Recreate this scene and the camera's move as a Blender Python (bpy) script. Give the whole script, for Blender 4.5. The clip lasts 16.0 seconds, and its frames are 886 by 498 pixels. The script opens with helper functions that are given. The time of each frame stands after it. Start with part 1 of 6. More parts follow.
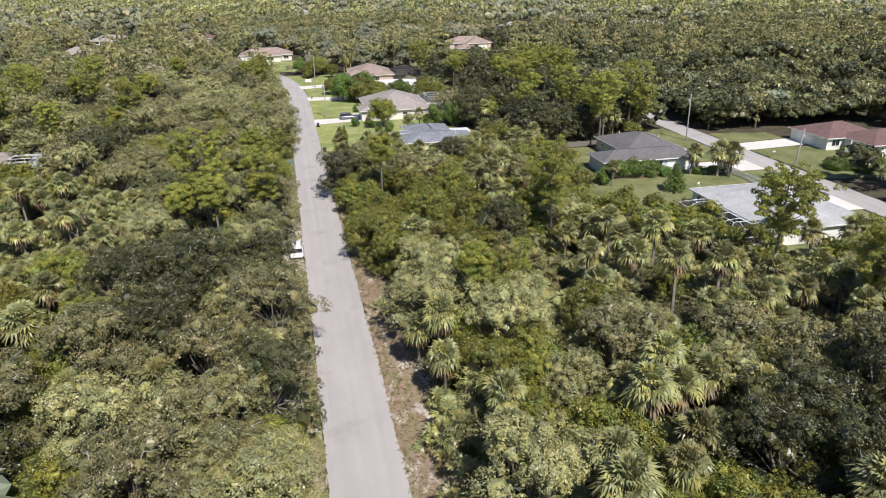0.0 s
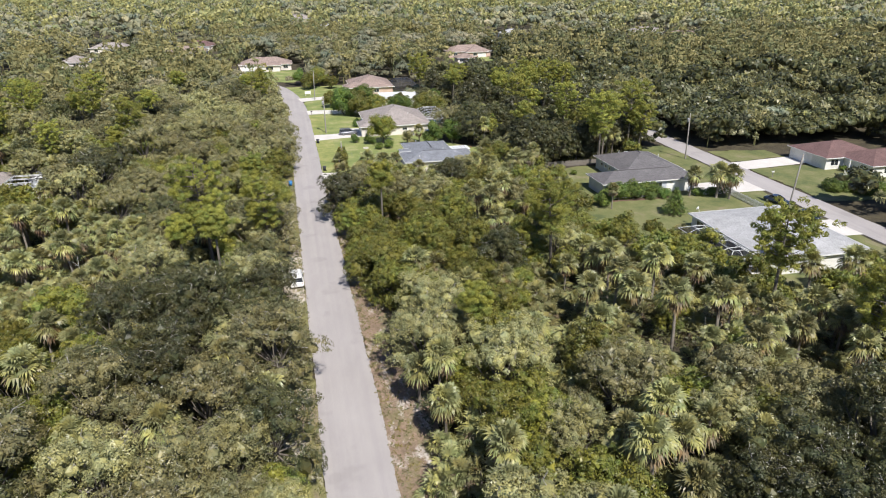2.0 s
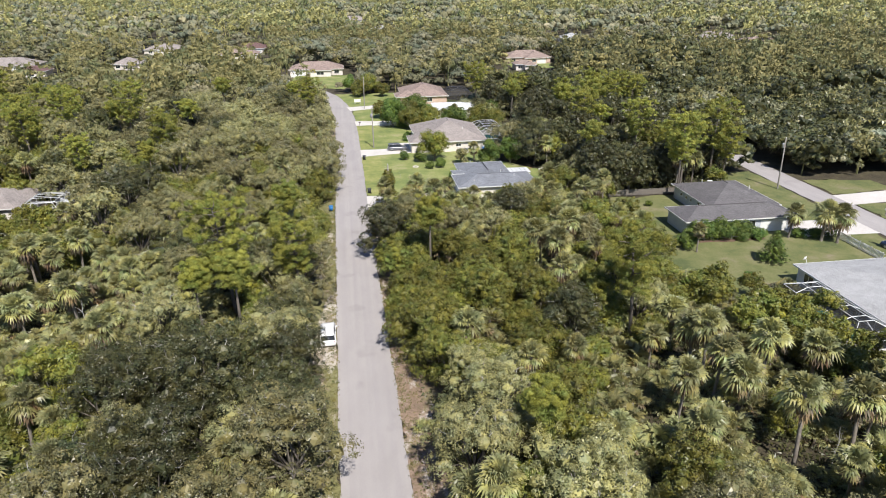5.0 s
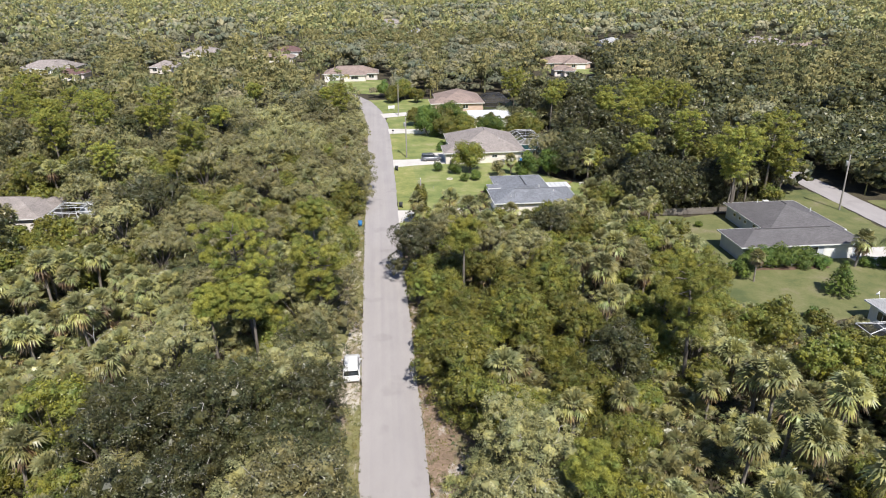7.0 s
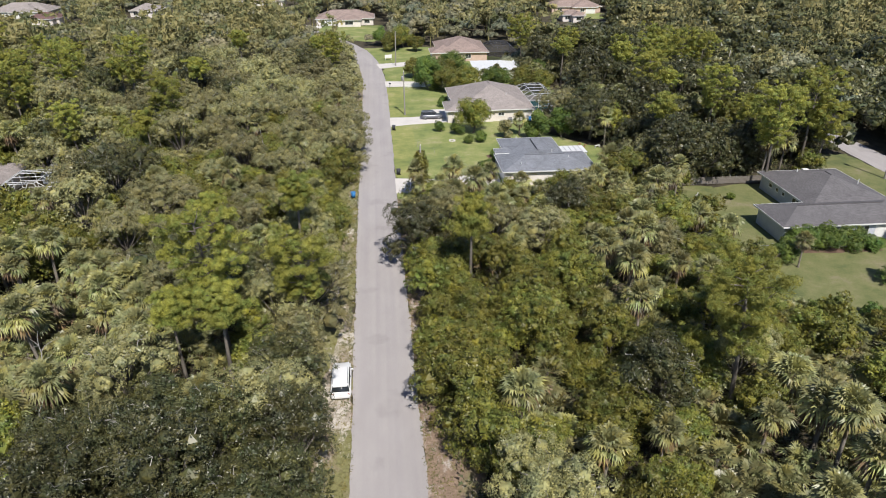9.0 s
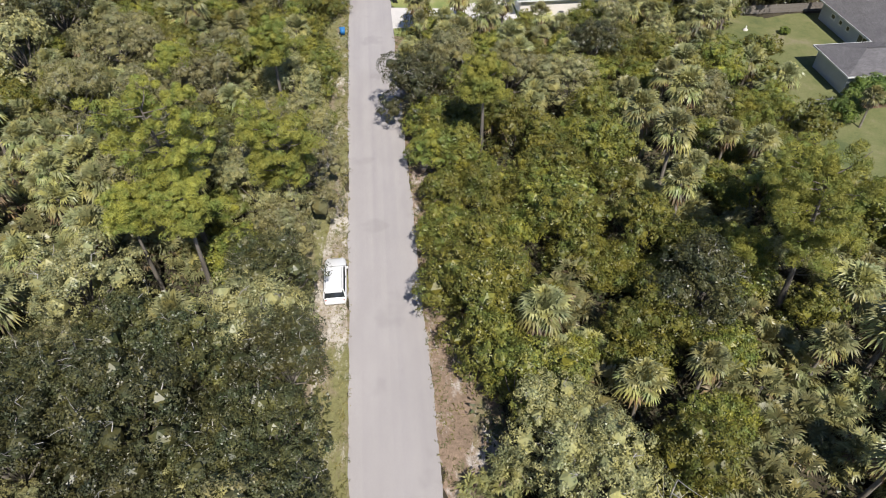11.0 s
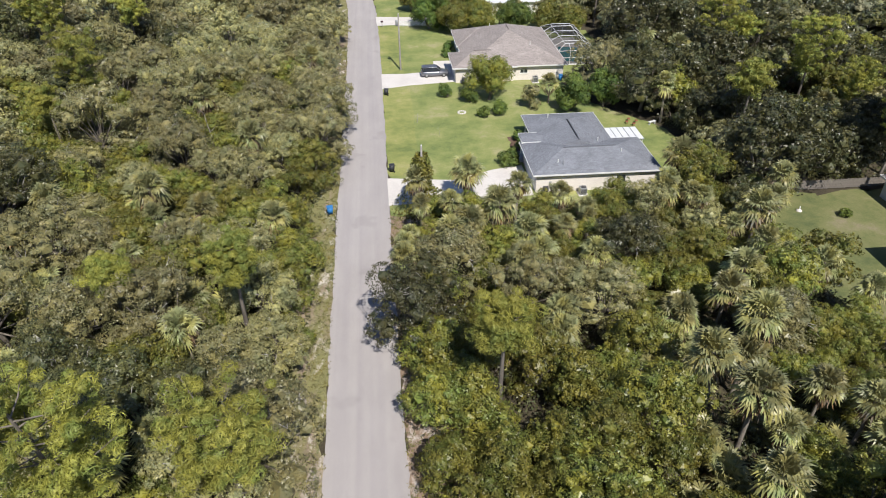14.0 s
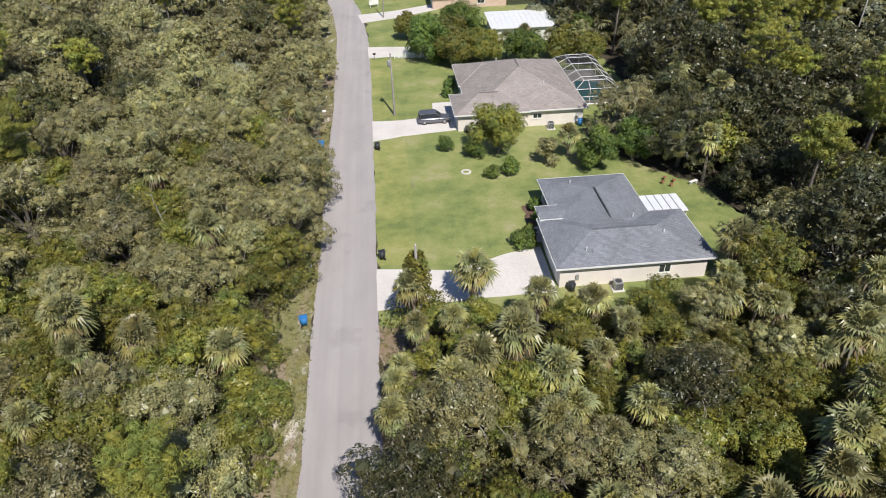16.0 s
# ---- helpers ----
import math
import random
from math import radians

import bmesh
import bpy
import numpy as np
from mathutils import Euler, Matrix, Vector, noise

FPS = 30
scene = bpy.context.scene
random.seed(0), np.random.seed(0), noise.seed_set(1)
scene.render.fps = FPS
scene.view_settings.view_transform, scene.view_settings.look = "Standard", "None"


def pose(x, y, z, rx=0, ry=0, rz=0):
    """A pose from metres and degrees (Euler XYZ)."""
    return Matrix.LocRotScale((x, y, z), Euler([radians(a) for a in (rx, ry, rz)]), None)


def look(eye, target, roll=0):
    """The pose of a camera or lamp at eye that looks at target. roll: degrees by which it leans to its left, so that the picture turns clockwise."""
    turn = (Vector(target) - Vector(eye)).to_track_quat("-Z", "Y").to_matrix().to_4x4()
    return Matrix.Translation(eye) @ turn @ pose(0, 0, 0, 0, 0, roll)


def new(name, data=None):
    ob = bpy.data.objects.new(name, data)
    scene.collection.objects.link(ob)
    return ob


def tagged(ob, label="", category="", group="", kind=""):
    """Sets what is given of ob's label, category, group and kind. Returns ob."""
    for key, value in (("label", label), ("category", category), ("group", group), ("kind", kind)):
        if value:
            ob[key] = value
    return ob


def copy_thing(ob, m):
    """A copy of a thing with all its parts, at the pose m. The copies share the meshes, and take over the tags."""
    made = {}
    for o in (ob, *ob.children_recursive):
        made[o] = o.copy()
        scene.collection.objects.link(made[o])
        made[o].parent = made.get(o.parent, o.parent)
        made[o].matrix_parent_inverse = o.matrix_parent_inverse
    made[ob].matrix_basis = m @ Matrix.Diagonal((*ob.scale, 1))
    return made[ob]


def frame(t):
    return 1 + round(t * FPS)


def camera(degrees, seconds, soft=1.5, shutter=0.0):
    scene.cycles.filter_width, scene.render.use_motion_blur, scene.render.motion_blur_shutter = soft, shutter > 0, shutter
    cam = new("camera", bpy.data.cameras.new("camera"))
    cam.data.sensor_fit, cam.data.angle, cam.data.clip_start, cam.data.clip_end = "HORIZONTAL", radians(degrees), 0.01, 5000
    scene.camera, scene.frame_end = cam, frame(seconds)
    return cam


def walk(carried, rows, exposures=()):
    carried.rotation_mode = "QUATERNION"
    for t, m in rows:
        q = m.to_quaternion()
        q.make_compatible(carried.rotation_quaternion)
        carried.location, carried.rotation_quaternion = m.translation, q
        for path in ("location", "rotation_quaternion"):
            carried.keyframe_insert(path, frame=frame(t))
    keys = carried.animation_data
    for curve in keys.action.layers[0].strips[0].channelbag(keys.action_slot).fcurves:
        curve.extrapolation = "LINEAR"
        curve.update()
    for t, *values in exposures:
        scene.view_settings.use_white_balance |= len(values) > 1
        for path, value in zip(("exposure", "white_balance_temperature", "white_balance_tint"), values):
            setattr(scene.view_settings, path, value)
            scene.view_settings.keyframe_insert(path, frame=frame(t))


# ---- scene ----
cam = camera(67.3, 16.0, 1.0)
PATH = [
    (0, (0.45, 0.397, 37.067), (0.85, 2.198, 36.294), -0.5),
    (0.5, (0.522, 0.419, 39.118), (0.923, 2.219, 38.345), -0.4),
    (1, (0.465, 0.349, 40.492), (0.868, 2.15, 39.72), -0.4),
    (1.5, (0.48, 0.794, 40.875), (0.883, 2.595, 40.104), -0.4),
    (2, (0.578, 1.804, 40.82), (0.982, 3.605, 40.049), -0.4),
    (2.5, (0.73, 3.366, 40.844), (1.135, 5.166, 40.073), -0.4),
    (3, (1.051, 5.44, 40.935), (1.455, 7.24, 40.163), -0.4),
    (3.5, (1.43, 8.156, 40.902), (1.836, 9.957, 40.131), -0.4),
    (4, (1.962, 11.201, 41.098), (2.367, 13.002, 40.326), -0.4),
    (4.5, (2.558, 14.604, 41.172), (2.963, 16.404, 40.402), -0.4),
    (5, (2.879, 17.851, 41.318), (3.14, 19.679, 40.549), -0.3),
    (7.3, (3.636, 26.547, 41.72), (3.801, 28.39, 40.96), -0.3),
    (7.5, (3.677, 27.775, 41.777), (3.846, 29.647, 41.092), -0.3),
    (8, (3.693, 30.797, 41.439), (3.87, 32.727, 40.943), -0.1),
    (8.5, (3.896, 33.956, 41.073), (4.068, 35.831, 40.397), -0.1),
    (9, (4.132, 37.718, 41.199), (4.294, 39.492, 40.291), -0.2),
    (9.2, (4.35, 39.313, 41.251), (4.504, 41.039, 40.254), -0.3),
    (11.3, (4.857, 51.649, 42.013), (4.98, 53.085, 40.626), -0.7),
    (11.5, (4.875, 52.686, 42.145), (5.004, 54.159, 40.798), -0.6),
    (12, (4.953, 55.237, 42.03), (5.089, 56.753, 40.733), -0.5),
    (12.5, (5.099, 58.22, 41.761), (5.243, 59.796, 40.538), -0.3),
    (13, (5.294, 61.92, 41.686), (5.444, 63.541, 40.525), -0.2),
    (13.5, (5.754, 65.577, 41.583), (5.9, 67.211, 40.439), -0.3),
    (14, (5.95, 69.93, 41.402), (6.1, 71.565, 40.259), -0.2),
    (14.5, (6.443, 74.577, 41.372), (6.59, 76.211, 40.228), -0.3),
    (15, (7.061, 79.06, 41.377), (7.2, 80.696, 40.235), -0.8),
    (15.5, (7.527, 83.997, 41.314), (7.664, 85.634, 40.173), -1.1),
    (16, (8.347, 88.973, 41.551), (8.476, 90.609, 40.408), -1.7),
]
walk(cam, [(t, look(eye, target, roll)) for t, eye, target, roll in PATH],
     [(0, 0.26), (7.4, 0.26), (7.8, -0.08), (8.1, -0.34), (8.5, -0.60), (9.0, 0.06), (9.3, 0.12), (11.5, 0.20), (13.0, 0.19), (14.5, 0.10), (16, 0.05)])

# ---------------------------------------------------------------- world and sun
SUN_EL, SUN_AZ = 52.0, 166.0          # degrees; azimuth clockwise from the road's far end
world = bpy.data.worlds.new("sky")
scene.world = world
world.use_nodes = True
nt = world.node_tree
nt.nodes.clear()
w_out = nt.nodes.new("ShaderNodeOutputWorld")
w_bg = nt.nodes.new("ShaderNodeBackground")
w_sky = nt.nodes.new("ShaderNodeTexSky")
w_sky.sky_type = "NISHITA"
w_sky.sun_disc = False
w_sky.sun_elevation = radians(SUN_EL)
w_sky.sun_rotation = radians(SUN_AZ)
w_sky.air_density, w_sky.dust_density, w_sky.ozone_density = 1.0, 0.5, 1.0
w_bg.inputs["Strength"].default_value = 0.082
# broken cumulus: packed towards the horizon, wide blue gaps overhead
def w_math(op, a, b=None, c=None):
    n = nt.nodes.new("ShaderNodeMath")
    n.operation = op
    for i, v in enumerate((a, b, c)):
        if v is None:
            continue
        if isinstance(v, (int, float)):
            n.inputs[i].default_value = v
        else:
            nt.links.new(v, n.inputs[i])
    return n.outputs[0]


def w_range(v, a, b, c, d):
    n = nt.nodes.new("ShaderNodeMapRange")
    for key, q in zip(("From Min", "From Max", "To Min", "To Max"), (a, b, c, d)):
        n.inputs[key].default_value = q
    nt.links.new(v, n.inputs["Value"])
    return n.outputs["Result"]


def w_noise(lift, scale):
    mp = nt.nodes.new("ShaderNodeMapping")
    mp.inputs["Scale"].default_value = (1.0, 1.0, 1.9)
    mp.inputs["Location"].default_value = (0.0, 0.0, lift)
    n = nt.nodes.new("ShaderNodeTexNoise")
    n.inputs["Scale"].default_value, n.inputs["Detail"].default_value, n.inputs["Roughness"].default_value = scale, 4.0, 0.5
    nt.links.new(w_co.outputs["Generated"], mp.inputs["Vector"])
    nt.links.new(mp.outputs["Vector"], n.inputs["Vector"])
    puffs = []                               # cauliflower heads on the large heaps
    for k, size in ((2.6, 0.16), (6.0, 0.07)):
        cell = nt.nodes.new("ShaderNodeTexVoronoi")
        cell.feature = "SMOOTH_F1"
        cell.inputs["Scale"].default_value, cell.inputs["Smoothness"].default_value = scale * k, 0.35
        nt.links.new(mp.outputs["Vector"], cell.inputs["Vector"])
        puffs.append(w_math("MULTIPLY_ADD", cell.outputs["Distance"], -size, size * 0.5))
    return w_math("ADD", n.outputs["Fac"], w_math("ADD", *puffs))


w_co = nt.nodes.new("ShaderNodeTexCoord")
w_sep = nt.nodes.new("ShaderNodeSeparateXYZ")
nt.links.new(w_co.outputs["Generated"], w_sep.inputs["Vector"])
height = w_sep.outputs["Z"]
w_low = w_noise(0.0, 17.0)
w_up = w_noise(0.022, 17.0)
cover = w_math("ADD", w_low, w_range(height, 0.0, 0.40, 0.15, -0.24))
mask = w_range(cover, 0.485, 0.535, 0.0, 1.0)
lit = w_range(w_math("SUBTRACT", w_low, w_up), -0.12, 0.10, 0.0, 1.0)
shade = nt.nodes.new("ShaderNodeMix")
shade.data_type = "RGBA"
shade.inputs["A"].default_value = (7.6, 7.8, 8.7, 1)
shade.inputs["B"].default_value = (12.6, 12.6, 12.9, 1)
nt.links.new(lit, shade.inputs["Factor"])
w_mix = nt.nodes.new("ShaderNodeMix")
w_mix.data_type = "RGBA"
nt.links.new(mask, w_mix.inputs["Factor"])
w_tint = nt.nodes.new("ShaderNodeMix")
w_tint.data_type, w_tint.blend_type = "RGBA", "MULTIPLY"
w_tint.inputs["Factor"].default_value = 1.0
low_blue = nt.nodes.new("ShaderNodeMix")
low_blue.data_type = "RGBA"
low_blue.inputs["A"].default_value, low_blue.inputs["B"].default_value = (1.16, 1.20, 1.36, 1), (0.72, 0.82, 1.02, 1)
nt.links.new(w_range(height, 0.10, 0.35, 0.0, 1.0), low_blue.inputs["Factor"])
nt.links.new(low_blue.outputs["Result"], w_tint.inputs["B"])
nt.links.new(w_sky.outputs["Color"], w_tint.inputs["A"])
nt.links.new(w_tint.outputs["Result"], w_mix.inputs["A"])
nt.links.new(shade.outputs["Result"], w_mix.inputs["B"])
w_haze = nt.nodes.new("ShaderNodeMix")      # pale air along the horizon
w_haze.data_type = "RGBA"
nt.links.new(w_range(height, 0.0, 0.07, 0.80, 0.0), w_haze.inputs["Factor"])
nt.links.new(w_mix.outputs["Result"], w_haze.inputs["A"])
w_haze.inputs["B"].default_value = (8.3, 8.6, 9.8, 1)
nt.links.new(w_haze.outputs["Result"], w_bg.inputs["Color"])
nt.links.new(w_bg.outputs["Background"], w_out.inputs["Surface"])

sun = new("sun", bpy.data.lights.new("sun", "SUN"))
sun.data.energy, sun.data.angle, sun.data.color = 5.0, radians(0.55), (1.0, 0.95, 0.88)
se, sa = radians(SUN_EL), radians(SUN_AZ)
SUNDIR = Vector((math.sin(sa) * math.cos(se), math.cos(sa) * math.cos(se), math.sin(se)))
sun.matrix_world = look((0, 0, 300), tuple(Vector((0, 0, 300)) - SUNDIR))

# ---------------------------------------------------------------- materials
def nodes_of(name):
    m = bpy.data.materials.new(name)
    m.use_nodes = True
    t = m.node_tree
    return m, t, t.nodes["Principled BSDF"]


def ramp_node(t, stops):
    r = t.nodes.new("ShaderNodeValToRGB")
    e = r.color_ramp.elements
    while len(e) < len(stops):
        e.new(0.5)
    for el, (p, c) in zip(e, stops):
        el.position, el.color = p, (*c, 1)
    return r


def noise_node(t, scale, detail=4.0, rough=0.55, coord="Object", stretch=(1, 1, 1)):
    co = t.nodes.new("ShaderNodeTexCoord")
    mp = t.nodes.new("ShaderNodeMapping")
    mp.inputs["Scale"].default_value = stretch
    n = t.nodes.new("ShaderNodeTexNoise")
    n.inputs["Scale"].default_value, n.inputs["Detail"].default_value, n.inputs["Roughness"].default_value = scale, detail, rough
    t.links.new(co.outputs[coord], mp.inputs["Vector"])
    t.links.new(mp.outputs["Vector"], n.inputs["Vector"])
    return n


def blend(t, fac, a, b, mode="MIX"):
    m = t.nodes.new("ShaderNodeMix")
    m.data_type, m.blend_type = "RGBA", mode
    for key, v in (("Factor", fac), ("A", a), ("B", b)):
        if hasattr(v, "is_linked"):
            t.links.new(v, m.inputs[key])
        elif isinstance(v, tuple):
            m.inputs[key].default_value = (*v, 1)
        else:
            m.inputs[key].default_value = v
    return m.outputs["Result"]


def bump(t, bsdf, height, strength, dist):
    b = t.nodes.new("ShaderNodeBump")
    b.inputs["Strength"].default_value, b.inputs["Distance"].default_value = strength, dist
    t.links.new(height, b.inputs["Height"])
    t.links.new(b.outputs["Normal"], bsdf.inputs["Normal"])


def surface(name, a, b, scale, rough=0.8, fine=None, bump_by=0.0, metal=0.0, coord="Object", stretch=(1, 1, 1), lo=0.35, hi=0.65, grain=(0.72, 1.18)):
    """Two colours in large patches, darkened and lightened by a finer grain, with relief."""
    m, t, p = nodes_of(name)
    n = noise_node(t, scale, 5.0, 0.6, coord, stretch)
    r = ramp_node(t, [(lo, a), (hi, b)])
    t.links.new(n.outputs["Fac"], r.inputs["Fac"])
    col = r.outputs["Color"]
    f = noise_node(t, fine or scale * 11, 5.0, 0.7, coord, stretch)
    g = ramp_node(t, [(0.3, (grain[0],) * 3), (0.7, (grain[1],) * 3)])
    t.links.new(f.outputs["Fac"], g.inputs["Fac"])
    col = blend(t, 1.0, col, g.outputs["Color"], "MULTIPLY")
    t.links.new(col, p.inputs["Base Color"])
    p.inputs["Roughness"].default_value, p.inputs["Metallic"].default_value = rough, metal
    if bump_by:
        bump(t, p, f.outputs["Fac"], 0.6, bump_by)
    return m


def leafy(name, stops, rough=0.5, through_light=0.09, tree_scale=0.12, spread=0.5, spec=0.35, lean=(0.70, 1.24, 0.024),
          branch=0.75, cool=(0.72, 0.86, 0.95), fresh=(1.30, 1.20, 0.92)):
    """Foliage: each leaf its own tone, each plant its own lean, larger drifts over the ground."""
    m, t, p = nodes_of(name)
    geo = t.nodes.new("ShaderNodeNewGeometry")
    info = t.nodes.new("ShaderNodeObjectInfo")
    n = t.nodes.new("ShaderNodeTexNoise")
    n.inputs["Scale"].default_value, n.inputs["Detail"].default_value = tree_scale, 2.0
    t.links.new(geo.outputs["Position"], n.inputs["Vector"])
    mx = t.nodes.new("ShaderNodeMix")
    mx.inputs["Factor"].default_value = spread
    t.links.new(geo.outputs["Random Per Island"], mx.inputs["A"])
    ad = t.nodes.new("ShaderNodeMath")
    ad.operation = "MULTIPLY_ADD"
    ad.inputs[1].default_value = 1.6
    ad.inputs[2].default_value = -0.3
    t.links.new(n.outputs["Fac"], ad.inputs[0])
    t.links.new(ad.outputs[0], mx.inputs["B"])
    r = ramp_node(t, stops)
    t.links.new(mx.outputs["Result"], r.inputs["Fac"])
    hs = t.nodes.new("ShaderNodeHueSaturation")
    patch_ = t.nodes.new("ShaderNodeTexNoise")      # sunned tips and fresh growth, a branch at a time
    patch_.inputs["Scale"].default_value, patch_.inputs["Detail"].default_value = branch, 2.0
    t.links.new(geo.outputs["Position"], patch_.inputs["Vector"])
    warm = ramp_node(t, [(0.36, cool), (0.50, (1.0, 1.0, 1.0)), (0.64, fresh)])
    t.links.new(patch_.outputs["Fac"], warm.inputs["Fac"])
    tinted = blend(t, 1.0, r.outputs["Color"], warm.outputs["Color"], "MULTIPLY")
    mr = t.nodes.new("ShaderNodeMapRange")
    mr.inputs["To Min"].default_value, mr.inputs["To Max"].default_value = lean[0], lean[1]
    t.links.new(info.outputs["Random"], mr.inputs["Value"])
    t.links.new(mr.outputs["Result"], hs.inputs["Value"])
    m2 = t.nodes.new("ShaderNodeMath")
    m2.operation = "MULTIPLY_ADD"
    m2.inputs[1].default_value, m2.inputs[2].default_value = lean[2], 0.5 - 0.62 * lean[2]
    t.links.new(info.outputs["Random"], m2.inputs[0])
    t.links.new(m2.outputs[0], hs.inputs["Hue"])
    t.links.new(tinted, hs.inputs["Color"])
    t.links.new(hs.outputs["Color"], p.inputs["Base Color"])
    p.inputs["Roughness"].default_value = rough
    p.inputs["Specular IOR Level"].default_value = spec
    if through_light:
        tr = t.nodes.new("ShaderNodeBsdfTranslucent")
        t.links.new(hs.outputs["Color"], tr.inputs["Color"])
        ms = t.nodes.new("ShaderNodeMixShader")
        ms.inputs["Fac"].default_value = through_light
        t.links.new(p.outputs["BSDF"], ms.inputs[1])
        t.links.new(tr.outputs["BSDF"], ms.inputs[2])
        t.links.new(ms.outputs["Shader"], t.nodes["Material Output"].inputs["Surface"])
    return m


M_OAK = leafy("oak_leaves", rough=0.40, spread=0.35, spec=0.5, lean=(0.66, 1.30, 0.020), cool=(0.78, 0.86, 0.92), fresh=(1.20, 1.14, 0.98), stops=[(0.05, (0.171, 0.163, 0.072)), (0.50, (0.252, 0.240, 0.106)), (0.95, (0.358, 0.341, 0.151))])
M_PEPPER = leafy("thicket_leaves", rough=0.42, spread=0.35, spec=0.42, cool=(0.70, 0.86, 0.90), fresh=(1.28, 1.16, 0.86),
                 stops=[(0.05, (0.114, 0.117, 0.025)), (0.50, (0.172, 0.178, 0.038)), (0.95, (0.258, 0.267, 0.057))])
M_PINE = leafy("pine_needles", [(0.05, (0.186, 0.191, 0.043)), (0.50, (0.301, 0.308, 0.070)), (0.95, (0.481, 0.493, 0.111))], 0.55, 0.3, lean=(0.86, 1.12, 0.010), fresh=(1.15, 1.10, 0.95))
M_PALM = leafy("palm_fronds", [(0.05, (0.160, 0.160, 0.073)), (0.50, (0.258, 0.258, 0.118)), (0.95, (0.413, 0.413, 0.189))], 0.38, 0.2, 0.9, 0.6, 0.5, cool=(0.88, 0.95, 0.98))
M_PALM_OLD = leafy("yellowing_palm_fronds", [(0.05, (0.205, 0.202, 0.077)), (0.50, (0.330, 0.325, 0.125)), (0.95, (0.528, 0.520, 0.200))], 0.42, 0.2, 0.9, 0.6, 0.45, cool=(0.80, 0.95, 1.0), fresh=(1.12, 1.04, 0.88))
M_PALMETTO = leafy("palmetto_fans", [(0.05, (0.161, 0.159, 0.071)), (0.50, (0.260, 0.257, 0.114)), (0.95, (0.415, 0.411, 0.183))], 0.38, 0.2, 0.9, 0.6, 0.5, cool=(0.85, 0.95, 0.95))
M_DEADFROND = leafy("dead_fronds", [(0.05, (0.10, 0.066, 0.036)), (0.5, (0.225, 0.160, 0.095)), (0.95, (0.38, 0.32, 0.23))], 0.8, 0.15)
M_BARK = surface("bark", (0.10, 0.085, 0.07), (0.22, 0.195, 0.165), 1.2, 0.9, 9.0, 0.03, stretch=(1, 1, 0.25))
M_PALMTRUNK = surface("palm_trunk", (0.16, 0.135, 0.11), (0.30, 0.27, 0.23), 1.0, 0.9, 7.0, 0.03)
M_DEADWOOD = surface("weathered_dead_wood", (0.30, 0.28, 0.26), (0.52, 0.50, 0.47), 0.8, 0.85, 9.0, 0.01)
M_YARD = leafy("garden_leaves", [(0.05, (0.074, 0.112, 0.025)), (0.50, (0.120, 0.180, 0.040)), (0.95, (0.192, 0.288, 0.064))])
# dark oak leaves; also colour shade into the eastern woods and the undergrowth
M_LAUREL_SHADE = leafy("laurel_leaves_and_shade", rough=0.40, spread=0.35, spec=0.5, stops=[(0.05, (0.043, 0.045, 0.018)), (0.50, (0.078, 0.081, 0.033)), (0.95, (0.137, 0.142, 0.058))])
# far woods; blue haze and cloud shade are mixed into the leaf colour
M_HORIZON = leafy("hazed_far_woods", [(0.25, (0.027, 0.038, 0.045)), (0.5, (0.065, 0.083, 0.067)), (0.78, (0.122, 0.137, 0.096))], 0.8, 0.1, 0.0045, 0.72, branch=0.011)
M_GRASS = leafy("verge_grass", [(0.05, (0.13, 0.14, 0.045)), (0.5, (0.22, 0.21, 0.08)), (0.95, (0.33, 0.28, 0.14))], 0.7, 0.2)
M_TWIG = surface("bare_twigs", (0.30, 0.28, 0.25), (0.46, 0.44, 0.41), 0.8, 0.85, 9.0)
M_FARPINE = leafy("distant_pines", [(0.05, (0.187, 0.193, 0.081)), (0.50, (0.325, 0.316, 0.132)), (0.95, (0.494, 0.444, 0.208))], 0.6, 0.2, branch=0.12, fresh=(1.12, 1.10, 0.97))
# blue is raised here to put distance haze into the leaf colour
M_FAR = leafy("hazed_distant_woods", [(0.12, (0.136, 0.147, 0.089)), (0.45, (0.245, 0.247, 0.153)), (0.70, (0.345, 0.329, 0.206)), (0.95, (0.510, 0.454, 0.308))], 0.6, 0.15, 0.035, 0.62, branch=0.14, fresh=(1.12, 1.10, 0.97))


def ground_material():
    m, t, p = nodes_of("woodland_floor")
    n = noise_node(t, 0.35, 6, 0.65)
    r = ramp_node(t, [(0.3, (0.040, 0.032, 0.020)), (0.55, (0.075, 0.062, 0.036)), (0.75, (0.110, 0.100, 0.050))])
    t.links.new(n.outputs["Fac"], r.inputs["Fac"])
    f = noise_node(t, 5.0, 6, 0.75)
    g = ramp_node(t, [(0.3, (0.5, 0.5, 0.5)), (0.7, (1.4, 1.4, 1.4))])
    t.links.new(f.outputs["Fac"], g.inputs["Fac"])
    t.links.new(blend(t, 1.0, r.outputs["Color"], g.outputs["Color"], "MULTIPLY"), p.inputs["Base Color"])
    p.inputs["Roughness"].default_value = 0.95
    bump(t, p, f.outputs["Fac"], 0.8, 0.12)
    return m


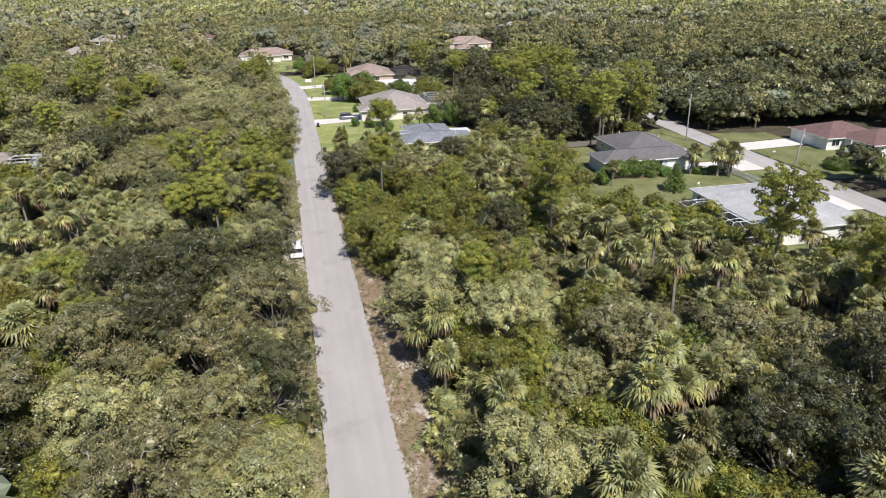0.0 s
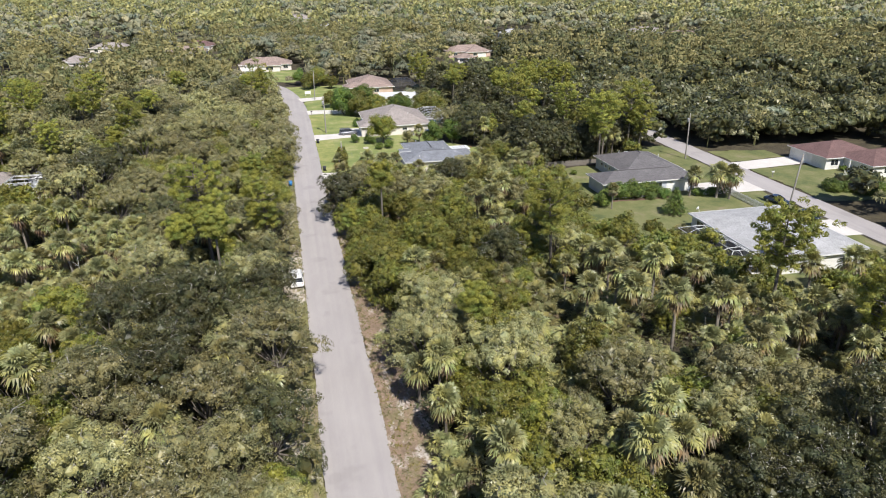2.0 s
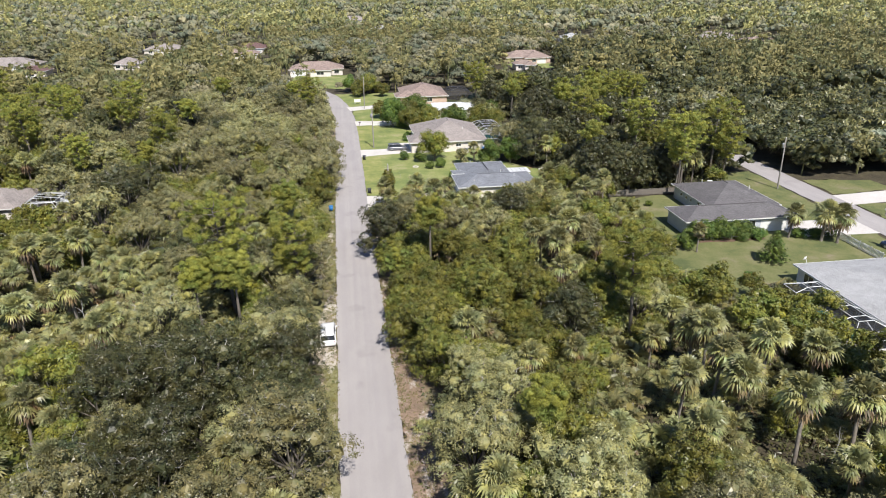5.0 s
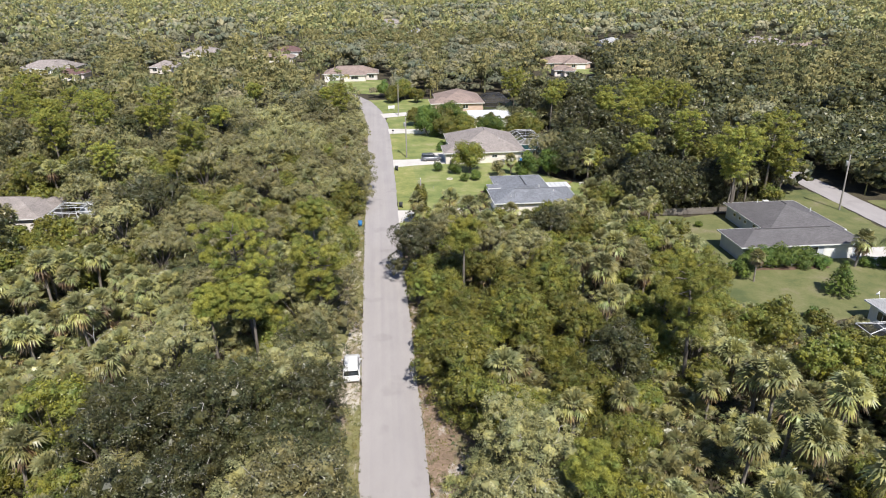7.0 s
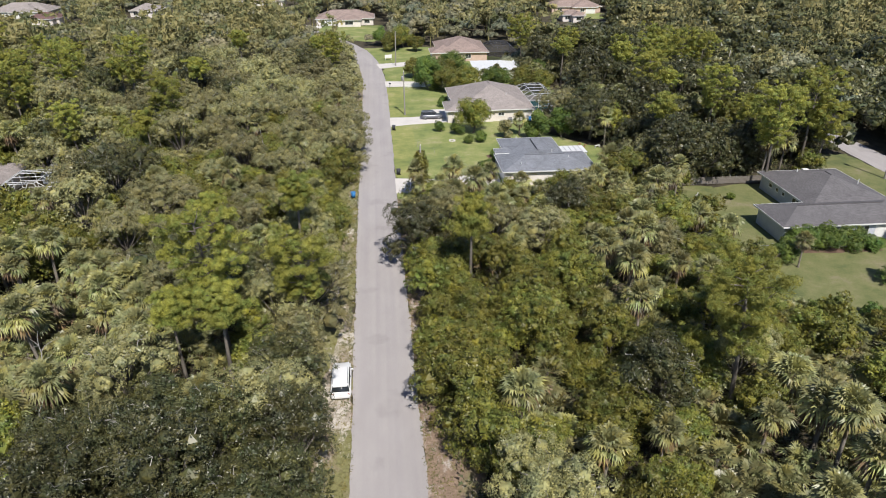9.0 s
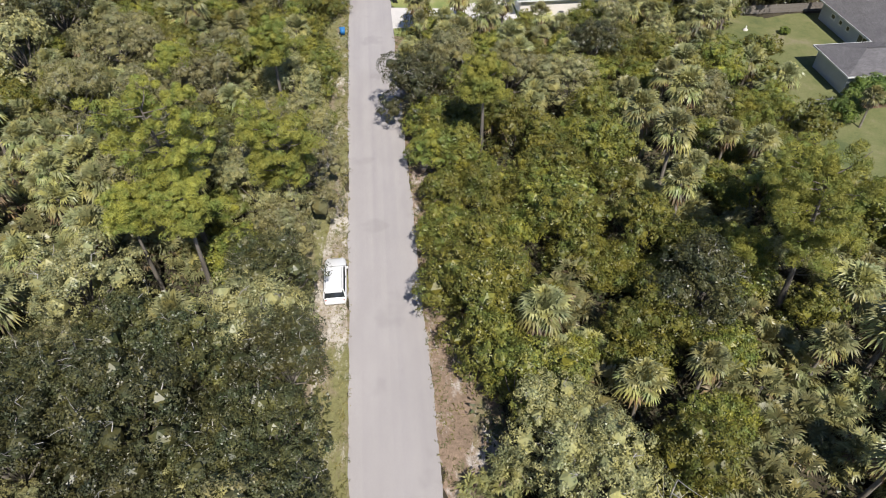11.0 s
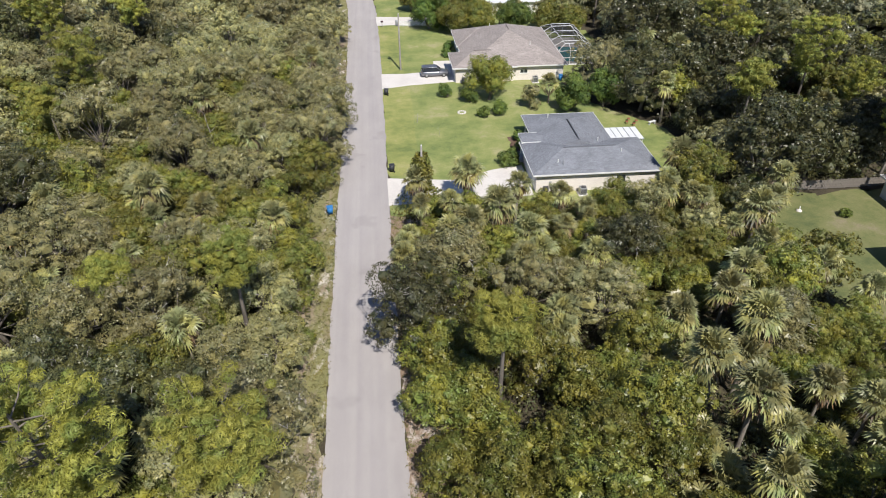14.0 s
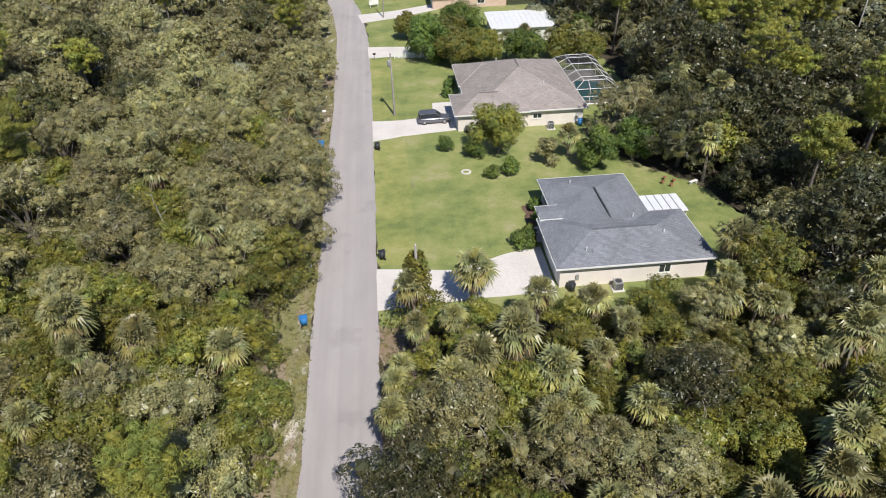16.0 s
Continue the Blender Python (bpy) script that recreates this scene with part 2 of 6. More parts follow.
def asphalt_material():
    m, t, p = nodes_of("aged_asphalt")
    n = noise_node(t, 0.28, 6, 0.6, "Object", (1.0, 0.35, 1))
    r = ramp_node(t, [(0.3, (0.352, 0.326, 0.322)), (0.5, (0.384, 0.356, 0.351)), (0.72, (0.416, 0.387, 0.380))])
    t.links.new(n.outputs["Fac"], r.inputs["Fac"])
    # wheel tracks and paver seams run along the lane
    s = noise_node(t, 1.1, 3, 0.5, "Object", (1.0, 0.012, 1))
    sr = ramp_node(t, [(0.35, (0.95, 0.95, 0.955)), (0.65, (1.04, 1.04, 1.03))])
    t.links.new(s.outputs["Fac"], sr.inputs["Fac"])
    col = blend(t, 1.0, r.outputs["Color"], sr.outputs["Color"], "MULTIPLY")
    f = noise_node(t, 22.0, 4, 0.8)
    fr = ramp_node(t, [(0.3, (0.86, 0.86, 0.86)), (0.7, (1.12, 1.12, 1.12))])
    t.links.new(f.outputs["Fac"], fr.inputs["Fac"])
    col = blend(t, 1.0, col, fr.outputs["Color"], "MULTIPLY")
    # blotches of old repair and drips
    b = noise_node(t, 0.16, 3, 0.6)
    br = ramp_node(t, [(0.60, (1, 1, 1)), (0.66, (0.90, 0.90, 0.90))])
    t.links.new(b.outputs["Fac"], br.inputs["Fac"])
    col = blend(t, 1.0, col, br.outputs["Color"], "MULTIPLY")
    t.links.new(col, p.inputs["Base Color"])
    p.inputs["Roughness"].default_value = 0.85
    bump(t, p, f.outputs["Fac"], 0.4, 0.01)
    return m


def verge_material(name, grass, dry, sand, g_cut, s_cut):
    """Dry soil with drifts of thin grass and washed-out sand."""
    m, t, p = nodes_of(name)
    f = noise_node(t, 3.2, 8, 0.8)
    g = ramp_node(t, [(0.28, (0.55, 0.53, 0.50)), (0.5, (0.95, 0.95, 0.95)), (0.74, (1.40, 1.40, 1.40))])
    t.links.new(f.outputs["Fac"], g.inputs["Fac"])
    base = noise_node(t, 0.5, 7, 0.75)
    br = ramp_node(t, [(0.35, tuple(v * 0.75 for v in dry)), (0.65, tuple(v * 1.2 for v in dry))])
    t.links.new(base.outputs["Fac"], br.inputs["Fac"])
    n1 = noise_node(t, 0.16, 8, 0.75, "Object", (1.6, 0.6, 1))
    r1 = ramp_node(t, [(g_cut - 0.05, (0, 0, 0)), (g_cut + 0.07, (1, 1, 1))])
    t.links.new(n1.outputs["Fac"], r1.inputs["Fac"])
    n2 = noise_node(t, 0.42, 9, 0.78, "Object", (1.3, 0.6, 1))
    r2 = ramp_node(t, [(s_cut - 0.03, (0, 0, 0)), (s_cut + 0.07, (1, 1, 1))])
    t.links.new(n2.outputs["Fac"], r2.inputs["Fac"])
    col = blend(t, r1.outputs["Color"], br.outputs["Color"], grass)
    col = blend(t, r2.outputs["Color"], col, sand)
    t.links.new(blend(t, 1.0, col, g.outputs["Color"], "MULTIPLY"), p.inputs["Base Color"])
    p.inputs["Roughness"].default_value = 0.95
    bump(t, p, f.outputs["Fac"], 0.7, 0.05)
    return m


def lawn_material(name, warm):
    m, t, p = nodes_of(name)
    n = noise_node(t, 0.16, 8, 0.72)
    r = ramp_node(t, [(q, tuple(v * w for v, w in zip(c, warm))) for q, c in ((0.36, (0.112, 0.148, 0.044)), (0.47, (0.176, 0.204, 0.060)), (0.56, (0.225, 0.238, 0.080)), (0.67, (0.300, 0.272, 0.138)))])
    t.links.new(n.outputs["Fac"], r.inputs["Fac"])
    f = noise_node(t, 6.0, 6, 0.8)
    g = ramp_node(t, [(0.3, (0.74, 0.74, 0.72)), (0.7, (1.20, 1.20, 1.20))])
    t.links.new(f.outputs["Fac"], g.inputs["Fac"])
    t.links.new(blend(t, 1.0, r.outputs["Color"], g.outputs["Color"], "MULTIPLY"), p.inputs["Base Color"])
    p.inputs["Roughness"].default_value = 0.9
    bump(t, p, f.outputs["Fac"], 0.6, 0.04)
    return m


def shingle_material(name, a, b):
    m, t, p = nodes_of(name)
    bk = t.nodes.new("ShaderNodeTexBrick")
    co = t.nodes.new("ShaderNodeTexCoord")
    bk.inputs["Scale"].default_value = 1.0
    bk.inputs["Brick Width"].default_value, bk.inputs["Row Height"].default_value = 0.33, 0.15
    bk.inputs["Mortar Size"].default_value = 0.012
    bk.inputs["Color1"].default_value, bk.inputs["Color2"].default_value = (*a, 1), (*b, 1)
    bk.inputs["Mortar"].default_value = (a[0] * 0.55, a[1] * 0.55, a[2] * 0.55, 1)
    t.links.new(co.outputs["UV"], bk.inputs["Vector"])
    f = noise_node(t, 0.5, 6, 0.7)
    g = ramp_node(t, [(0.3, (0.80, 0.80, 0.80)), (0.7, (1.16, 1.16, 1.16))])
    t.links.new(f.outputs["Fac"], g.inputs["Fac"])
    t.links.new(blend(t, 1.0, bk.outputs["Color"], g.outputs["Color"], "MULTIPLY"), p.inputs["Base Color"])
    p.inputs["Roughness"].default_value = 0.85
    bump(t, p, bk.outputs["Fac"], 0.4, -0.01)
    return m


def plain(name, c, rough=0.5, metal=0.0, coat=0.0, grain=0.06):
    m = surface(name, tuple(v * (1 - grain) for v in c), tuple(v * (1 + grain) for v in c), 1.7, rough, 14, 0.0, metal, grain=(0.94, 1.05))
    m.node_tree.nodes["Principled BSDF"].inputs["Coat Weight"].default_value = coat
    return m


def glass_material(name, tint):
    m, t, p = nodes_of(name)
    n = noise_node(t, 0.7, 2)
    r = ramp_node(t, [(0.3, tuple(v * 0.7 for v in tint)), (0.7, tint)])
    t.links.new(n.outputs["Fac"], r.inputs["Fac"])
    t.links.new(r.outputs["Color"], p.inputs["Base Color"])
    p.inputs["Roughness"].default_value, p.inputs["Specular IOR Level"].default_value = 0.06, 0.6
    return m


M_GROUND = ground_material()
M_ROAD = asphalt_material()
M_VERGE_W = verge_material("roadside_sand_and_grass", (0.215, 0.205, 0.085), (0.290, 0.225, 0.165), (0.58, 0.53, 0.47), 0.44, 0.57)
M_VERGE_E = verge_material("roadside_dry_grass", (0.190, 0.180, 0.080), (0.265, 0.190, 0.135), (0.52, 0.47, 0.43), 0.56, 0.55)
M_SAND = verge_material("washed_white_sand", (0.240, 0.215, 0.110), (0.34, 0.285, 0.22), (0.56, 0.51, 0.45), 0.52, 0.50)
M_LAWN = lawn_material("mown_lawn", (1.22, 1.24, 1.30))
M_LAWN_DRY = lawn_material("dry_mown_grass", (1.38, 1.32, 1.34))
# darker copy of the lawn with cloud shade mixed into its colour
M_LAWN_SHADY = lawn_material("cloud_shaded_lawn", (0.84, 0.80, 0.98))
M_CONCRETE = surface("pale_concrete", (0.60, 0.565, 0.53), (0.68, 0.645, 0.61), 0.25, 0.85, 3.0, 0.002, grain=(0.90, 1.06))
M_STUCCO = surface("cream_stucco", (0.74, 0.68, 0.63), (0.82, 0.76, 0.71), 0.5, 0.9, 30.0, 0.01)
M_STUCCO_PINK = surface("pink_stucco", (0.58, 0.42, 0.34), (0.66, 0.50, 0.42), 0.5, 0.9, 30.0, 0.01)
M_STUCCO_WHITE = surface("white_stucco", (0.74, 0.73, 0.70), (0.82, 0.81, 0.78), 0.5, 0.9, 30.0, 0.01)
M_STUCCO_BLUE = surface("pale_blue_stucco", (0.46, 0.49, 0.54), (0.54, 0.57, 0.62), 0.5, 0.9, 30.0, 0.01)
M_TRIM = plain("white_trim_paint", (0.76, 0.76, 0.74), 0.5)
M_SH_BLUE = shingle_material("slate_blue_shingles", (0.195, 0.206, 0.232), (0.265, 0.278, 0.308))
M_SH_TAUPE = shingle_material("taupe_shingles", (0.300, 0.262, 0.244), (0.390, 0.345, 0.322))
M_SH_GREY = shingle_material("dark_grey_shingles", (0.125, 0.118, 0.122), (0.175, 0.165, 0.170))
M_SH_PALE = shingle_material("pale_grey_shingles", (0.40, 0.40, 0.405), (0.48, 0.48, 0.485))
M_SH_RED = shingle_material("maroon_shingles", (0.150, 0.088, 0.082), (0.205, 0.122, 0.113))
M_SH_ROSE = shingle_material("rose_brown_shingles", (0.285, 0.215, 0.185), (0.370, 0.285, 0.250))
M_METALROOF = plain("white_metal_roofing", (0.72, 0.73, 0.74), 0.4, 0.0)
M_GLASS = glass_material("window_glass", (0.035, 0.04, 0.045))
M_POOL = glass_material("pool_water", (0.05, 0.30, 0.34))
M_ALU = plain("white_aluminium", (0.70, 0.71, 0.72), 0.4, 0.0)
M_BRONZE = plain("dark_bronze_aluminium", (0.05, 0.05, 0.055), 0.45)
M_CARWHITE = plain("white_car_paint", (0.80, 0.80, 0.80), 0.25, 0.0, 0.6, 0.02)
M_CARGREY = plain("grey_car_paint", (0.17, 0.175, 0.20), 0.28, 0.5, 0.6, 0.02)
M_CARBLUE = plain("dark_blue_car_paint", (0.02, 0.035, 0.075), 0.25, 0.2, 0.6, 0.02)
M_RUBBER = plain("black_rubber", (0.025, 0.025, 0.026), 0.75)
M_RIM = plain("alloy_wheel", (0.45, 0.46, 0.47), 0.3, 0.8)
M_RED = plain("red_lamp_lens", (0.35, 0.02, 0.02), 0.2)
M_LAMP = plain("clear_lamp_lens", (0.75, 0.76, 0.78), 0.15)
M_BINBLUE = plain("blue_plastic", (0.03, 0.19, 0.48), 0.5)
M_BINBLACK = plain("black_plastic", (0.03, 0.032, 0.04), 0.5)
M_POLE = surface("weathered_pole_wood", (0.24, 0.22, 0.20), (0.36, 0.34, 0.31), 0.7, 0.9, 8.0, 0.006, stretch=(1, 1, 0.2))
M_GREYMETAL = plain("grey_metal", (0.40, 0.41, 0.42), 0.45, 0.4)
M_FENCE = surface("weathered_fence_boards", (0.17, 0.15, 0.13), (0.27, 0.24, 0.21), 0.6, 0.9, 6.0, 0.01)
M_MULCH = surface("mulch", (0.10, 0.06, 0.04), (0.19, 0.12, 0.085), 0.8, 0.95, 8.0, 0.03)
M_TERRACOTTA = plain("rusty_red_metal", (0.30, 0.10, 0.06), 0.7)

# ---------------------------------------------------------------- building blocks
def rnd(seed):
    return np.random.default_rng(seed)


class Soup:
    """Gathers triangles and quads for one mesh."""

    def __init__(self):
        self.v, self.f, self.m, self.n = [], [], [], 0

    def add(self, v, f, m=0):
        v, f = np.asarray(v, float), np.asarray(f, int)
        if f.shape[1] == 3:
            f = np.hstack([f, np.full((len(f), 1), -1)])
            f[:, 3] = -1 - self.n
        self.v.append(v)
        self.f.append(f + self.n)
        self.m.append(np.full(len(f), m))
        self.n += len(v)
        return self

    def mesh(self, name, mats, smooth=False):
        v, f, mi = np.vstack(self.v), np.vstack(self.f), np.concatenate(self.m)
        me = bpy.data.meshes.new(name)
        sizes = np.where(f[:, 3] < 0, 3, 4)
        starts = np.concatenate([[0], np.cumsum(sizes)[:-1]])
        loops = f.ravel()[f.ravel() >= 0]
        me.vertices.add(len(v))
        me.vertices.foreach_set("co", v.astype(np.float32).ravel())
        me.loops.add(len(loops))
        me.loops.foreach_set("vertex_index", loops.astype(np.int32))
        me.polygons.add(len(f))
        me.polygons.foreach_set("loop_start", starts.astype(np.int32))
        for m in mats:
            me.materials.append(m)
        me.polygons.foreach_set("material_index", mi.astype(np.int32))
        me.polygons.foreach_set("use_smooth", np.full(len(f), smooth))
        me.update(calc_edges=True)
        return me


def unit(v):
    return v / np.maximum(np.linalg.norm(v, axis=-1, keepdims=True), 1e-9)


def tube(points, radii, sides=6):
    """A tapered limb along points."""
    p = np.asarray(points, float)
    n = len(p)
    d = unit(np.gradient(p, axis=0))
    ref = np.where(np.abs(d[:, 2:3]) > 0.9, np.array([[1.0, 0, 0]]), np.array([[0, 0, 1.0]]))
    a = unit(np.cross(d, ref))
    b = np.cross(d, a)
    ang = np.linspace(0, 2 * np.pi, sides, endpoint=False)
    ring = np.cos(ang)[None, :, None] * a[:, None] + np.sin(ang)[None, :, None] * b[:, None]
    v = (p[:, None] + ring * np.asarray(radii, float)[:, None, None]).reshape(-1, 3)
    f = [(i * sides + k, i * sides + (k + 1) % sides, (i + 1) * sides + (k + 1) % sides, (i + 1) * sides + k)
         for i in range(n - 1) for k in range(sides)]
    return v, f


def box(x0, x1, y0, y1, z0, z1):
    v = [(x, y, z) for x in (x0, x1) for y in (y0, y1) for z in (z0, z1)]
    f = [(0, 1, 3, 2), (4, 6, 7, 5), (0, 4, 5, 1), (2, 3, 7, 6), (0, 2, 6, 4), (1, 5, 7, 3)]
    return v, f


def mesh_of(name, bm, mat, smooth=False):
    me = bpy.data.meshes.new(name)
    bm.to_mesh(me)
    bm.free()
    me.materials.append(mat)
    if smooth:
        me.polygons.foreach_set("use_smooth", [True] * len(me.polygons))
    return me


def part(name, shape, material, parent=None, label="", smooth=False):
    """One mesh object under a thing or under a part; shape: a bmesh, a Soup or a mesh."""
    if isinstance(shape, Soup):
        shape = shape.mesh(name, [material], smooth)
    elif isinstance(shape, bmesh.types.BMesh):
        shape = mesh_of(name, shape, material, smooth)
    ob = new(name, shape)
    ob.parent = parent
    return tagged(ob, label) if label else ob


def rounded(x0, x1, y0, y1, z0, z1, r=0.02, seg=2):
    """A box with rounded edges."""
    bm = bmesh.new()
    bmesh.ops.create_cube(bm, size=1)
    for v in bm.verts:
        v.co = Vector(((x0 + x1) / 2 + v.co.x * (x1 - x0), (y0 + y1) / 2 + v.co.y * (y1 - y0), (z0 + z1) / 2 + v.co.z * (z1 - z0)))
    if r:
        bmesh.ops.bevel(bm, geom=bm.edges[:], offset=r, segments=seg, affect="EDGES", profile=0.7)
    return bm


def thing(name, m, label, category, group="", kind=""):
    ob = new(name)
    ob.empty_display_size = 0.2
    ob.matrix_world = m
    return tagged(ob, label, category, group, kind)


# ---------------------------------------------------------------- ground, road, lawns
def road_mid(y):
    """The middle of the street."""
    ys = [-90, 60, 130, 190, 215, 226, 237, 247, 256, 264, 275, 290, 308, 335]
    xs = [3.5, 3.45, 2.75, 2.6, 2.3, 1.9, 1.1, 0.0, -1.6, -3.4, -7.4, -14.5, -24.0, -40.0]
    return float(np.interp(y, ys, xs))


def ribbon(name, left, right, ys, z, mat, label, category, ragged=0.0, seed=1, thick=0.05, across=6):
    """A strip of ground along the street between two offsets from its middle."""
    r = rnd(seed)
    rows = []
    for y in ys:
        t = Vector((road_mid(y + 1) - road_mid(y - 1), 2, 0)).normalized()
        nx, ny = t.y, -t.x
        a = left(y) + r.normal(0, ragged)
        b = right(y) + r.normal(0, ragged)
        offs = np.linspace(a, b, across)
        rows.append([(road_mid(y) + o * nx, y + o * ny, z) for o in offs])
    v = np.array(rows).reshape(-1, 3)
    n = len(rows)
    f = [(i * across + k, i * across + k + 1, (i + 1) * across + k + 1, (i + 1) * across + k) for i in range(n - 1) for k in range(across - 1)]
    low = v.copy()
    low[:, 2] = z - thick
    rim_a = [(i * across, (i + 1) * across, n * across + (i + 1) * across, n * across + i * across) for i in range(n - 1)]
    rim_b = [((i + 1) * across - 1, n * across + (i + 1) * across - 1, n * across + (i + 2) * across - 1, (i + 2) * across - 1) for i in range(n - 1)]
    s = Soup()
    s.add(np.vstack([v, low]), f + rim_a + rim_b)
    ob = new(name, s.mesh(name, [mat]))
    return tagged(ob, label, category, "", "structure")


def patch(name, corners, z, mat, label, category, wobble=0.5, step=1.5, seed=1, thick=0.04, kind="structure"):
    """A flat slab with an uneven outline round the corners given."""
    r = rnd(seed)
    pts = []
    for i, a in enumerate(corners):
        b = corners[(i + 1) % len(corners)]
        n = max(1, int(math.dist(a, b) / step))
        for k in range(n):
            t = k / n
            w = wobble if k else wobble * 0.3
            pts.append((a[0] + (b[0] - a[0]) * t + r.normal(0, w), a[1] + (b[1] - a[1]) * t + r.normal(0, w)))
    bm = bmesh.new()
    top = [bm.verts.new((x, y, z)) for x, y in pts]
    low = [bm.verts.new((x, y, z - thick)) for x, y in pts]
    bm.faces.new(top)
    for i in range(len(pts)):
        j = (i + 1) % len(pts)
        bm.faces.new((top[i], low[i], low[j], top[j]))
    bmesh.ops.triangulate(bm, faces=[f for f in bm.faces if len(f.verts) > 4])
    bmesh.ops.recalc_face_normals(bm, faces=bm.faces[:])
    ob = new(name, mesh_of(name, bm, mat))
    return tagged(ob, label, category, "", kind)


gs = Soup()
gx = np.concatenate([[-5200, -2500, -1200, -600], np.linspace(-300, 300, 61), [600, 1200, 2500, 5200]])
gy = np.concatenate([[-5200, -2500, -1200, -400], np.linspace(-100, 500, 61), [800, 1500, 2800, 5200]])
X, Y = np.meshgrid(gx, gy)
gs.add(np.stack([X.ravel(), Y.ravel(), np.full(X.size, -0.06)], 1),
       [(j * len(gx) + i, j * len(gx) + i + 1, (j + 1) * len(gx) + i + 1, (j + 1) * len(gx) + i) for j in range(len(gy) - 1) for i in range(len(gx) - 1)])
tagged(new("ground", gs.mesh("ground", [M_GROUND])), "dark woodland soil with leaf litter and low plants", "ground", "", "structure")

ALONG = np.arange(-90, 336, 0.5)
rag = lambda y, k: 0.05 * math.sin(y * 0.31 + k) + 0.04 * math.sin(y * 1.1 + 2 * k)
ribbon("road", lambda y: -3.1 + rag(y, 0), lambda y: 3.1 + rag(y, 2), ALONG, 0.03, M_ROAD,
       "light grey worn asphalt street with crumbling edges", "road", 0.025, 3, 0.08, 6)
ribbon("roadside_west", lambda y: -7.6, lambda y: -2.95, np.arange(-90, 330, 1.0), 0.0, M_VERGE_W,
       "strip of pale sand and thin yellow-green grass beside the street", "verge", 0.25, 4)
ribbon("roadside_east", lambda y: 2.95, lambda y: 8.2, np.arange(-90, 138, 1.0), 0.0, M_VERGE_E,
       "strip of brown dry grass and bare sand beside the street", "verge", 0.25, 5)
# second street, east of the woods
patch("road_east", [(91.2, -60), (97.2, -60), (97.2, 240), (91.2, 240)], 0.03, M_ROAD, "light grey asphalt side street between houses", "road", 0.05, 2.5, 6, 0.08)

# lawns
patch("lawn_front", [(5.9, 136.5), (38, 134.5), (44, 141), (49.5, 147), (46, 158), (38, 168), (36, 176.5), (47, 176), (48, 205), (35, 206), (16, 214), (5.2, 214)],
      0.015, M_LAWN, "mown yellow-green grass round the houses", "lawn", 0.25, 1.5, 7)
patch("lawn_corner", [(5.0, 219), (12, 217), (24, 228), (45, 232), (46, 243), (20, 268), (-1, 268), (2.4, 250), (4.6, 235)],
      0.015, M_LAWN, "mown grass in front of the far house", "lawn", 0.3, 1.5, 8)
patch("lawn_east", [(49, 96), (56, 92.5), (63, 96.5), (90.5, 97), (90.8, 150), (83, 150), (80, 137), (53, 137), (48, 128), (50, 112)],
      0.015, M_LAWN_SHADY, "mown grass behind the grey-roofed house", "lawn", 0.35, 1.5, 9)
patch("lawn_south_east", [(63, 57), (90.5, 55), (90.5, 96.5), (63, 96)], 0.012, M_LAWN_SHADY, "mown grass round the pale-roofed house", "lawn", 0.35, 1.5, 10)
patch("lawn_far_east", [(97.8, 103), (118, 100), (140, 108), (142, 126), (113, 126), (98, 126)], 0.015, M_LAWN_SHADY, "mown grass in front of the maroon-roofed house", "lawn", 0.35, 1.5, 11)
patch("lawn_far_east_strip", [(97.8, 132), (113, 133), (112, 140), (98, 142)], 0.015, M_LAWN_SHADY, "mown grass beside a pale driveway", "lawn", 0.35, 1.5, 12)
patch("lawn_end", [(-27, 296), (-12, 286), (2, 280), (8, 296), (4, 317), (-22, 318)], 0.015, M_LAWN, "mown grass at the bend of the street", "lawn", 0.35, 1.5, 13)
patch("lawn_west", [(-185, 325), (-140, 318), (-128, 345), (-180, 352)], 0.012, M_LAWN, "mown grass before a distant white house", "lawn", 0.6, 2.5, 14)

patch("lawn_street_strip", [(5.95, 146.2), (10.1, 146.0), (10.3, 176.0), (5.75, 176.0)], 0.019, M_LAWN_DRY, "yellower grass in a shallow swale beside the street", "lawn", 0.06, 1.5, 24)
patch("lawn_street_strip", [(5.75, 184.0), (9.6, 184.0), (9.4, 211.6), (5.3, 211.6)], 0.019, M_LAWN_DRY, "yellower grass in a shallow swale beside the street", "lawn", 0.06, 1.5, 25)
# driveways
drive = "pale concrete driveway from the street to a garage"
patch("sandy_shoulder", [(-2.7, 84.5), (-0.10, 84.0), (-0.05, 93.0), (-0.10, 103.0), (-1.0, 102.0), (-1.9, 97.0), (-2.9, 91.0)], 0.02, M_SAND, "patch of white sand worn beside the street", "sand", 0.10, 0.9, 23)
patch("driveway_1", [(5.75, 138.8), (16, 139.5), (23.6, 139.6), (23.6, 147.6), (19.5, 146.6), (14, 144.4), (5.75, 145.6)], 0.035, M_CONCRETE, drive, "driveway", 0.02, 1.2, 15)
patch("driveway_2", [(5.65, 176.4), (10, 177.6), (18.4, 178.6), (18.4, 189.2), (15.2, 189.2), (14.9, 184.0), (10, 183.2), (5.65, 183.4)], 0.035, M_CONCRETE, drive, "driveway", 0.02, 1.2, 16)
patch("driveway_3", [(5.2, 212.2), (16, 212.8), (27, 214), (27, 218), (15, 217.5), (5.0, 218.8)], 0.035, M_CONCRETE, drive, "driveway", 0.02, 1.2, 17)
patch("driveway_4", [(3.9, 235.2), (12, 238), (21, 243), (21, 248), (11, 243.5), (2.9, 241.6)], 0.035, M_CONCRETE, drive, "driveway", 0.02, 1.2, 18)
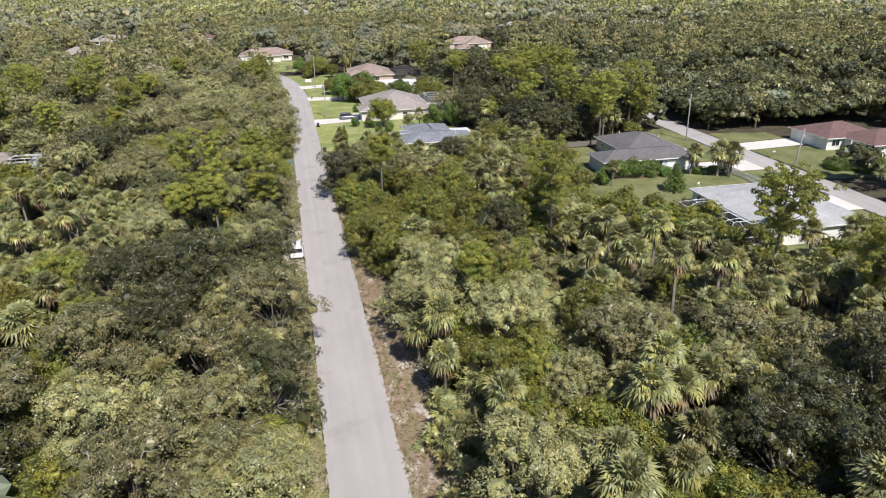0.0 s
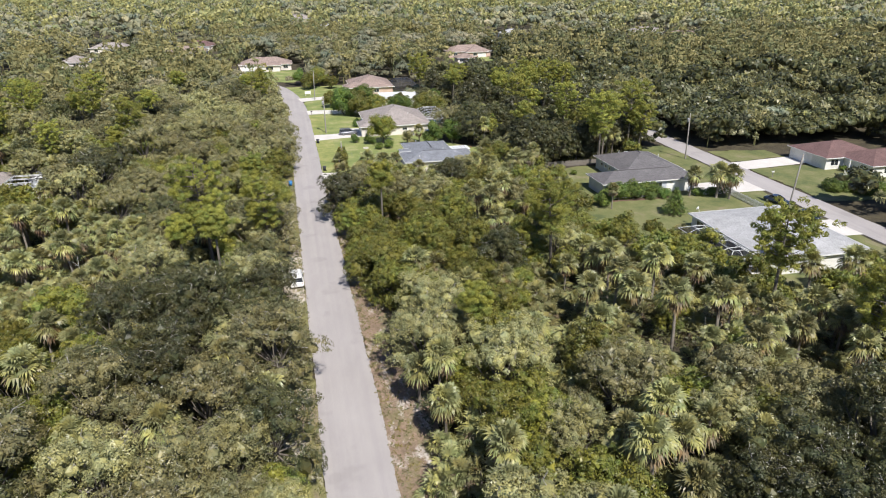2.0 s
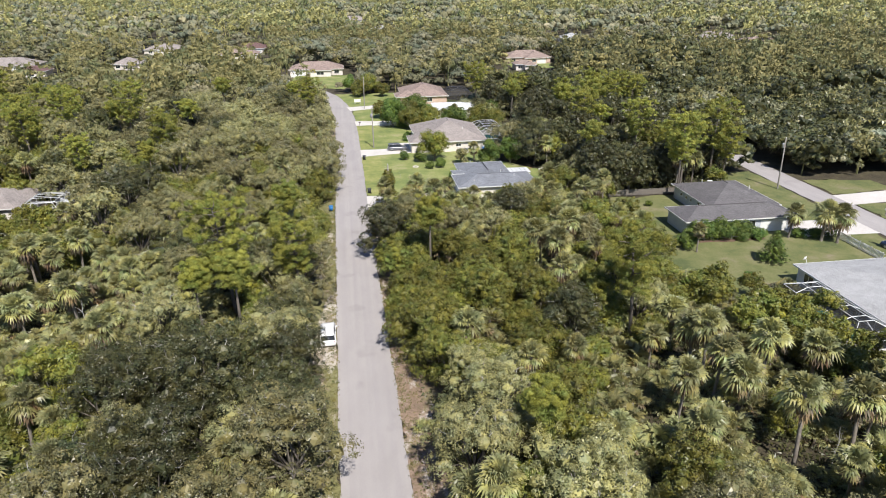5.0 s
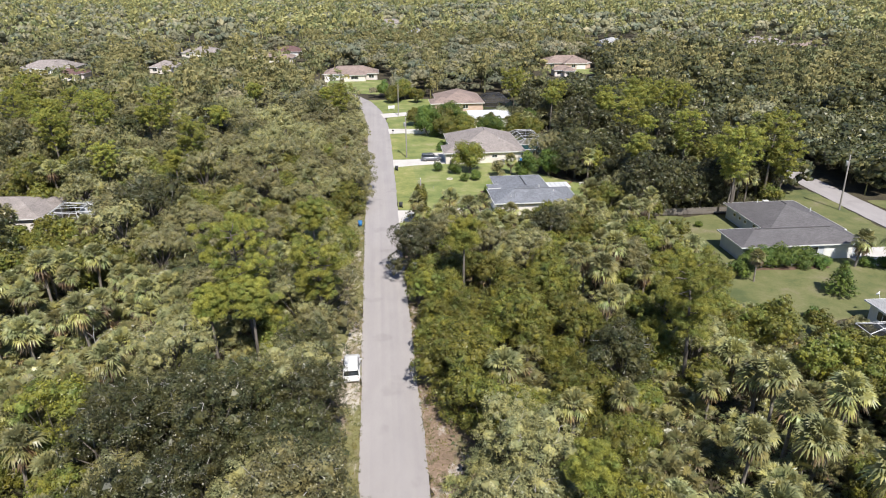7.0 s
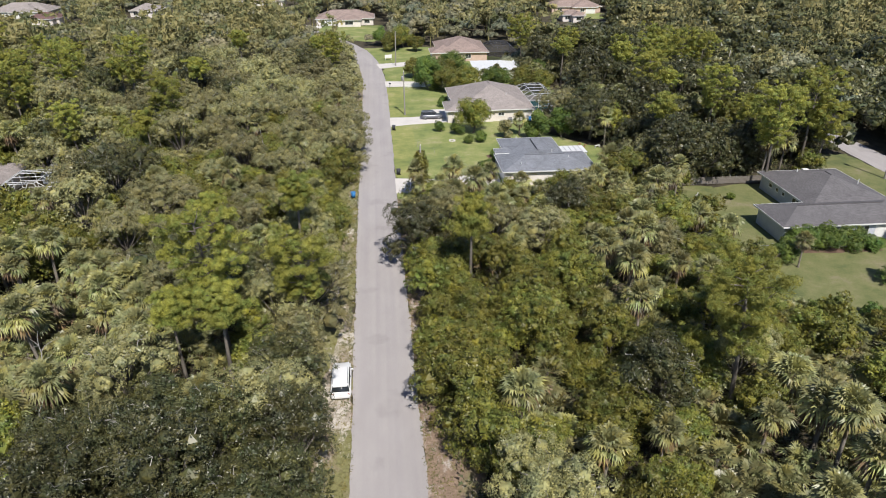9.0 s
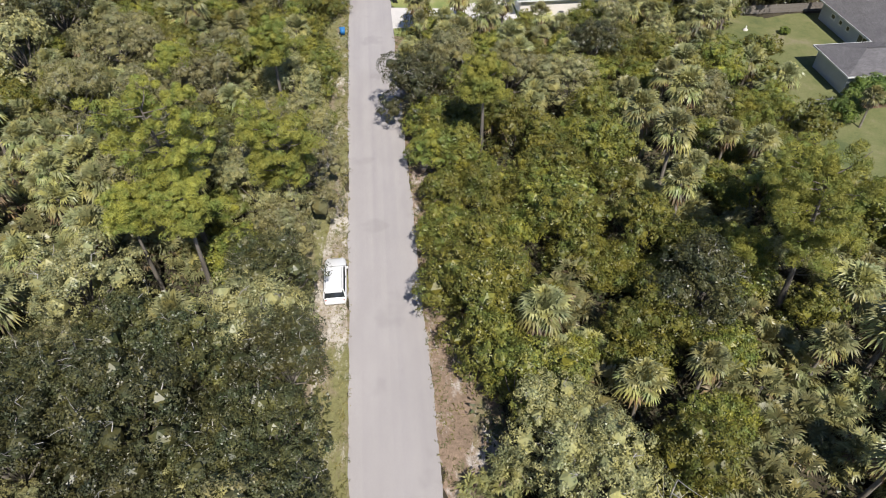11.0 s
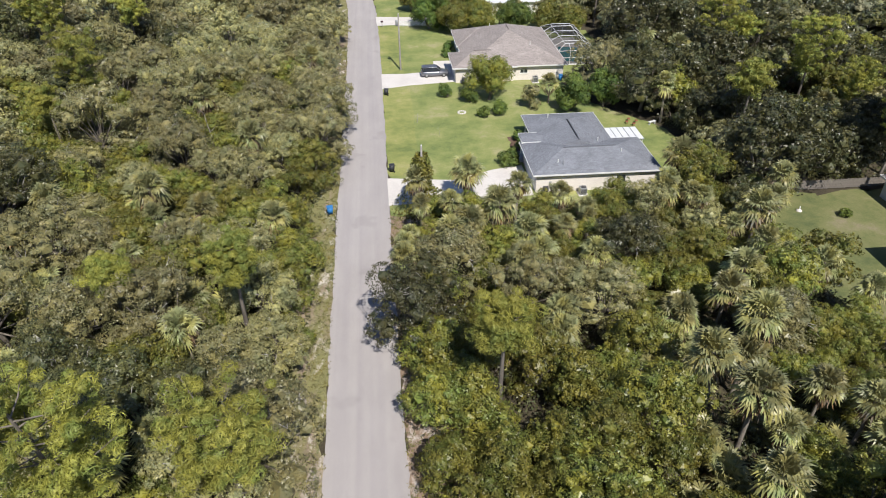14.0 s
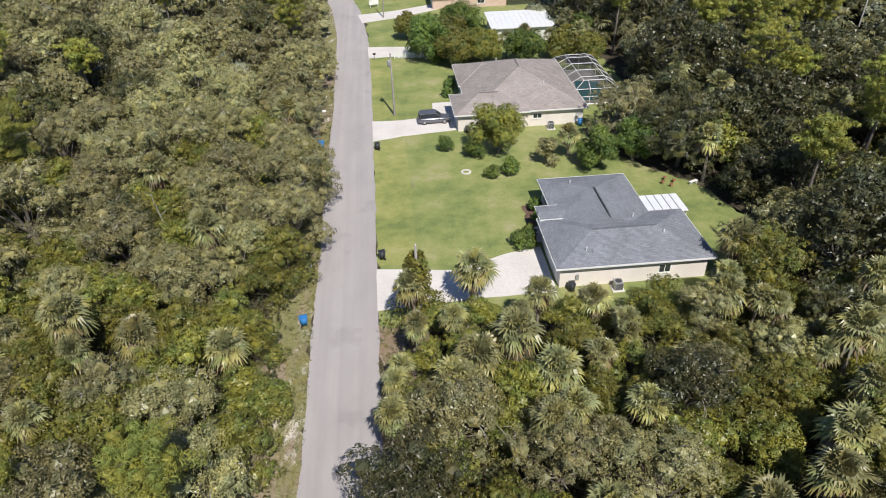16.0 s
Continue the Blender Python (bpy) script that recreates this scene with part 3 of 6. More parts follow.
patch("driveway_5", [(-29, 297), (-20, 301), (-18, 318), (-24, 318), (-27, 307), (-34, 306)], 0.035, M_CONCRETE, drive, "driveway", 0.02, 1.2, 19)
patch("driveway_6", [(76, 112), (91.3, 111.5), (91.3, 119), (76, 119)], 0.035, M_CONCRETE, drive, "driveway", 0.02, 1.2, 20)
patch("driveway_7", [(97.1, 125.6), (113.2, 127), (113.2, 133), (97.1, 131.4)], 0.035, M_CONCRETE, drive, "driveway", 0.02, 1.2, 21)
patch("driveway_8", [(83, 87.2), (91.3, 86.8), (91.3, 94.2), (83, 94)], 0.035, M_CONCRETE, drive, "driveway", 0.02, 1.2, 22)

# ---------------------------------------------------------------- plants: shapes
ICO = {}


def ico(level=2):
    if level not in ICO:
        bm = bmesh.new()
        bmesh.ops.create_icosphere(bm, subdivisions=level, radius=1.0)
        ICO[level] = (np.array([v.co[:] for v in bm.verts]), np.array([[v.index for v in f.verts] for f in bm.faces]))
        bm.free()
    return ICO[level]


def sprays(soup, pos, nrm, length, width, r, mat=0):
    """Small leaf sprays, one pointed blade each, lying roughly across nrm."""
    n = len(pos)
    rand = unit(r.normal(size=(n, 3)))
    along = unit(np.cross(nrm, rand))
    side = np.cross(nrm, along)
    L = length * r.uniform(0.55, 1.4, (n, 1))
    W = width * r.uniform(0.6, 1.4, (n, 1))
    v = np.stack([pos - along * L * 0.45 + side * W * 0.5, pos - along * L * 0.45 - side * W * 0.5, pos + along * L * 0.55 + nrm * L * 0.12], 1).reshape(-1, 3)
    soup.add(v, np.arange(n)[:, None] * 3 + [0, 1, 2], mat)


def shell(r, centres, radii, flat, count, low=-0.35, thick=0.32):
    """Points in the outer layer of a heap of lobes, with the way outwards."""
    k = r.choice(len(centres), count, p=radii ** 2 / (radii ** 2).sum())
    d = unit(r.normal(size=(count * 2, 3)))
    d = d[d[:, 2] > low]
    while len(d) < count:
        d = np.vstack([d, d])
    d = d[:count]
    depth = 1.08 - thick * r.random((count, 1)) ** 1.6
    wob = 1 + 0.16 * np.sin(5 * d[:, :1] + 3 * d[:, 1:2] + k[:, None]) * np.sin(4 * d[:, 2:3] + k[:, None])
    p = centres[k] + d * radii[k, None] * depth * wob * np.array([1, 1, flat])
    return p, d


def crown(seed, R, base, top, lobes, count, length, width, core=0.6, low=-0.35, tuft=0.42, per=42, full=False):
    """A broadleaf crown: boughs of uneven size, each set with domed clumps of small leaves, dark seams between them."""
    r = rnd(seed)
    s = Soup()
    a = r.uniform(0, 0.9, lobes) + np.arange(lobes) * 2.4
    q = np.sqrt((np.arange(lobes) + 0.35) / lobes) * R * 0.80 * r.uniform(0.8, 1.15, lobes)
    dome = np.sqrt(np.maximum(0, 1 - (q / R) ** 2))
    rad = R * r.uniform(0.25, 0.42, lobes) * (14.0 / max(lobes, 9)) ** 0.35
    z = base + (top - base) * (0.16 + 0.66 * dome * r.uniform(0.60, 1.12, lobes))
    if full:                      # leafy down to the ground
        z = base + (top - base) * (0.12 + 0.72 * dome * r.uniform(0.12, 1.08, lobes))
        rad = rad * 1.12
    if not full:
        skirt = np.arange(lobes) % 3 == 2
        q = np.where(skirt, R * r.uniform(0.58, 0.84, lobes), q)
        z = np.where(skirt, base + (top - base) * r.uniform(0.14, 0.32, lobes), z)
    c = np.stack([q * np.cos(a), q * np.sin(a), z], 1)
    flat = 0.85 if not full else 1.0
    n = count // per
    share = np.maximum(3, np.round(n * rad ** 2 / (rad ** 2).sum())).astype(int)
    p, d, size = [], [], []
    for k in range(lobes):
        i = np.arange(share[k]) + 0.5
        zz = 1 - (1 - low) * i / share[k]
        w = np.sqrt(1 - zz * zz)
        th = i * 2.39996 + k
        dd = unit(np.stack([w * np.cos(th), w * np.sin(th), zz], 1) + r.normal(0, 0.16, (share[k], 3)))
        p.append(c[k] + dd * rad[k] * r.uniform(0.74, 1.08, (share[k], 1)) * np.array([1, 1, flat]))
        d.append(dd)
        size.append(tuft * r.uniform(0.55, 1.35, (share[k], 1)))
    p, d, size = np.vstack(p), np.vstack(d), np.vstack(size)
    P, D = np.repeat(p, per, 0), np.repeat(d, per, 0)
    e = unit(r.normal(size=P.shape) * 0.8 + D * 0.75 + np.array([0, 0, 0.45]))
    P = P + e * np.repeat(size, per, 0) * (0.62 + 0.48 * r.random((len(P), 1))) * np.array([1, 1, 0.85])
    sprays(s, P, unit(e * 0.9 + D * 0.3 + r.normal(size=P.shape) * 0.42), length, width, r)
    iv, if_ = ico(1)
    for k in range(lobes):
        s.add(c[k] + iv * rad[k] * core * (1 + 0.10 * r.normal(size=(len(iv), 1))) * np.array([1, 1, flat]), if_)
    return s, c, rad


def limbs(seed, tops, base_r, fork, spread=0.8, sides=5):
    """A trunk and the limbs that carry the given lobe centres."""
    r = rnd(seed)
    s = Soup()
    lean = r.normal(0, 0.25, 2)
    f0 = np.array([lean[0], lean[1], fork])
    s.add(*tube([(0, 0, -0.3), (lean[0] * 0.3, lean[1] * 0.3, fork * 0.5), f0], [base_r * 1.35, base_r, base_r * 0.8], 7))
    for t in tops:
        m = f0 * 0.45 + t * 0.55 + r.normal(0, 0.25, 3)
        m[2] -= 0.3
        s.add(*tube([f0 - [0, 0, 0.15], m, t], [base_r * 0.55, base_r * 0.32, base_r * 0.1], sides))
    return s


def fans(seed, n, reach, size, up, down, blades=11, droop=0.35, split=0.62, petiole=True):
    """Costapalmate fan leaves round one point: stalks that end in a spray of narrow folded blades."""
    r = rnd(seed)
    V, F, base = [], [], 0
    for i in range(n):
        az = i * 2.39996 + r.normal(0, 0.2)
        el = radians(up + (down - up) * ((i + 0.5) / n) + r.normal(0, 7))
        d = np.array([math.cos(az) * math.cos(el), math.sin(az) * math.cos(el), math.sin(el)])
        side = unit(np.cross(d, [0, 0, 1.0]))
        upv = np.cross(side, d)
        L = reach * r.uniform(0.8, 1.15)
        hub = d * L - np.array([0, 0, 0.10 * L])
        S = size * r.uniform(0.8, 1.2)
        if petiole:
            w = 0.035
            V += [side * w, -side * w, hub - side * w * 0.7, hub + side * w * 0.7]
            F.append((base, base + 1, base + 2, base + 3))
            base += 4
        tilt = r.normal(0, 0.35)
        s2 = side * math.cos(tilt) + upv * math.sin(tilt)
        u2 = np.cross(s2, d)
        arch = r.uniform(0.6, 1.3) * droop
        for b in range(blades):
            th = radians(-128 + 256 * (b + 0.5) / blades + r.normal(0, 4))
            w = S * split * 2.2 / blades
            dirn = d * math.cos(th) + s2 * math.sin(th)
            crs = -d * math.sin(th) + s2 * math.cos(th)
            ln = S * (0.72 + 0.28 * math.cos(th)) * r.uniform(0.85, 1.1)
            fold = u2 * (0.10 * abs(math.sin(th)) * S)
            mid = hub + dirn * ln * 0.55 + fold
            tip = hub + dirn * ln + fold - np.array([0, 0, arch * ln])
            V += [hub, mid + crs * w * 0.55, tip, mid - crs * w * 0.55]
            F.append((base, base + 1, base + 2, base + 3))
            base += 4
    return np.array(V), np.array(F)


def needle_puffs(soup, r, centres, radii, per, length, width):
    """Rounded tufts of pine needles."""
    for c, rad in zip(centres, radii):
        d = unit(r.normal(size=(per, 3)))
        d[:, 2] = np.abs(d[:, 2]) * 1.1 - 0.35
        d = unit(d)
        p = c + d * rad * (0.62 + 0.40 * r.random((per, 1))) * np.array([1, 1, 0.75])
        along = unit(np.cross(d, r.normal(size=d.shape)) + d * 0.35 + np.array([0, 0, 0.2]))
        side = unit(np.cross(along, d + r.normal(size=d.shape) * 0.4))
        L = length * r.uniform(0.6, 1.3, (per, 1))
        v = np.stack([p - along * L * 0.5 + side * width * 0.5, p - along * L * 0.5 - side * width * 0.5, p + along * L * 0.5], 1).reshape(-1, 3)
        soup.add(v, np.arange(per)[:, None] * 3 + [0, 1, 2], 0)


# ---------------------------------------------------------------- plants: kinds
def twigs(s, seed, centres, rad, n):
    """Bare grey twigs that stand out of a crown."""
    r = rnd(seed)
    for k in r.choice(len(centres), n):
        d = unit(r.normal(size=3) + np.array([0, 0, 0.7]))
        a = centres[k]
        m = centres[k] + d * rad[k] * 0.85 + r.normal(0, 0.12, 3)
        e = centres[k] + d * rad[k] * 1.15 + r.normal(0, 0.25, 3)
        s.add(*tube([a, m, e], [0.04, 0.03, 0.012], 3), 1)
        s.add(*tube([m, m + (e - m) * 0.6 + r.normal(0, 0.22, 3)], [0.025, 0.010], 3), 1)


OAKS = [(4.3, 9.4), (4.8, 8.9), (4.1, 10.2), (3.6, 8.2)]


def build_oak(m, v, mat=None, label=""):
    R, top = OAKS[v % 4]
    fine = v < 4
    s, c, rad = crown(100 + v, R, 1.2, top, 21, 17000 if fine else 6400, 0.18 if fine else 0.30, 0.110 if fine else 0.20, 0.54, -0.45, 0.56 if fine else 0.66, 62 if fine else 30)
    ob = thing("oak_tree", m, label or "live oak with a dense grey-green small-leaved crown", "tree", "roadside oaks")
    part("crown", s, mat or M_OAK, ob)
    wood = limbs(140 + v, c, 0.24, 2.2)
    if fine:
        twigs(wood, 160 + v, c, rad, 20)
    part("trunk", wood.mesh("trunk", [M_BARK, M_TWIG], True), M_BARK, ob, "grey furrowed trunk with spreading limbs and bare twigs")
    return ob


def build_laurel(m, v):
    return build_oak(m, v, M_LAUREL_SHADE, "laurel oak with a dense crown, dark from leaf tone and painted shade")


def build_thicket(m, v):
    R, top = ((2.7, 6.0), (3.1, 6.7), (2.3, 5.0))[v % 3]
    fine = v < 3
    s, c, rad = crown(200 + v, R, 0.3, top, 14, 10400 if fine else 3500, 0.165 if fine else 0.29, 0.098 if fine else 0.19, 0.56, -0.6, 0.46 if fine else 0.54, 54 if fine else 28)
    ob = thing("broadleaf_shrub", m, "bushy olive-green broadleaf shrub in the thicket", "shrub", "thicket shrubs")
    part("crown", s, M_PEPPER, ob)
    part("stem", limbs(240 + v, c[::3], 0.09, 0.7), M_BARK, ob, "", True)
    return ob


def build_palm(m, v):
    r = rnd(300 + v)
    h = (5.4, 6.4, 4.5, 7.4)[v % 4]
    ob = thing("cabbage_palm", m, "cabbage palm with fan fronds above a shaggy brown skirt", "palm tree", "cabbage palms")
    bend = r.normal(0, 0.35, 2)
    s = Soup()
    zs = np.linspace(-0.3, h, 7)
    pts = [(bend[0] * (z / h) ** 2, bend[1] * (z / h) ** 2, z) for z in zs]
    s.add(*tube(pts, [0.24, 0.2, 0.18, 0.17, 0.17, 0.19, 0.22], 7))
    part("trunk", s, M_PALMTRUNK, ob, "", True)
    top = np.array([bend[0], bend[1], h])
    fv, ff = fans(310 + v, 30, 1.10, 1.18, 86, 12, 15, 0.32, 0.92)
    part("fronds", Soup().add(fv + top, ff), M_PALM, ob)
    ov, of = fans(350 + v, 13, 1.15, 1.16, 12, -32, 13, 0.42, 0.88)
    part("lower_fronds", Soup().add(ov + top - [0, 0, 0.1], of), M_PALM_OLD, ob, "yellowing lower fronds")
    dv, df = fans(330 + v, 15, 1.0, 1.12, -34, -74, 11, 0.45, 0.9)
    part("dead_fronds", Soup().add(dv + top - [0, 0, 0.15], df), M_DEADFROND, ob, "brown hanging dead fronds")
    return ob


def build_palmetto(m, v):
    ob = thing("fan_palm_clump", m, "low clump of pale green fan palm leaves", "palm shrub", "fan palm clumps")
    r = rnd(400 + v)
    s, dead = Soup(), Soup()
    for k in range(7):
        at = np.array([*r.normal(0, 1.05, 2), r.uniform(1.2, 2.4) if k < 3 else r.uniform(0.3, 0.8)])
        fv, ff = fans(410 + v * 7 + k, 10, 1.0, 1.0, 80, 2, 15, 0.30, 0.88)
        s.add(fv + at, ff)
        dv, df = fans(450 + v * 7 + k, 3, 0.8, 0.8, 5, -40, 7, 0.3)
        dead.add(dv + at, df)
        if k < 3:
            part("stem", Soup().add(*tube([(at[0], at[1], -0.2), tuple(at)], [0.16, 0.13], 6)), M_PALMTRUNK, ob, "", True)
    part("fronds", s, M_PALMETTO, ob)
    part("dead_fronds", dead, M_DEADFROND, ob, "withered tan lower leaves")
    return ob


def build_pine(m, v):
    r = rnd(500 + v)
    h = (17.0, 15.0, 12.5)[v % 3]
    ob = thing("slash_pine", m, "slash pine with open billowy yellow-green needle tufts", "tree", "slash pines")
    w, s = Soup(), Soup()
    lean = r.normal(0, 0.5, 2)
    at = lambda z: np.array([lean[0] * (z / h) ** 2, lean[1] * (z / h) ** 2, z])
    w.add(*tube([at(z) for z in np.linspace(-0.3, h, 8)], np.linspace(0.27, 0.06, 8), 7))
    cs, rs = [], []
    fine = v < 3
    n = (32, 30, 22)[v % 3]
    for k in range(n):
        u = (k + 0.5) / n
        z = h * ((0.70 if v % 3 == 2 else 0.46) + (0.27 if v % 3 == 2 else 0.50) * u)
        a = k * 2.39996 + r.normal(0, 0.35)
        L = h * (0.13 if v % 3 == 2 else 0.205) * math.sin(math.pi * (0.22 + 0.70 * (1 - u))) * r.uniform(0.55, 1.15) + 0.3
        b = at(z)
        e = b + np.array([math.cos(a) * L, math.sin(a) * L, L * r.uniform(0.30, 0.75)])
        mid = b * 0.5 + e * 0.5 + np.array([0, 0, -0.12 * L])
        w.add(*tube([b, mid, e], [0.07, 0.05, 0.02], 4))
        big = r.uniform(0.75, 1.25)
        for q in range(6 if L > 1.3 else 4):      # a cloud of brushes at the end of each bough
            cs.append(e + r.normal(0, 0.55 * big, 3) * np.array([1, 1, 0.6]) - (e - mid) * 0.36 * (q % 4))
            rs.append(r.uniform(0.42, 0.72) * big)
    for q in range(5):
        cs.append(at(h) + r.normal(0, 0.35, 3))
        rs.append(r.uniform(0.3, 0.5))
    needle_puffs(s, r, np.array(cs), np.array(rs), 170 if fine else 50, 0.30 if fine else 0.46, 0.070 if fine else 0.16)
    part("crown", s, M_PINE, ob)
    part("trunk", w, M_BARK, ob, "grey-brown straight trunk with bare lower boughs", True)
    return ob


def build_snag(m, v):
    r = rnd(600 + v)
    h = (8.0, 6.0)[v % 2]
    s = Soup()
    pts = [np.array([0, 0, -0.3])]
    for k in range(6):
        pts.append(pts[-1] + np.array([*r.normal(0, 0.16, 2), (h + 0.3) / 6]))
    s.add(*tube(pts, np.linspace(0.16, 0.03, 7), 6))
    for k in range(9):
        b = pts[2 + k % 5]
        a, L = r.uniform(0, 6.28), r.uniform(0.8, 2.0)
        e = b + np.array([math.cos(a) * L, math.sin(a) * L, L * r.uniform(0.2, 0.9)])
        s.add(*tube([b, (b + e) / 2 + r.normal(0, 0.12, 3), e], [0.05, 0.035, 0.012], 4))
    ob = new("dead_tree", s.mesh("dead_tree", [M_DEADWOOD], True))
    ob.matrix_world = m
    return tagged(ob, "bare silver-grey dead tree among the bushes", "dead tree", "dead trees")


BUILD = {"oak": (build_oak, 4), "laurel": (build_laurel, 4), "thicket": (build_thicket, 3), "palm": (build_palm, 4), "palmetto": (build_palmetto, 3),
         "pine": (build_pine, 3), "snag": (build_snag, 2)}
PROTO, COUNT, PLANTED = {}, {k: 0 for k in BUILD}, []
REACH = {"oak": 3.6, "laurel": 3.6, "thicket": 2.3, "palm": 1.9, "palmetto": 1.8, "pine": 2.2, "snag": 0.8}
pr = rnd(77)


def plant(kind, x, y, size=1.0, v=None, turn=None):
    f, n = BUILD[kind]
    v = int(pr.integers(n)) if v is None else v
    if kind in ("oak", "laurel", "thicket", "pine") and not (abs(x - 5) < 42 and y < 185):
        v += n                                  # a lighter build for plants that stay far off
    a = pr.uniform(0, 360) if turn is None else turn
    m = pose(x, y, 0, pr.normal(0, 2), pr.normal(0, 2), a)
    grow = Matrix.Diagonal((size * pr.uniform(0.93, 1.08), size * pr.uniform(0.93, 1.08), size, 1))
    if (kind, v) in PROTO:
        ob = copy_thing(PROTO[kind, v], m @ grow)
    else:
        ob = PROTO[kind, v] = f(m, v)
    COUNT[kind] += 1
    PLANTED.append((x, y, REACH[kind] * size))
    return ob

# ---------------------------------------------------------------- plants: where they stand
OPEN = [
    [(5.9, 137.5), (37, 136.5), (44, 142), (49.0, 147), (46, 157), (38, 168), (37, 176), (47, 176), (48, 205), (35, 206), (42, 214), (42, 226), (24, 228), (46, 233), (46, 268), (18, 268), (-1, 268), (2.4, 250)],
    [(50, 97), (56, 93.5), (62, 96), (60.5, 77), (64, 72), (90.5, 70), (90.8, 141), (83, 147), (80, 137), (54, 136.5), (49, 128), (51, 112)],
    [(97.8, 103), (116, 101), (143, 108), (143, 140), (98, 141)],
    [(-34, 300), (-12, 286), (2, 280), (8, 296), (6, 335), (-25, 335)],
    [(-185, 325), (-140, 318), (-128, 345), (-135, 372), (-180, 372)],
    [(-64, 137), (-46.5, 136.5), (-46.5, 149), (-64, 149)],
]


def inside(poly, x, y):
    c, j = False, len(poly) - 1
    for i in range(len(poly)):
        (xi, yi), (xj, yj) = poly[i], poly[j]
        if (yi > y) != (yj > y) and x < (xj - xi) * (y - yi) / (yj - yi) + xi:
            c = not c
        j = i
    return c


def gap(poly, x, y):
    """Distance to a polygon's outline."""
    d, j = 1e9, len(poly) - 1
    for i in range(len(poly)):
        (ax, ay), (bx, by) = poly[j], poly[i]
        t = max(0.0, min(1.0, ((x - ax) * (bx - ax) + (y - ay) * (by - ay)) / ((bx - ax) ** 2 + (by - ay) ** 2)))
        d = min(d, math.hypot(x - ax - t * (bx - ax), y - ay - t * (by - ay)))
        j = i
    return d


def free(x, y, r):
    """Whether a crown of radius r may stand here without covering streets, lawns or houses."""
    o = x - road_mid(y)
    if y < 330:
        if o < 0 and -o < 3.1 + float(np.interp(y, [40, 68, 76, 82, 84.5, 96, 101, 120, 141, 146, 174, 182, 330], [0.6, 0.5, 0.0, 0.0, 2.6, 2.4, 1.0, 0.7, 0.9, -0.6, -0.6, 0.2, 0.4])) + r * 0.92:
            return False
        if o >= 0 and o < 3.1 + float(np.interp(y, [40, 60, 74, 84, 105, 112, 125, 330], [2.4, 2.0, 1.4, 0.4, 0.3, -0.9, 0.2, 0.8])) + r * 0.92:
            return False
    if 90.8 - r < x < 97.6 + r and y < 236:
        return False
    for p in OPEN:
        if inside(p, x, y) or gap(p, x, y) < r * 0.7:
            return False
    return True


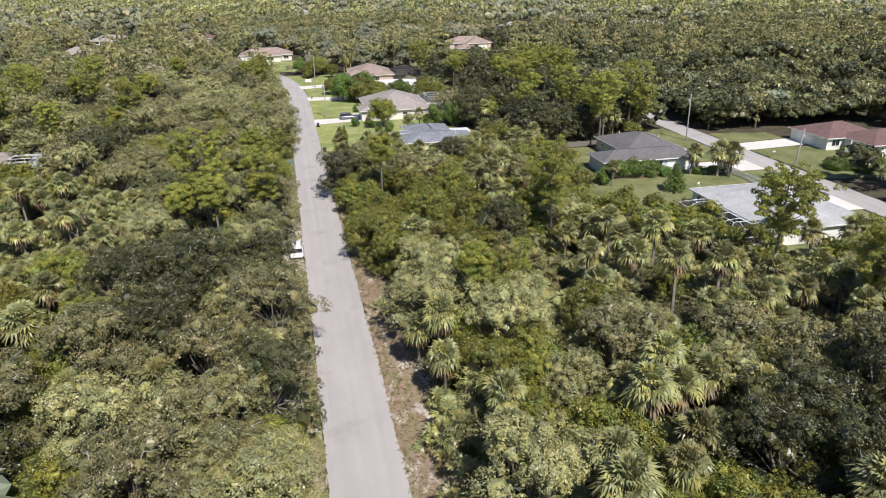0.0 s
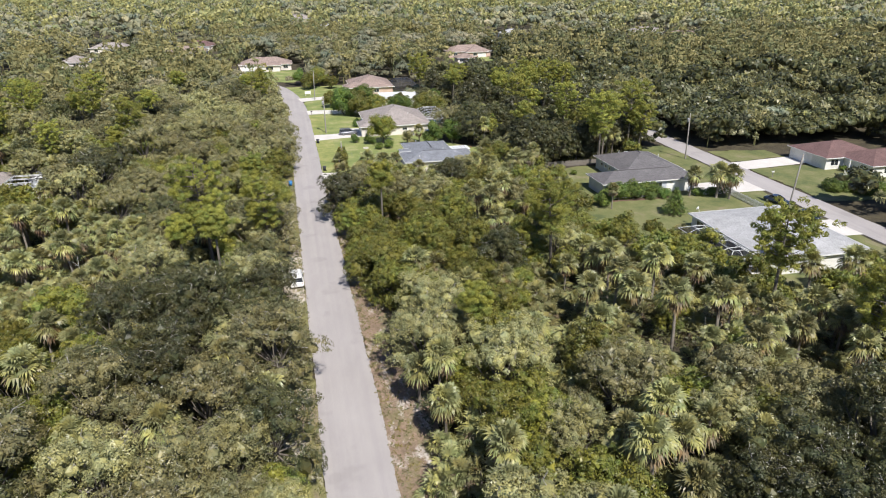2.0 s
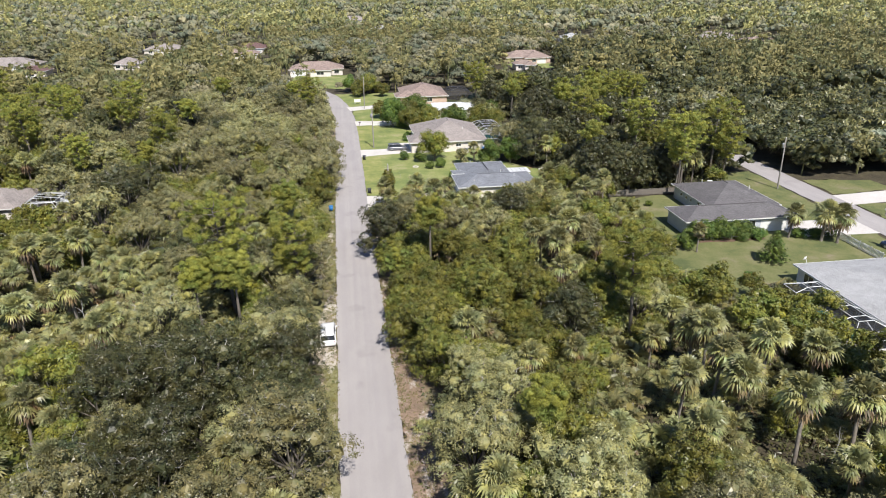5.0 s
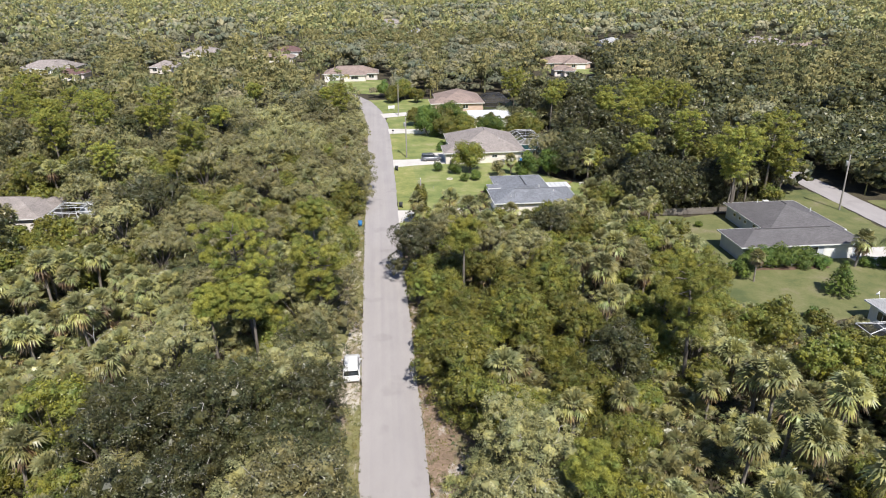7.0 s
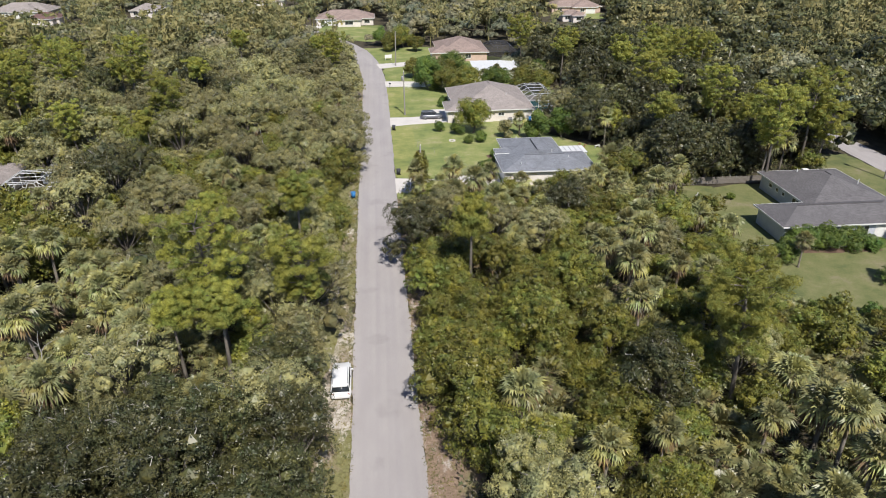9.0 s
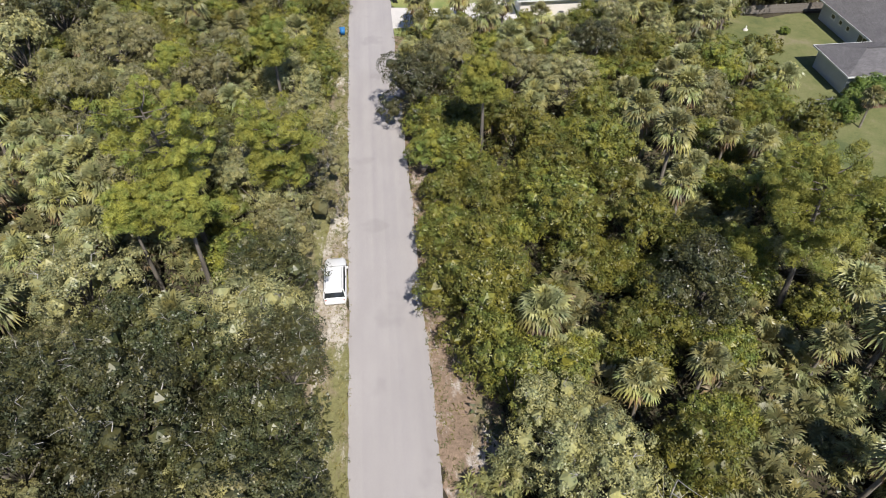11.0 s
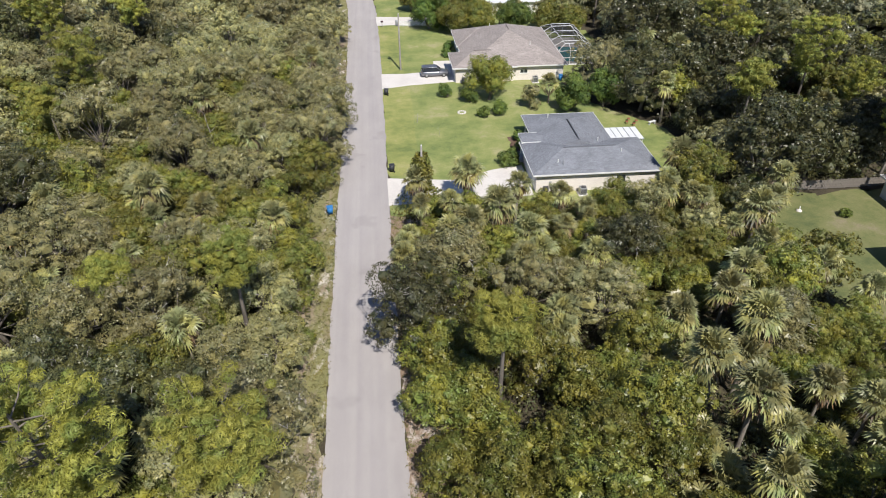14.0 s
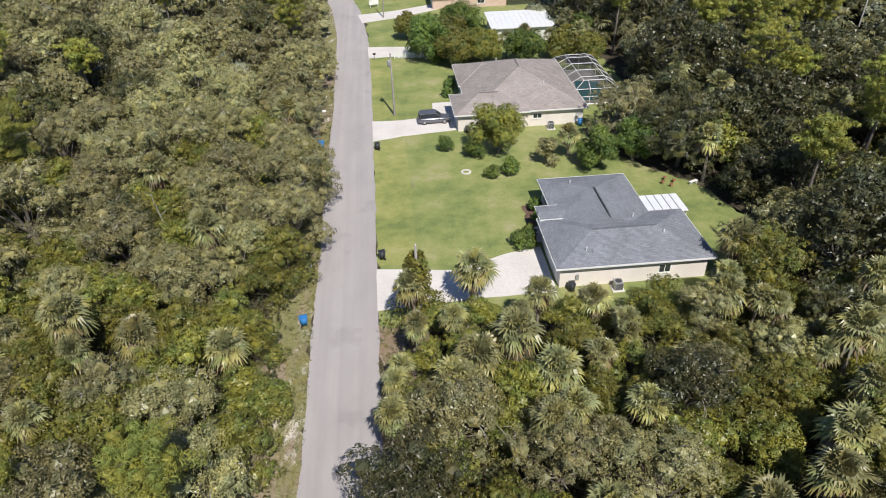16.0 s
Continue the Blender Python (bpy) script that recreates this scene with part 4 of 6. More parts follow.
# single plants that can be told apart
NAMED = {
    "palm": [(25.3, 41.9, 1.15), (26.1, 38.8, 1.05), (28.5, 37.2, 1.05), (-13.4, 54.2, 1.0), (-18.3, 49.0, 0.95), (14.5, 43.8, 0.95),
             (14.1, 37.7, 1.0), (11.9, 51.5, 0.9), (40.5, 60.4, 1.05), (39.3, 67.8, 1.05), (50.0, 71.7, 1.0), (46.2, 60.5, 1.05),
             (-45.2, 143.1, 1.3), (39.1, 74.4, 1.0), (43.8, 71.3, 1.0), (14.8, 80.1, 0.95)],
    "palm ": [(30.7, 100.1, 1.0), (29.6, 103.5, 1.0), (29.3, 93.1, 0.95), (42.7, 123.9, 1.05), (46.5, 117.4, 0.95), (36.3, 132.6, 1.0),
              (13.9, 126.2, 1.0), (19.7, 124.5, 1.0), (17.2, 127.1, 0.95), (11.5, 123.1, 0.85), (-6.5, 130.3, 0.9), (-21.8, 137.1, 0.95),
              (20.6, 112.8, 0.9), (30.4, 112.0, 0.95), (37.5, 116.3, 1.0), (34.6, 112.9, 0.9)],
    "pine": [(-12.3, 95.2, 1.0), (34.6, 83.0, 1.0), (56.6, 64.8, 0.92), (57.5, 50.5, 0.9), (-50.5, 190.0, 1.0), (77.0, 143.0, 1.0), (66.0, 134.5, 0.95),
             (69.5, 140.5, 1.0), (74.0, 206.0, 1.0), (83.0, 198.0, 0.95)],
    "small pine": [(13.4, 104.6, 1.0), (-6.8, 114.2, 1.0), (-10.8, 88.8, 0.95), (-15.6, 90.8, 0.85), (30.8, 85.2, 0.62), (-17.4, 116.0, 0.8)],
    "laurel": [(-15.9, 77.7, 1.15), (-8.0, 71.4, 0.9), (-20.6, 72.7, 1.0), (38.4, 37.3, 1.2), (33.2, 33.6, 0.95), (40.9, 30.0, 1.15), (45.5, 38.0, 1.2), (36.5, 28.5, 1.0), (7.3, 115.2, 0.98), (28.9, 121.8, 0.82), (-14.0, 104.5, 1.0), (-20.5, 107.5, 1.0), (-8.6, 105.0, 0.9), (-4.3, 79.0, 0.86), (-10.5, 79.5, 0.9), (-4.9, 73.5, 0.85), (-12.0, 68.5, 1.0), (-22.0, 79.0, 0.85)],
    "thicket": [(9.2, 99.5, 1.15), (9.6, 108.0, 1.2), (11.5, 104.0, 1.25), (8.8, 93.5, 1.1), (9.0, 88.0, 1.1), (12.5, 97.0, 1.2)],
    "oak": [(-9.0, 56.3, 0.95), (-10.6, 45.7, 0.95), (-16.8, 46.2, 1.0),
            (-6.9, 49.2, 0.8), (13.6, 71.8, 0.85), (12.2, 61.5, 0.75), (32.2, 53.9, 0.75), ],
    "oak ": [(11.5, 121.5, 0.9), (18.5, 117.5, 0.82), (24.5, 115.0, 0.8), (-6.2, 118.2, 0.95), (-7.4, 109.4, 0.9), (-14.2, 115.0, 1.0), (-2.9, 149.0, 1.0), (-2.7, 157.6, 1.02), (-21.5, 163.3, 1.1),
             (-10.8, 153.9, 1.1), (-16.1, 170.8, 1.1), (-5.4, 167.4, 0.9), (-11.1, 140.3, 1.0), (-5.2, 186.9, 0.85), (-5.4, 178.3, 0.9),
             (-19.3, 147.0, 1.0), (-13.7, 180.5, 1.1), (-10.3, 204.7, 1.1), (-5.6, 196, 0.9), (-39.6, 187.2, 1.1)],
    # eastern oaks get the dark leaves, which also carry cloud shade
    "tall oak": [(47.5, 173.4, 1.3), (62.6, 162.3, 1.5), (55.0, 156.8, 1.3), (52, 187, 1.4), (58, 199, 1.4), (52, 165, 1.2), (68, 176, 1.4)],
    "snag": [(-26.1, 108.4, 0.95), (31.1, 62.4, 0.5), (18.2, 66.0, 0.6), (44.6, 60.7, 0.5), (-30.2, 93.9, 0.8), (15.5, 119.0, 0.8), (-40.5, 247.0, 1.3), (-17, 152, 0.9)],
}
for kind, spots in NAMED.items():
    for x, y, size in spots:
        if kind == "small pine":
            plant("pine", x, y, size, 2)
        elif kind == "tall oak":
            plant("laurel", x, y, size)
        elif kind == "pine":
            plant("pine", x, y, size, int(pr.integers(2)))
        else:
            plant(kind.strip(), x, y, size)

# what grows where: centre, reach, and shares of oak, thicket, palm, palmetto, pine
STANDS = [
    (-16, 38, 12, (0.85, 0.25, 0.05, 0.02, 0.0)), (40, 32, 12, (0.9, 0.15, 0.05, 0.05, 0.0)),
    (-34, 98, 21, (0.02, 0.05, 0.33, 0.60, 0.0)), (-30, 66, 16, (0.12, 0.70, 0.10, 0.08, 0.0)), (-12, 52, 12, (0.55, 0.25, 0.12, 0.08, 0.0)),
    (-14, 76, 12, (0.60, 0.25, 0.10, 0.05, 0.0)), (34, 64, 13, (0.06, 0.26, 0.08, 0.60, 0.0)), (22, 52, 11, (0.12, 0.58, 0.10, 0.20, 0.0)), (18, 74, 10, (0.22, 0.62, 0.06, 0.10, 0.0)),
    (48, 72, 11, (0.04, 0.06, 0.62, 0.28, 0.0)), (52, 50, 15, (0.10, 0.22, 0.33, 0.35, 0.0)), (39, 36, 12, (0.55, 0.20, 0.15, 0.10, 0.0)),
    (14, 92, 9, (0.12, 0.82, 0.03, 0.03, 0.0)), (22, 103, 9, (0.15, 0.77, 0.04, 0.04, 0.0)), (31, 99, 7, (0.0, 0.16, 0.30, 0.54, 0.0)),
    (42, 106, 9, (0.20, 0.62, 0.10, 0.08, 0.0)), (13, 112, 8, (0.45, 0.45, 0.05, 0.05, 0.0)), (18, 125, 8, (0.10, 0.62, 0.20, 0.08, 0.0)),
    (36, 120, 8, (0.20, 0.50, 0.15, 0.15, 0.0)), (-16, 112, 12, (0.65, 0.25, 0.05, 0.05, 0.0)), (-34, 125, 18, (0.25, 0.55, 0.12, 0.08, 0.0)),
]
TIERS = ("oak", "thicket", "palm", "palmetto", "pine")


def mixture(x, y):
    w = np.zeros(5)
    for cx, cy, rr, share in STANDS:
        w += np.exp(-((x - cx) ** 2 + (y - cy) ** 2) / (0.6 * rr * rr)) * np.array(share)
    if x < 3:
        w += 0.12 * np.array((0.52, 0.32, 0.07, 0.05, 0.04))
    elif x > 40 and y > 125:
        w += 0.12 * np.array((0.45, 0.20, 0.24, 0.05, 0.06))
    else:
        w += 0.12 * np.array((0.28, 0.42, 0.15, 0.12, 0.03))
    return w / w.sum()


def crowded(x, y, r, tight):
    a = CROWD
    return bool((((a[:, 0] - x) ** 2 + (a[:, 1] - y) ** 2) < ((a[:, 2] + r) * tight) ** 2).any())


def seen(x, y):
    """Whether a place lies in the wedge of country before the street's end of the walk."""
    return -0.57 * (y - 24) - 14 < x < 1.30 * y + 24 and y > 20


PALM_FIELD = [(-50, 109), (-23, 116), (-20, 104), (-20, 92), (-24, 84), (-38, 78), (-46, 90)]
LIMIT = {"oak": 340, "laurel": 220, "thicket": 400, "palm": 285, "palmetto": 290, "pine": 75}
LATER = []                                   # plants too far off to stand alone
CROWD = np.array(PLANTED)
fr = rnd(2024)
SIZES = {"oak": (0.72, 1.18), "laurel": (0.85, 1.3), "thicket": (0.75, 1.3), "palm": (0.72, 1.05), "palmetto": (0.8, 1.2), "pine": (0.7, 1.05)}
for y0 in range(22, 232, 6):
    for _ in range(420):
        x, y = fr.uniform(-0.57 * (y0 - 18) - 14, min(84, 1.08 * y0 + 20)), y0 + fr.uniform(0, 6)
        kind = TIERS[int(fr.choice(5, p=mixture(x, y)))]
        share = mixture(x, y)
        if kind in ("oak", "thicket") and share[2] + share[3] > 0.45 and fr.random() < 0.8:
            continue
        if kind == "pine" and (5 < x < 52 and 112 < y < 150 or 38 < x < 70 and 55 < y < 132):
            kind = "palm"
        if kind == "pine" and -34 < x < 3 and 108 < y < 205:
            kind = "oak"
        if kind == "palm" and -9 < x < 3 and 66 < y < 100:
            kind = "thicket"
        # most eastern oaks turn dark, putting cloud shade into colour; elsewhere only a few
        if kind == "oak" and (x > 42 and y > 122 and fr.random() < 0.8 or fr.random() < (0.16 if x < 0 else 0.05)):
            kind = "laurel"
        if kind in ("oak", "laurel") and 8 < x < 46 and 131 < y < 145:
            kind = "thicket"
        if inside(PALM_FIELD, x, y):
            kind = "palm" if fr.random() < 0.35 else "palmetto"
        elif -40 < x < -22 and 55 < y < 86 and kind in ("oak", "laurel", "pine"):
            kind = "thicket"
        elif -22 < x < 2 and 54 < y < 88 and kind != "palm":
            kind = "laurel" if fr.random() < 0.6 else "oak"
        elif -9 < x < 2 and 88 <= y < 160 and kind in ("palm", "palmetto"):
            kind = "thicket"
        if 4 < x < 26 and 84 < y < 110 and kind in ("oak", "laurel", "palm"):
            kind = "thicket"
        size = fr.uniform(*SIZES[kind])
        if 5 < x < 46 and 116 < y < 133:
            size = min(size, 0.78 if kind in ("oak", "laurel", "palm") else 0.95) * (1.0 if y < 124 else 0.82)
        if 5 < x < 42 and 132 < y < 141 and kind in ("thicket", "palmetto"):
            size *= 0.6
        if 40 < x < 64 and 62 < y < 112:
            kind = kind if kind in ("palmetto", "thicket") else ("palmetto" if fr.random() < 0.6 else "thicket")
            size = min(size, 0.8)
        r = REACH[kind] * size
        if not free(x, y, r) or crowded(x, y, r, 0.60):
            continue
        CROWD = np.vstack([CROWD, (x, y, r)])
        if COUNT[kind] < LIMIT[kind]:
            plant(kind, x, y, size)
        else:
            LATER.append((kind, x, y, size))

# ---------------------------------------------------------------- the woods beyond, joined
wr = rnd(31)


def template(kind, level):
    """A lighter plant for the woods beyond: leaf clumps, fans or tufts."""
    s = Soup()
    r = rnd(900 + level * 10 + TIERS.index(kind))
    if kind in ("oak", "thicket"):
        R, top = (4.2, 8.0) if kind == "oak" else (2.8, 5.0)
        n, L, lobes = ((1500, 0.36, 12), (170, 0.85, 7), (30, 1.5, 4))[level]
        a = np.arange(lobes) * 2.4 + r.normal(0, 0.3, lobes)
        q = np.sqrt((np.arange(lobes) + 0.35) / lobes) * R * 0.74
        rad = R * r.uniform(0.28, 0.46, lobes)
        z = top * (0.34 + 0.46 * np.sqrt(np.maximum(0, 1 - (q / R) ** 2)))
        c = np.stack([q * np.cos(a), q * np.sin(a), z], 1)
        p, d = shell(r, c, rad, 0.8, n, -0.1)
        sprays(s, p, unit(d + r.normal(size=d.shape) * 0.28), L, L * 0.7, r)
        iv, jf = ico(1)
        for k in range(lobes):
            s.add(c[k] + iv * rad[k] * (0.72, 0.8, 0.95)[level] * (1 + 0.15 * r.normal(size=(len(iv), 1))) * np.array([1, 1, 0.8]), jf)
    elif kind in ("palm", "palmetto"):
        h = 5.5 if kind == "palm" else 1.8
        n, b = ((26, 9), (13, 6), (7, 4))[level]
        v, f = fans(950 + level, n, 1.0, 1.15, 78, -45, b, 0.4, 0.75, False)
        s.add(v + [0, 0, h], f)
    else:
        c = np.stack([r.normal(0, 1.35, 40), r.normal(0, 1.35, 40), r.uniform(5.0, 11.0, 40)], 1)[:(40, 18, 7)[level]]
        needle_puffs(s, r, c, r.uniform(0.6, 1.0, len(c)) * (1, 1.35, 1.9)[level], (20, 10, 7)[level], (0.6, 1.1, 1.8)[level], (0.3, 0.6, 1.1)[level])
        s.add(*tube([(0, 0, 0), (0, 0, 10.5)], [0.25, 0.08], 4))
    v, f = np.vstack(s.v), np.vstack(s.f)
    return v, f


TEMPLATES = {(k, lv): template(k, lv) for k in TIERS for lv in range(3)}


def woods(name, rows, level, mats, label, category):
    """One mesh out of many plants: rows of kind, x, y, size."""
    for group_, mat, tag in mats:
        s = Soup()
        for kind, x, y, size in rows:
            if kind not in group_:
                continue
            v, f = TEMPLATES["oak" if kind == "laurel" else kind, level]
            a = wr.uniform(0, 6.28)
            c, sn = math.cos(a), math.sin(a)
            g = size * wr.uniform(0.85, 1.15)
            w = np.stack([(v[:, 0] * c - v[:, 1] * sn) * g + x, (v[:, 0] * sn + v[:, 1] * c) * g + y, v[:, 2] * size], 1)
            s.v.append(w)
            s.f.append(np.where(f < 0, -1, f + s.n))
            s.m.append(np.zeros(len(f), int))
            s.n += len(w)
        if s.n:
            tagged(new(name + tag, s.mesh(name + tag, [mat])), label, category, "", "stuff")


def scatter(lo, hi, rings, tight, sizes, seed):
    """Plants between two distances from the street's middle stretch, thinning with distance."""
    r, out, grid = rnd(seed), [], {}
    for _ in range(rings):
        d = math.sqrt(r.uniform(lo * lo, hi * hi))
        a = radians(r.uniform(-40, 62))
        x, y = d * math.sin(a), 20 + d * math.cos(a)
        if not seen(x, y) or (y < 232 and x < 84) and lo < 300:
            continue
        stand = math.sin(x / 53 + 1.0 + math.sin(y / 71)) * math.sin(y / 67 + 0.6)
        p = mixture(x, y) if y < 230 else ((0.26, 0.14, 0.05, 0.01, 0.54) if stand > 0.15 else (0.56, 0.20, 0.07, 0.02, 0.15))
        kind = TIERS[int(r.choice(5, p=p))]
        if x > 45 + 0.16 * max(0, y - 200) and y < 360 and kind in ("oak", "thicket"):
            kind = "laurel"                  # the dark oak hammock on the east; leaf colour also carries cloud shade
        size = r.uniform(*sizes) * float(r.choice([0.65, 0.85, 1.05, 1.35])) * (1.0 if kind != "palmetto" else 1.4)
        rad = REACH[kind] * size
        if y < 380 and not free(x, y, rad):
            continue
        cell = (int(x // 9), int(y // 9))
        near_ = [q for i in (-1, 0, 1) for j in (-1, 0, 1) for q in grid.get((cell[0] + i, cell[1] + j), ())]
        if any((x - q[0]) ** 2 + (y - q[1]) ** 2 < ((rad + q[2]) * tight) ** 2 for q in near_):
            continue
        grid.setdefault(cell, []).append((x, y, rad))
        out.append((kind, x, y, size))
    return out


KINDS = [(("oak", "thicket"), M_FAR, "_broadleaf"), (("laurel",), M_LAUREL_SHADE, "_dark_oaks"), (("palm", "palmetto"), M_PALM, "_palms"), (("pine",), M_FARPINE, "_pines")]
HOUSES_FAR = [(-47, 416), (-51, 386), (-95, 419), (-97, 354), (92, 346), (31, 529), (238, 430), (147, 439), (12, 643), (-7, 322), (-150, 362), (250, 405), (84, 322), (-131, 338)]


def clear_of(rows):
    """Yards before the far houses stay open, and only low growth stands on the next stretch."""
    out = []
    for kind, x, y, size in rows:
        keep = True
        for hx, hy in HOUSES_FAR:
            t = (y - 20) / (hy - 20)
            if abs(x - hx * t) < 13:
                if hy - 24 < y < hy + 9:
                    keep = False
                elif hy - 70 < y <= hy - 24:
                    kind, size = "thicket", 0.65
        if keep:
            out.append((kind, x, y, size))
    return out


woods("woods_near", LATER, 0, KINDS, "dense mixed woodland of oaks, shrubs and palms", "woodland")
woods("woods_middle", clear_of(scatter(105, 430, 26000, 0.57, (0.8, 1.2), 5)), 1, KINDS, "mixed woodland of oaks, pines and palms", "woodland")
def filler(seed, n, x0, x1, y0, y1):
    r = rnd(seed)
    out = []
    for _ in range(n):
        x, y = r.uniform(x0, x1), r.uniform(y0, y1)
        if seen(x, y) and free(x, y, 1.6):
            # bushes beyond x 45 take the dark leaves in place of cloud shade
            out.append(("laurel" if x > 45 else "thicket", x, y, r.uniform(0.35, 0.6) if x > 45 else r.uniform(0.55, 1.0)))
    return out


def hedge_row(seed, x0, x1, y0, y1, n):
    """Close-set oaks and palms along the edge of the side street."""
    r, out = rnd(seed), []
    for _ in range(n):
        x, y = r.uniform(x0, x1), r.uniform(y0, y1)
        # mostly dark oaks, their colour standing in for cloud shade
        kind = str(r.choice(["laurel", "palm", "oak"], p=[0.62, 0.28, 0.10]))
        if free(x, y, 1.5):
            out.append((kind, x, y, r.uniform(0.5, 1.0)))
    return out


woods("woods_side_street", hedge_row(64, 100, 150, 143, 240, 620) + hedge_row(65, 82, 90, 151, 240, 90) + hedge_row(66, 116, 175, 134, 165, 160), 1, KINDS, "oaks darkened for cloud shade, with palms, along the side street", "woodland")
woods("undergrowth_far", clear_of(filler(61, 520, 97, 215, 40, 245) + filler(62, 320, 40, 100, 138, 245) + filler(63, 200, -130, -4, 215, 300)), 1, KINDS[:2], "bushy undergrowth between the trees", "undergrowth")
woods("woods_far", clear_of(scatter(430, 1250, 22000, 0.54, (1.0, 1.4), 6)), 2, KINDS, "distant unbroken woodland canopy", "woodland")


def canopy(name, r0, r1, nr, na, a0, a1, base, rise, seed, label):
    """A bumpy sheet of merged far crowns."""
    d = np.geomspace(r0, r1, nr)
    a = np.radians(np.linspace(a0, a1, na))
    D, A = np.meshgrid(d, a, indexing="ij")
    r = rnd(seed)
    x = D * np.sin(A) + r.normal(0, 1.5, D.shape)
    y = 20 + D * np.cos(A) + r.normal(0, 1.5, D.shape)
    z = base + rise * r.random(D.shape) ** 1.3 + 2.5 * np.sin(x / 90) * np.sin(y / 130) + 30 * np.clip((D - 2000) / 2900, 0, 1) ** 1.5
    f = [(i * na + k, i * na + k + 1, (i + 1) * na + k + 1, (i + 1) * na + k) for i in range(nr - 1) for k in range(na - 1)]
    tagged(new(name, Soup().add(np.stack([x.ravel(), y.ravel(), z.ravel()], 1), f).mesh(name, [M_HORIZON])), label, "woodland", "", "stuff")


def around(seed, n):
    """The same woods to the sides of and behind the start of the street."""
    r, out = rnd(seed), []
    while len(out) < n:
        x, y = r.uniform(-165, 165), r.uniform(-120, 150)
        if not seen(x, y) and free(x, y, 3.5):
            out.append((str(r.choice(["oak", "thicket", "palm"], p=[0.5, 0.35, 0.15])), x, y, r.uniform(0.8, 1.25)))
    return out


woods("woods_around", around(71, 1800), 2, KINDS, "mixed woodland beside and behind the street", "woodland")
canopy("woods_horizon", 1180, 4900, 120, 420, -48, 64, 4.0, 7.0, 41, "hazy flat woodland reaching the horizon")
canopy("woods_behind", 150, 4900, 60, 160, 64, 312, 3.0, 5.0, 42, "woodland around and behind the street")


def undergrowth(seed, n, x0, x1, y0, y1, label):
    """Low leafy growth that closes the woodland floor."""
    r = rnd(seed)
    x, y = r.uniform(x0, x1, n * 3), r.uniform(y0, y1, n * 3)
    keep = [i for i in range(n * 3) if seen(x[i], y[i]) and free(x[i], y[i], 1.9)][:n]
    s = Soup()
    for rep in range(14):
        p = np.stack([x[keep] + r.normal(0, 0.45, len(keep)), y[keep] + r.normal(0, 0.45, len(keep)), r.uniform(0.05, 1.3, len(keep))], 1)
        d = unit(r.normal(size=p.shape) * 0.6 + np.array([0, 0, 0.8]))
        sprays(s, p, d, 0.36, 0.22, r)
    # dark leaf colour deepens the shade between the trees
    tagged(new("undergrowth", s.mesh("undergrowth", [M_LAUREL_SHADE])), label, "undergrowth", "", "stuff")


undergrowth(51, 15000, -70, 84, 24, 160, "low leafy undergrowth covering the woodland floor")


def roadside_tufts(seed, n, label):
    """Thin tufts of grass along the verges."""
    r = rnd(seed)
    y = r.uniform(30, 200, n)
    west = r.random(n) < 0.6
    y = np.where(west, y, r.uniform(30, 137, n))
    off = np.where(west, -3.05 - np.abs(r.normal(0, 1.4, n)), 3.05 + np.abs(r.normal(0, 1.6, n)))
    x = np.array([road_mid(q) for q in y]) + off
    s = Soup()
    for rep in range(5):
        p = np.stack([x + r.normal(0, 0.10, n), y + r.normal(0, 0.10, n), np.full(n, 0.07)], 1)
        d = unit(np.stack([r.normal(0, 1, n), r.normal(0, 1, n), r.uniform(0.0, 0.8, n)], 1))
        sprays(s, p, d, 0.24, 0.07, r)
    tagged(new("roadside_grass", s.mesh("roadside_grass", [M_GRASS])), label, "grass", "", "stuff")


roadside_tufts(52, 5000, "thin tufts of yellowing grass on the sandy verge")

# ---------------------------------------------------------------- houses
def roof_mesh(x0, x1, y0, y1, z, slope, mat, hips=(True, True), along=None, thick=0.14):
    """A hipped or gabled roof over a rectangle of eaves, with shingle coordinates; hips: whether each end of the ridge is hipped."""
    w, d = x1 - x0, y1 - y0
    along = along or ("x" if w >= d else "y")
    half = (d if along == "x" else w) / 2
    h = half * slope
    if along == "x":
        a = (x0 + (half if hips[0] else 0), (y0 + y1) / 2, z + h)
        b = (x1 - (half if hips[1] else 0), (y0 + y1) / 2, z + h)
        if a[0] > b[0]:
            a = b = ((a[0] + b[0]) / 2, a[1], z + h * w / d)
        planes = [[(x0, y0, z), (x1, y0, z), b, a], [(x1, y1, z), (x0, y1, z), a, b], [(x0, y1, z), (x0, y0, z), a], [(x1, y0, z), (x1, y1, z), b]]
    else:
        a = ((x0 + x1) / 2, y0 + (half if hips[0] else 0), z + h)
        b = ((x0 + x1) / 2, y1 - (half if hips[1] else 0), z + h)
        if a[1] > b[1]:
            a = b = (a[0], (a[1] + b[1]) / 2, z + h * d / w)
        planes = [[(x1, y0, z), (x1, y1, z), b, a], [(x0, y1, z), (x0, y0, z), a, b], [(x0, y0, z), (x1, y0, z), a], [(x1, y1, z), (x0, y1, z), b]]
    bm = bmesh.new()
    uv = bm.loops.layers.uv.new("shingles")
    for p in planes:
        pts = [Vector(q) for q in p]
        if len(pts) == 4 and (pts[2] - pts[3]).length < 1e-4:
            pts = pts[:3]
        n = (pts[1] - pts[0]).cross(pts[2] - pts[0])
        if n.length < 1e-6:
            continue
        u = (pts[1] - pts[0]).normalized()
        v = n.normalized().cross(u)
        f = bm.faces.new([bm.verts.new(q) for q in pts])
        for lp in f.loops:
            lp[uv].uv = ((lp.vert.co - pts[0]).dot(u), (lp.vert.co - pts[0]).dot(v))
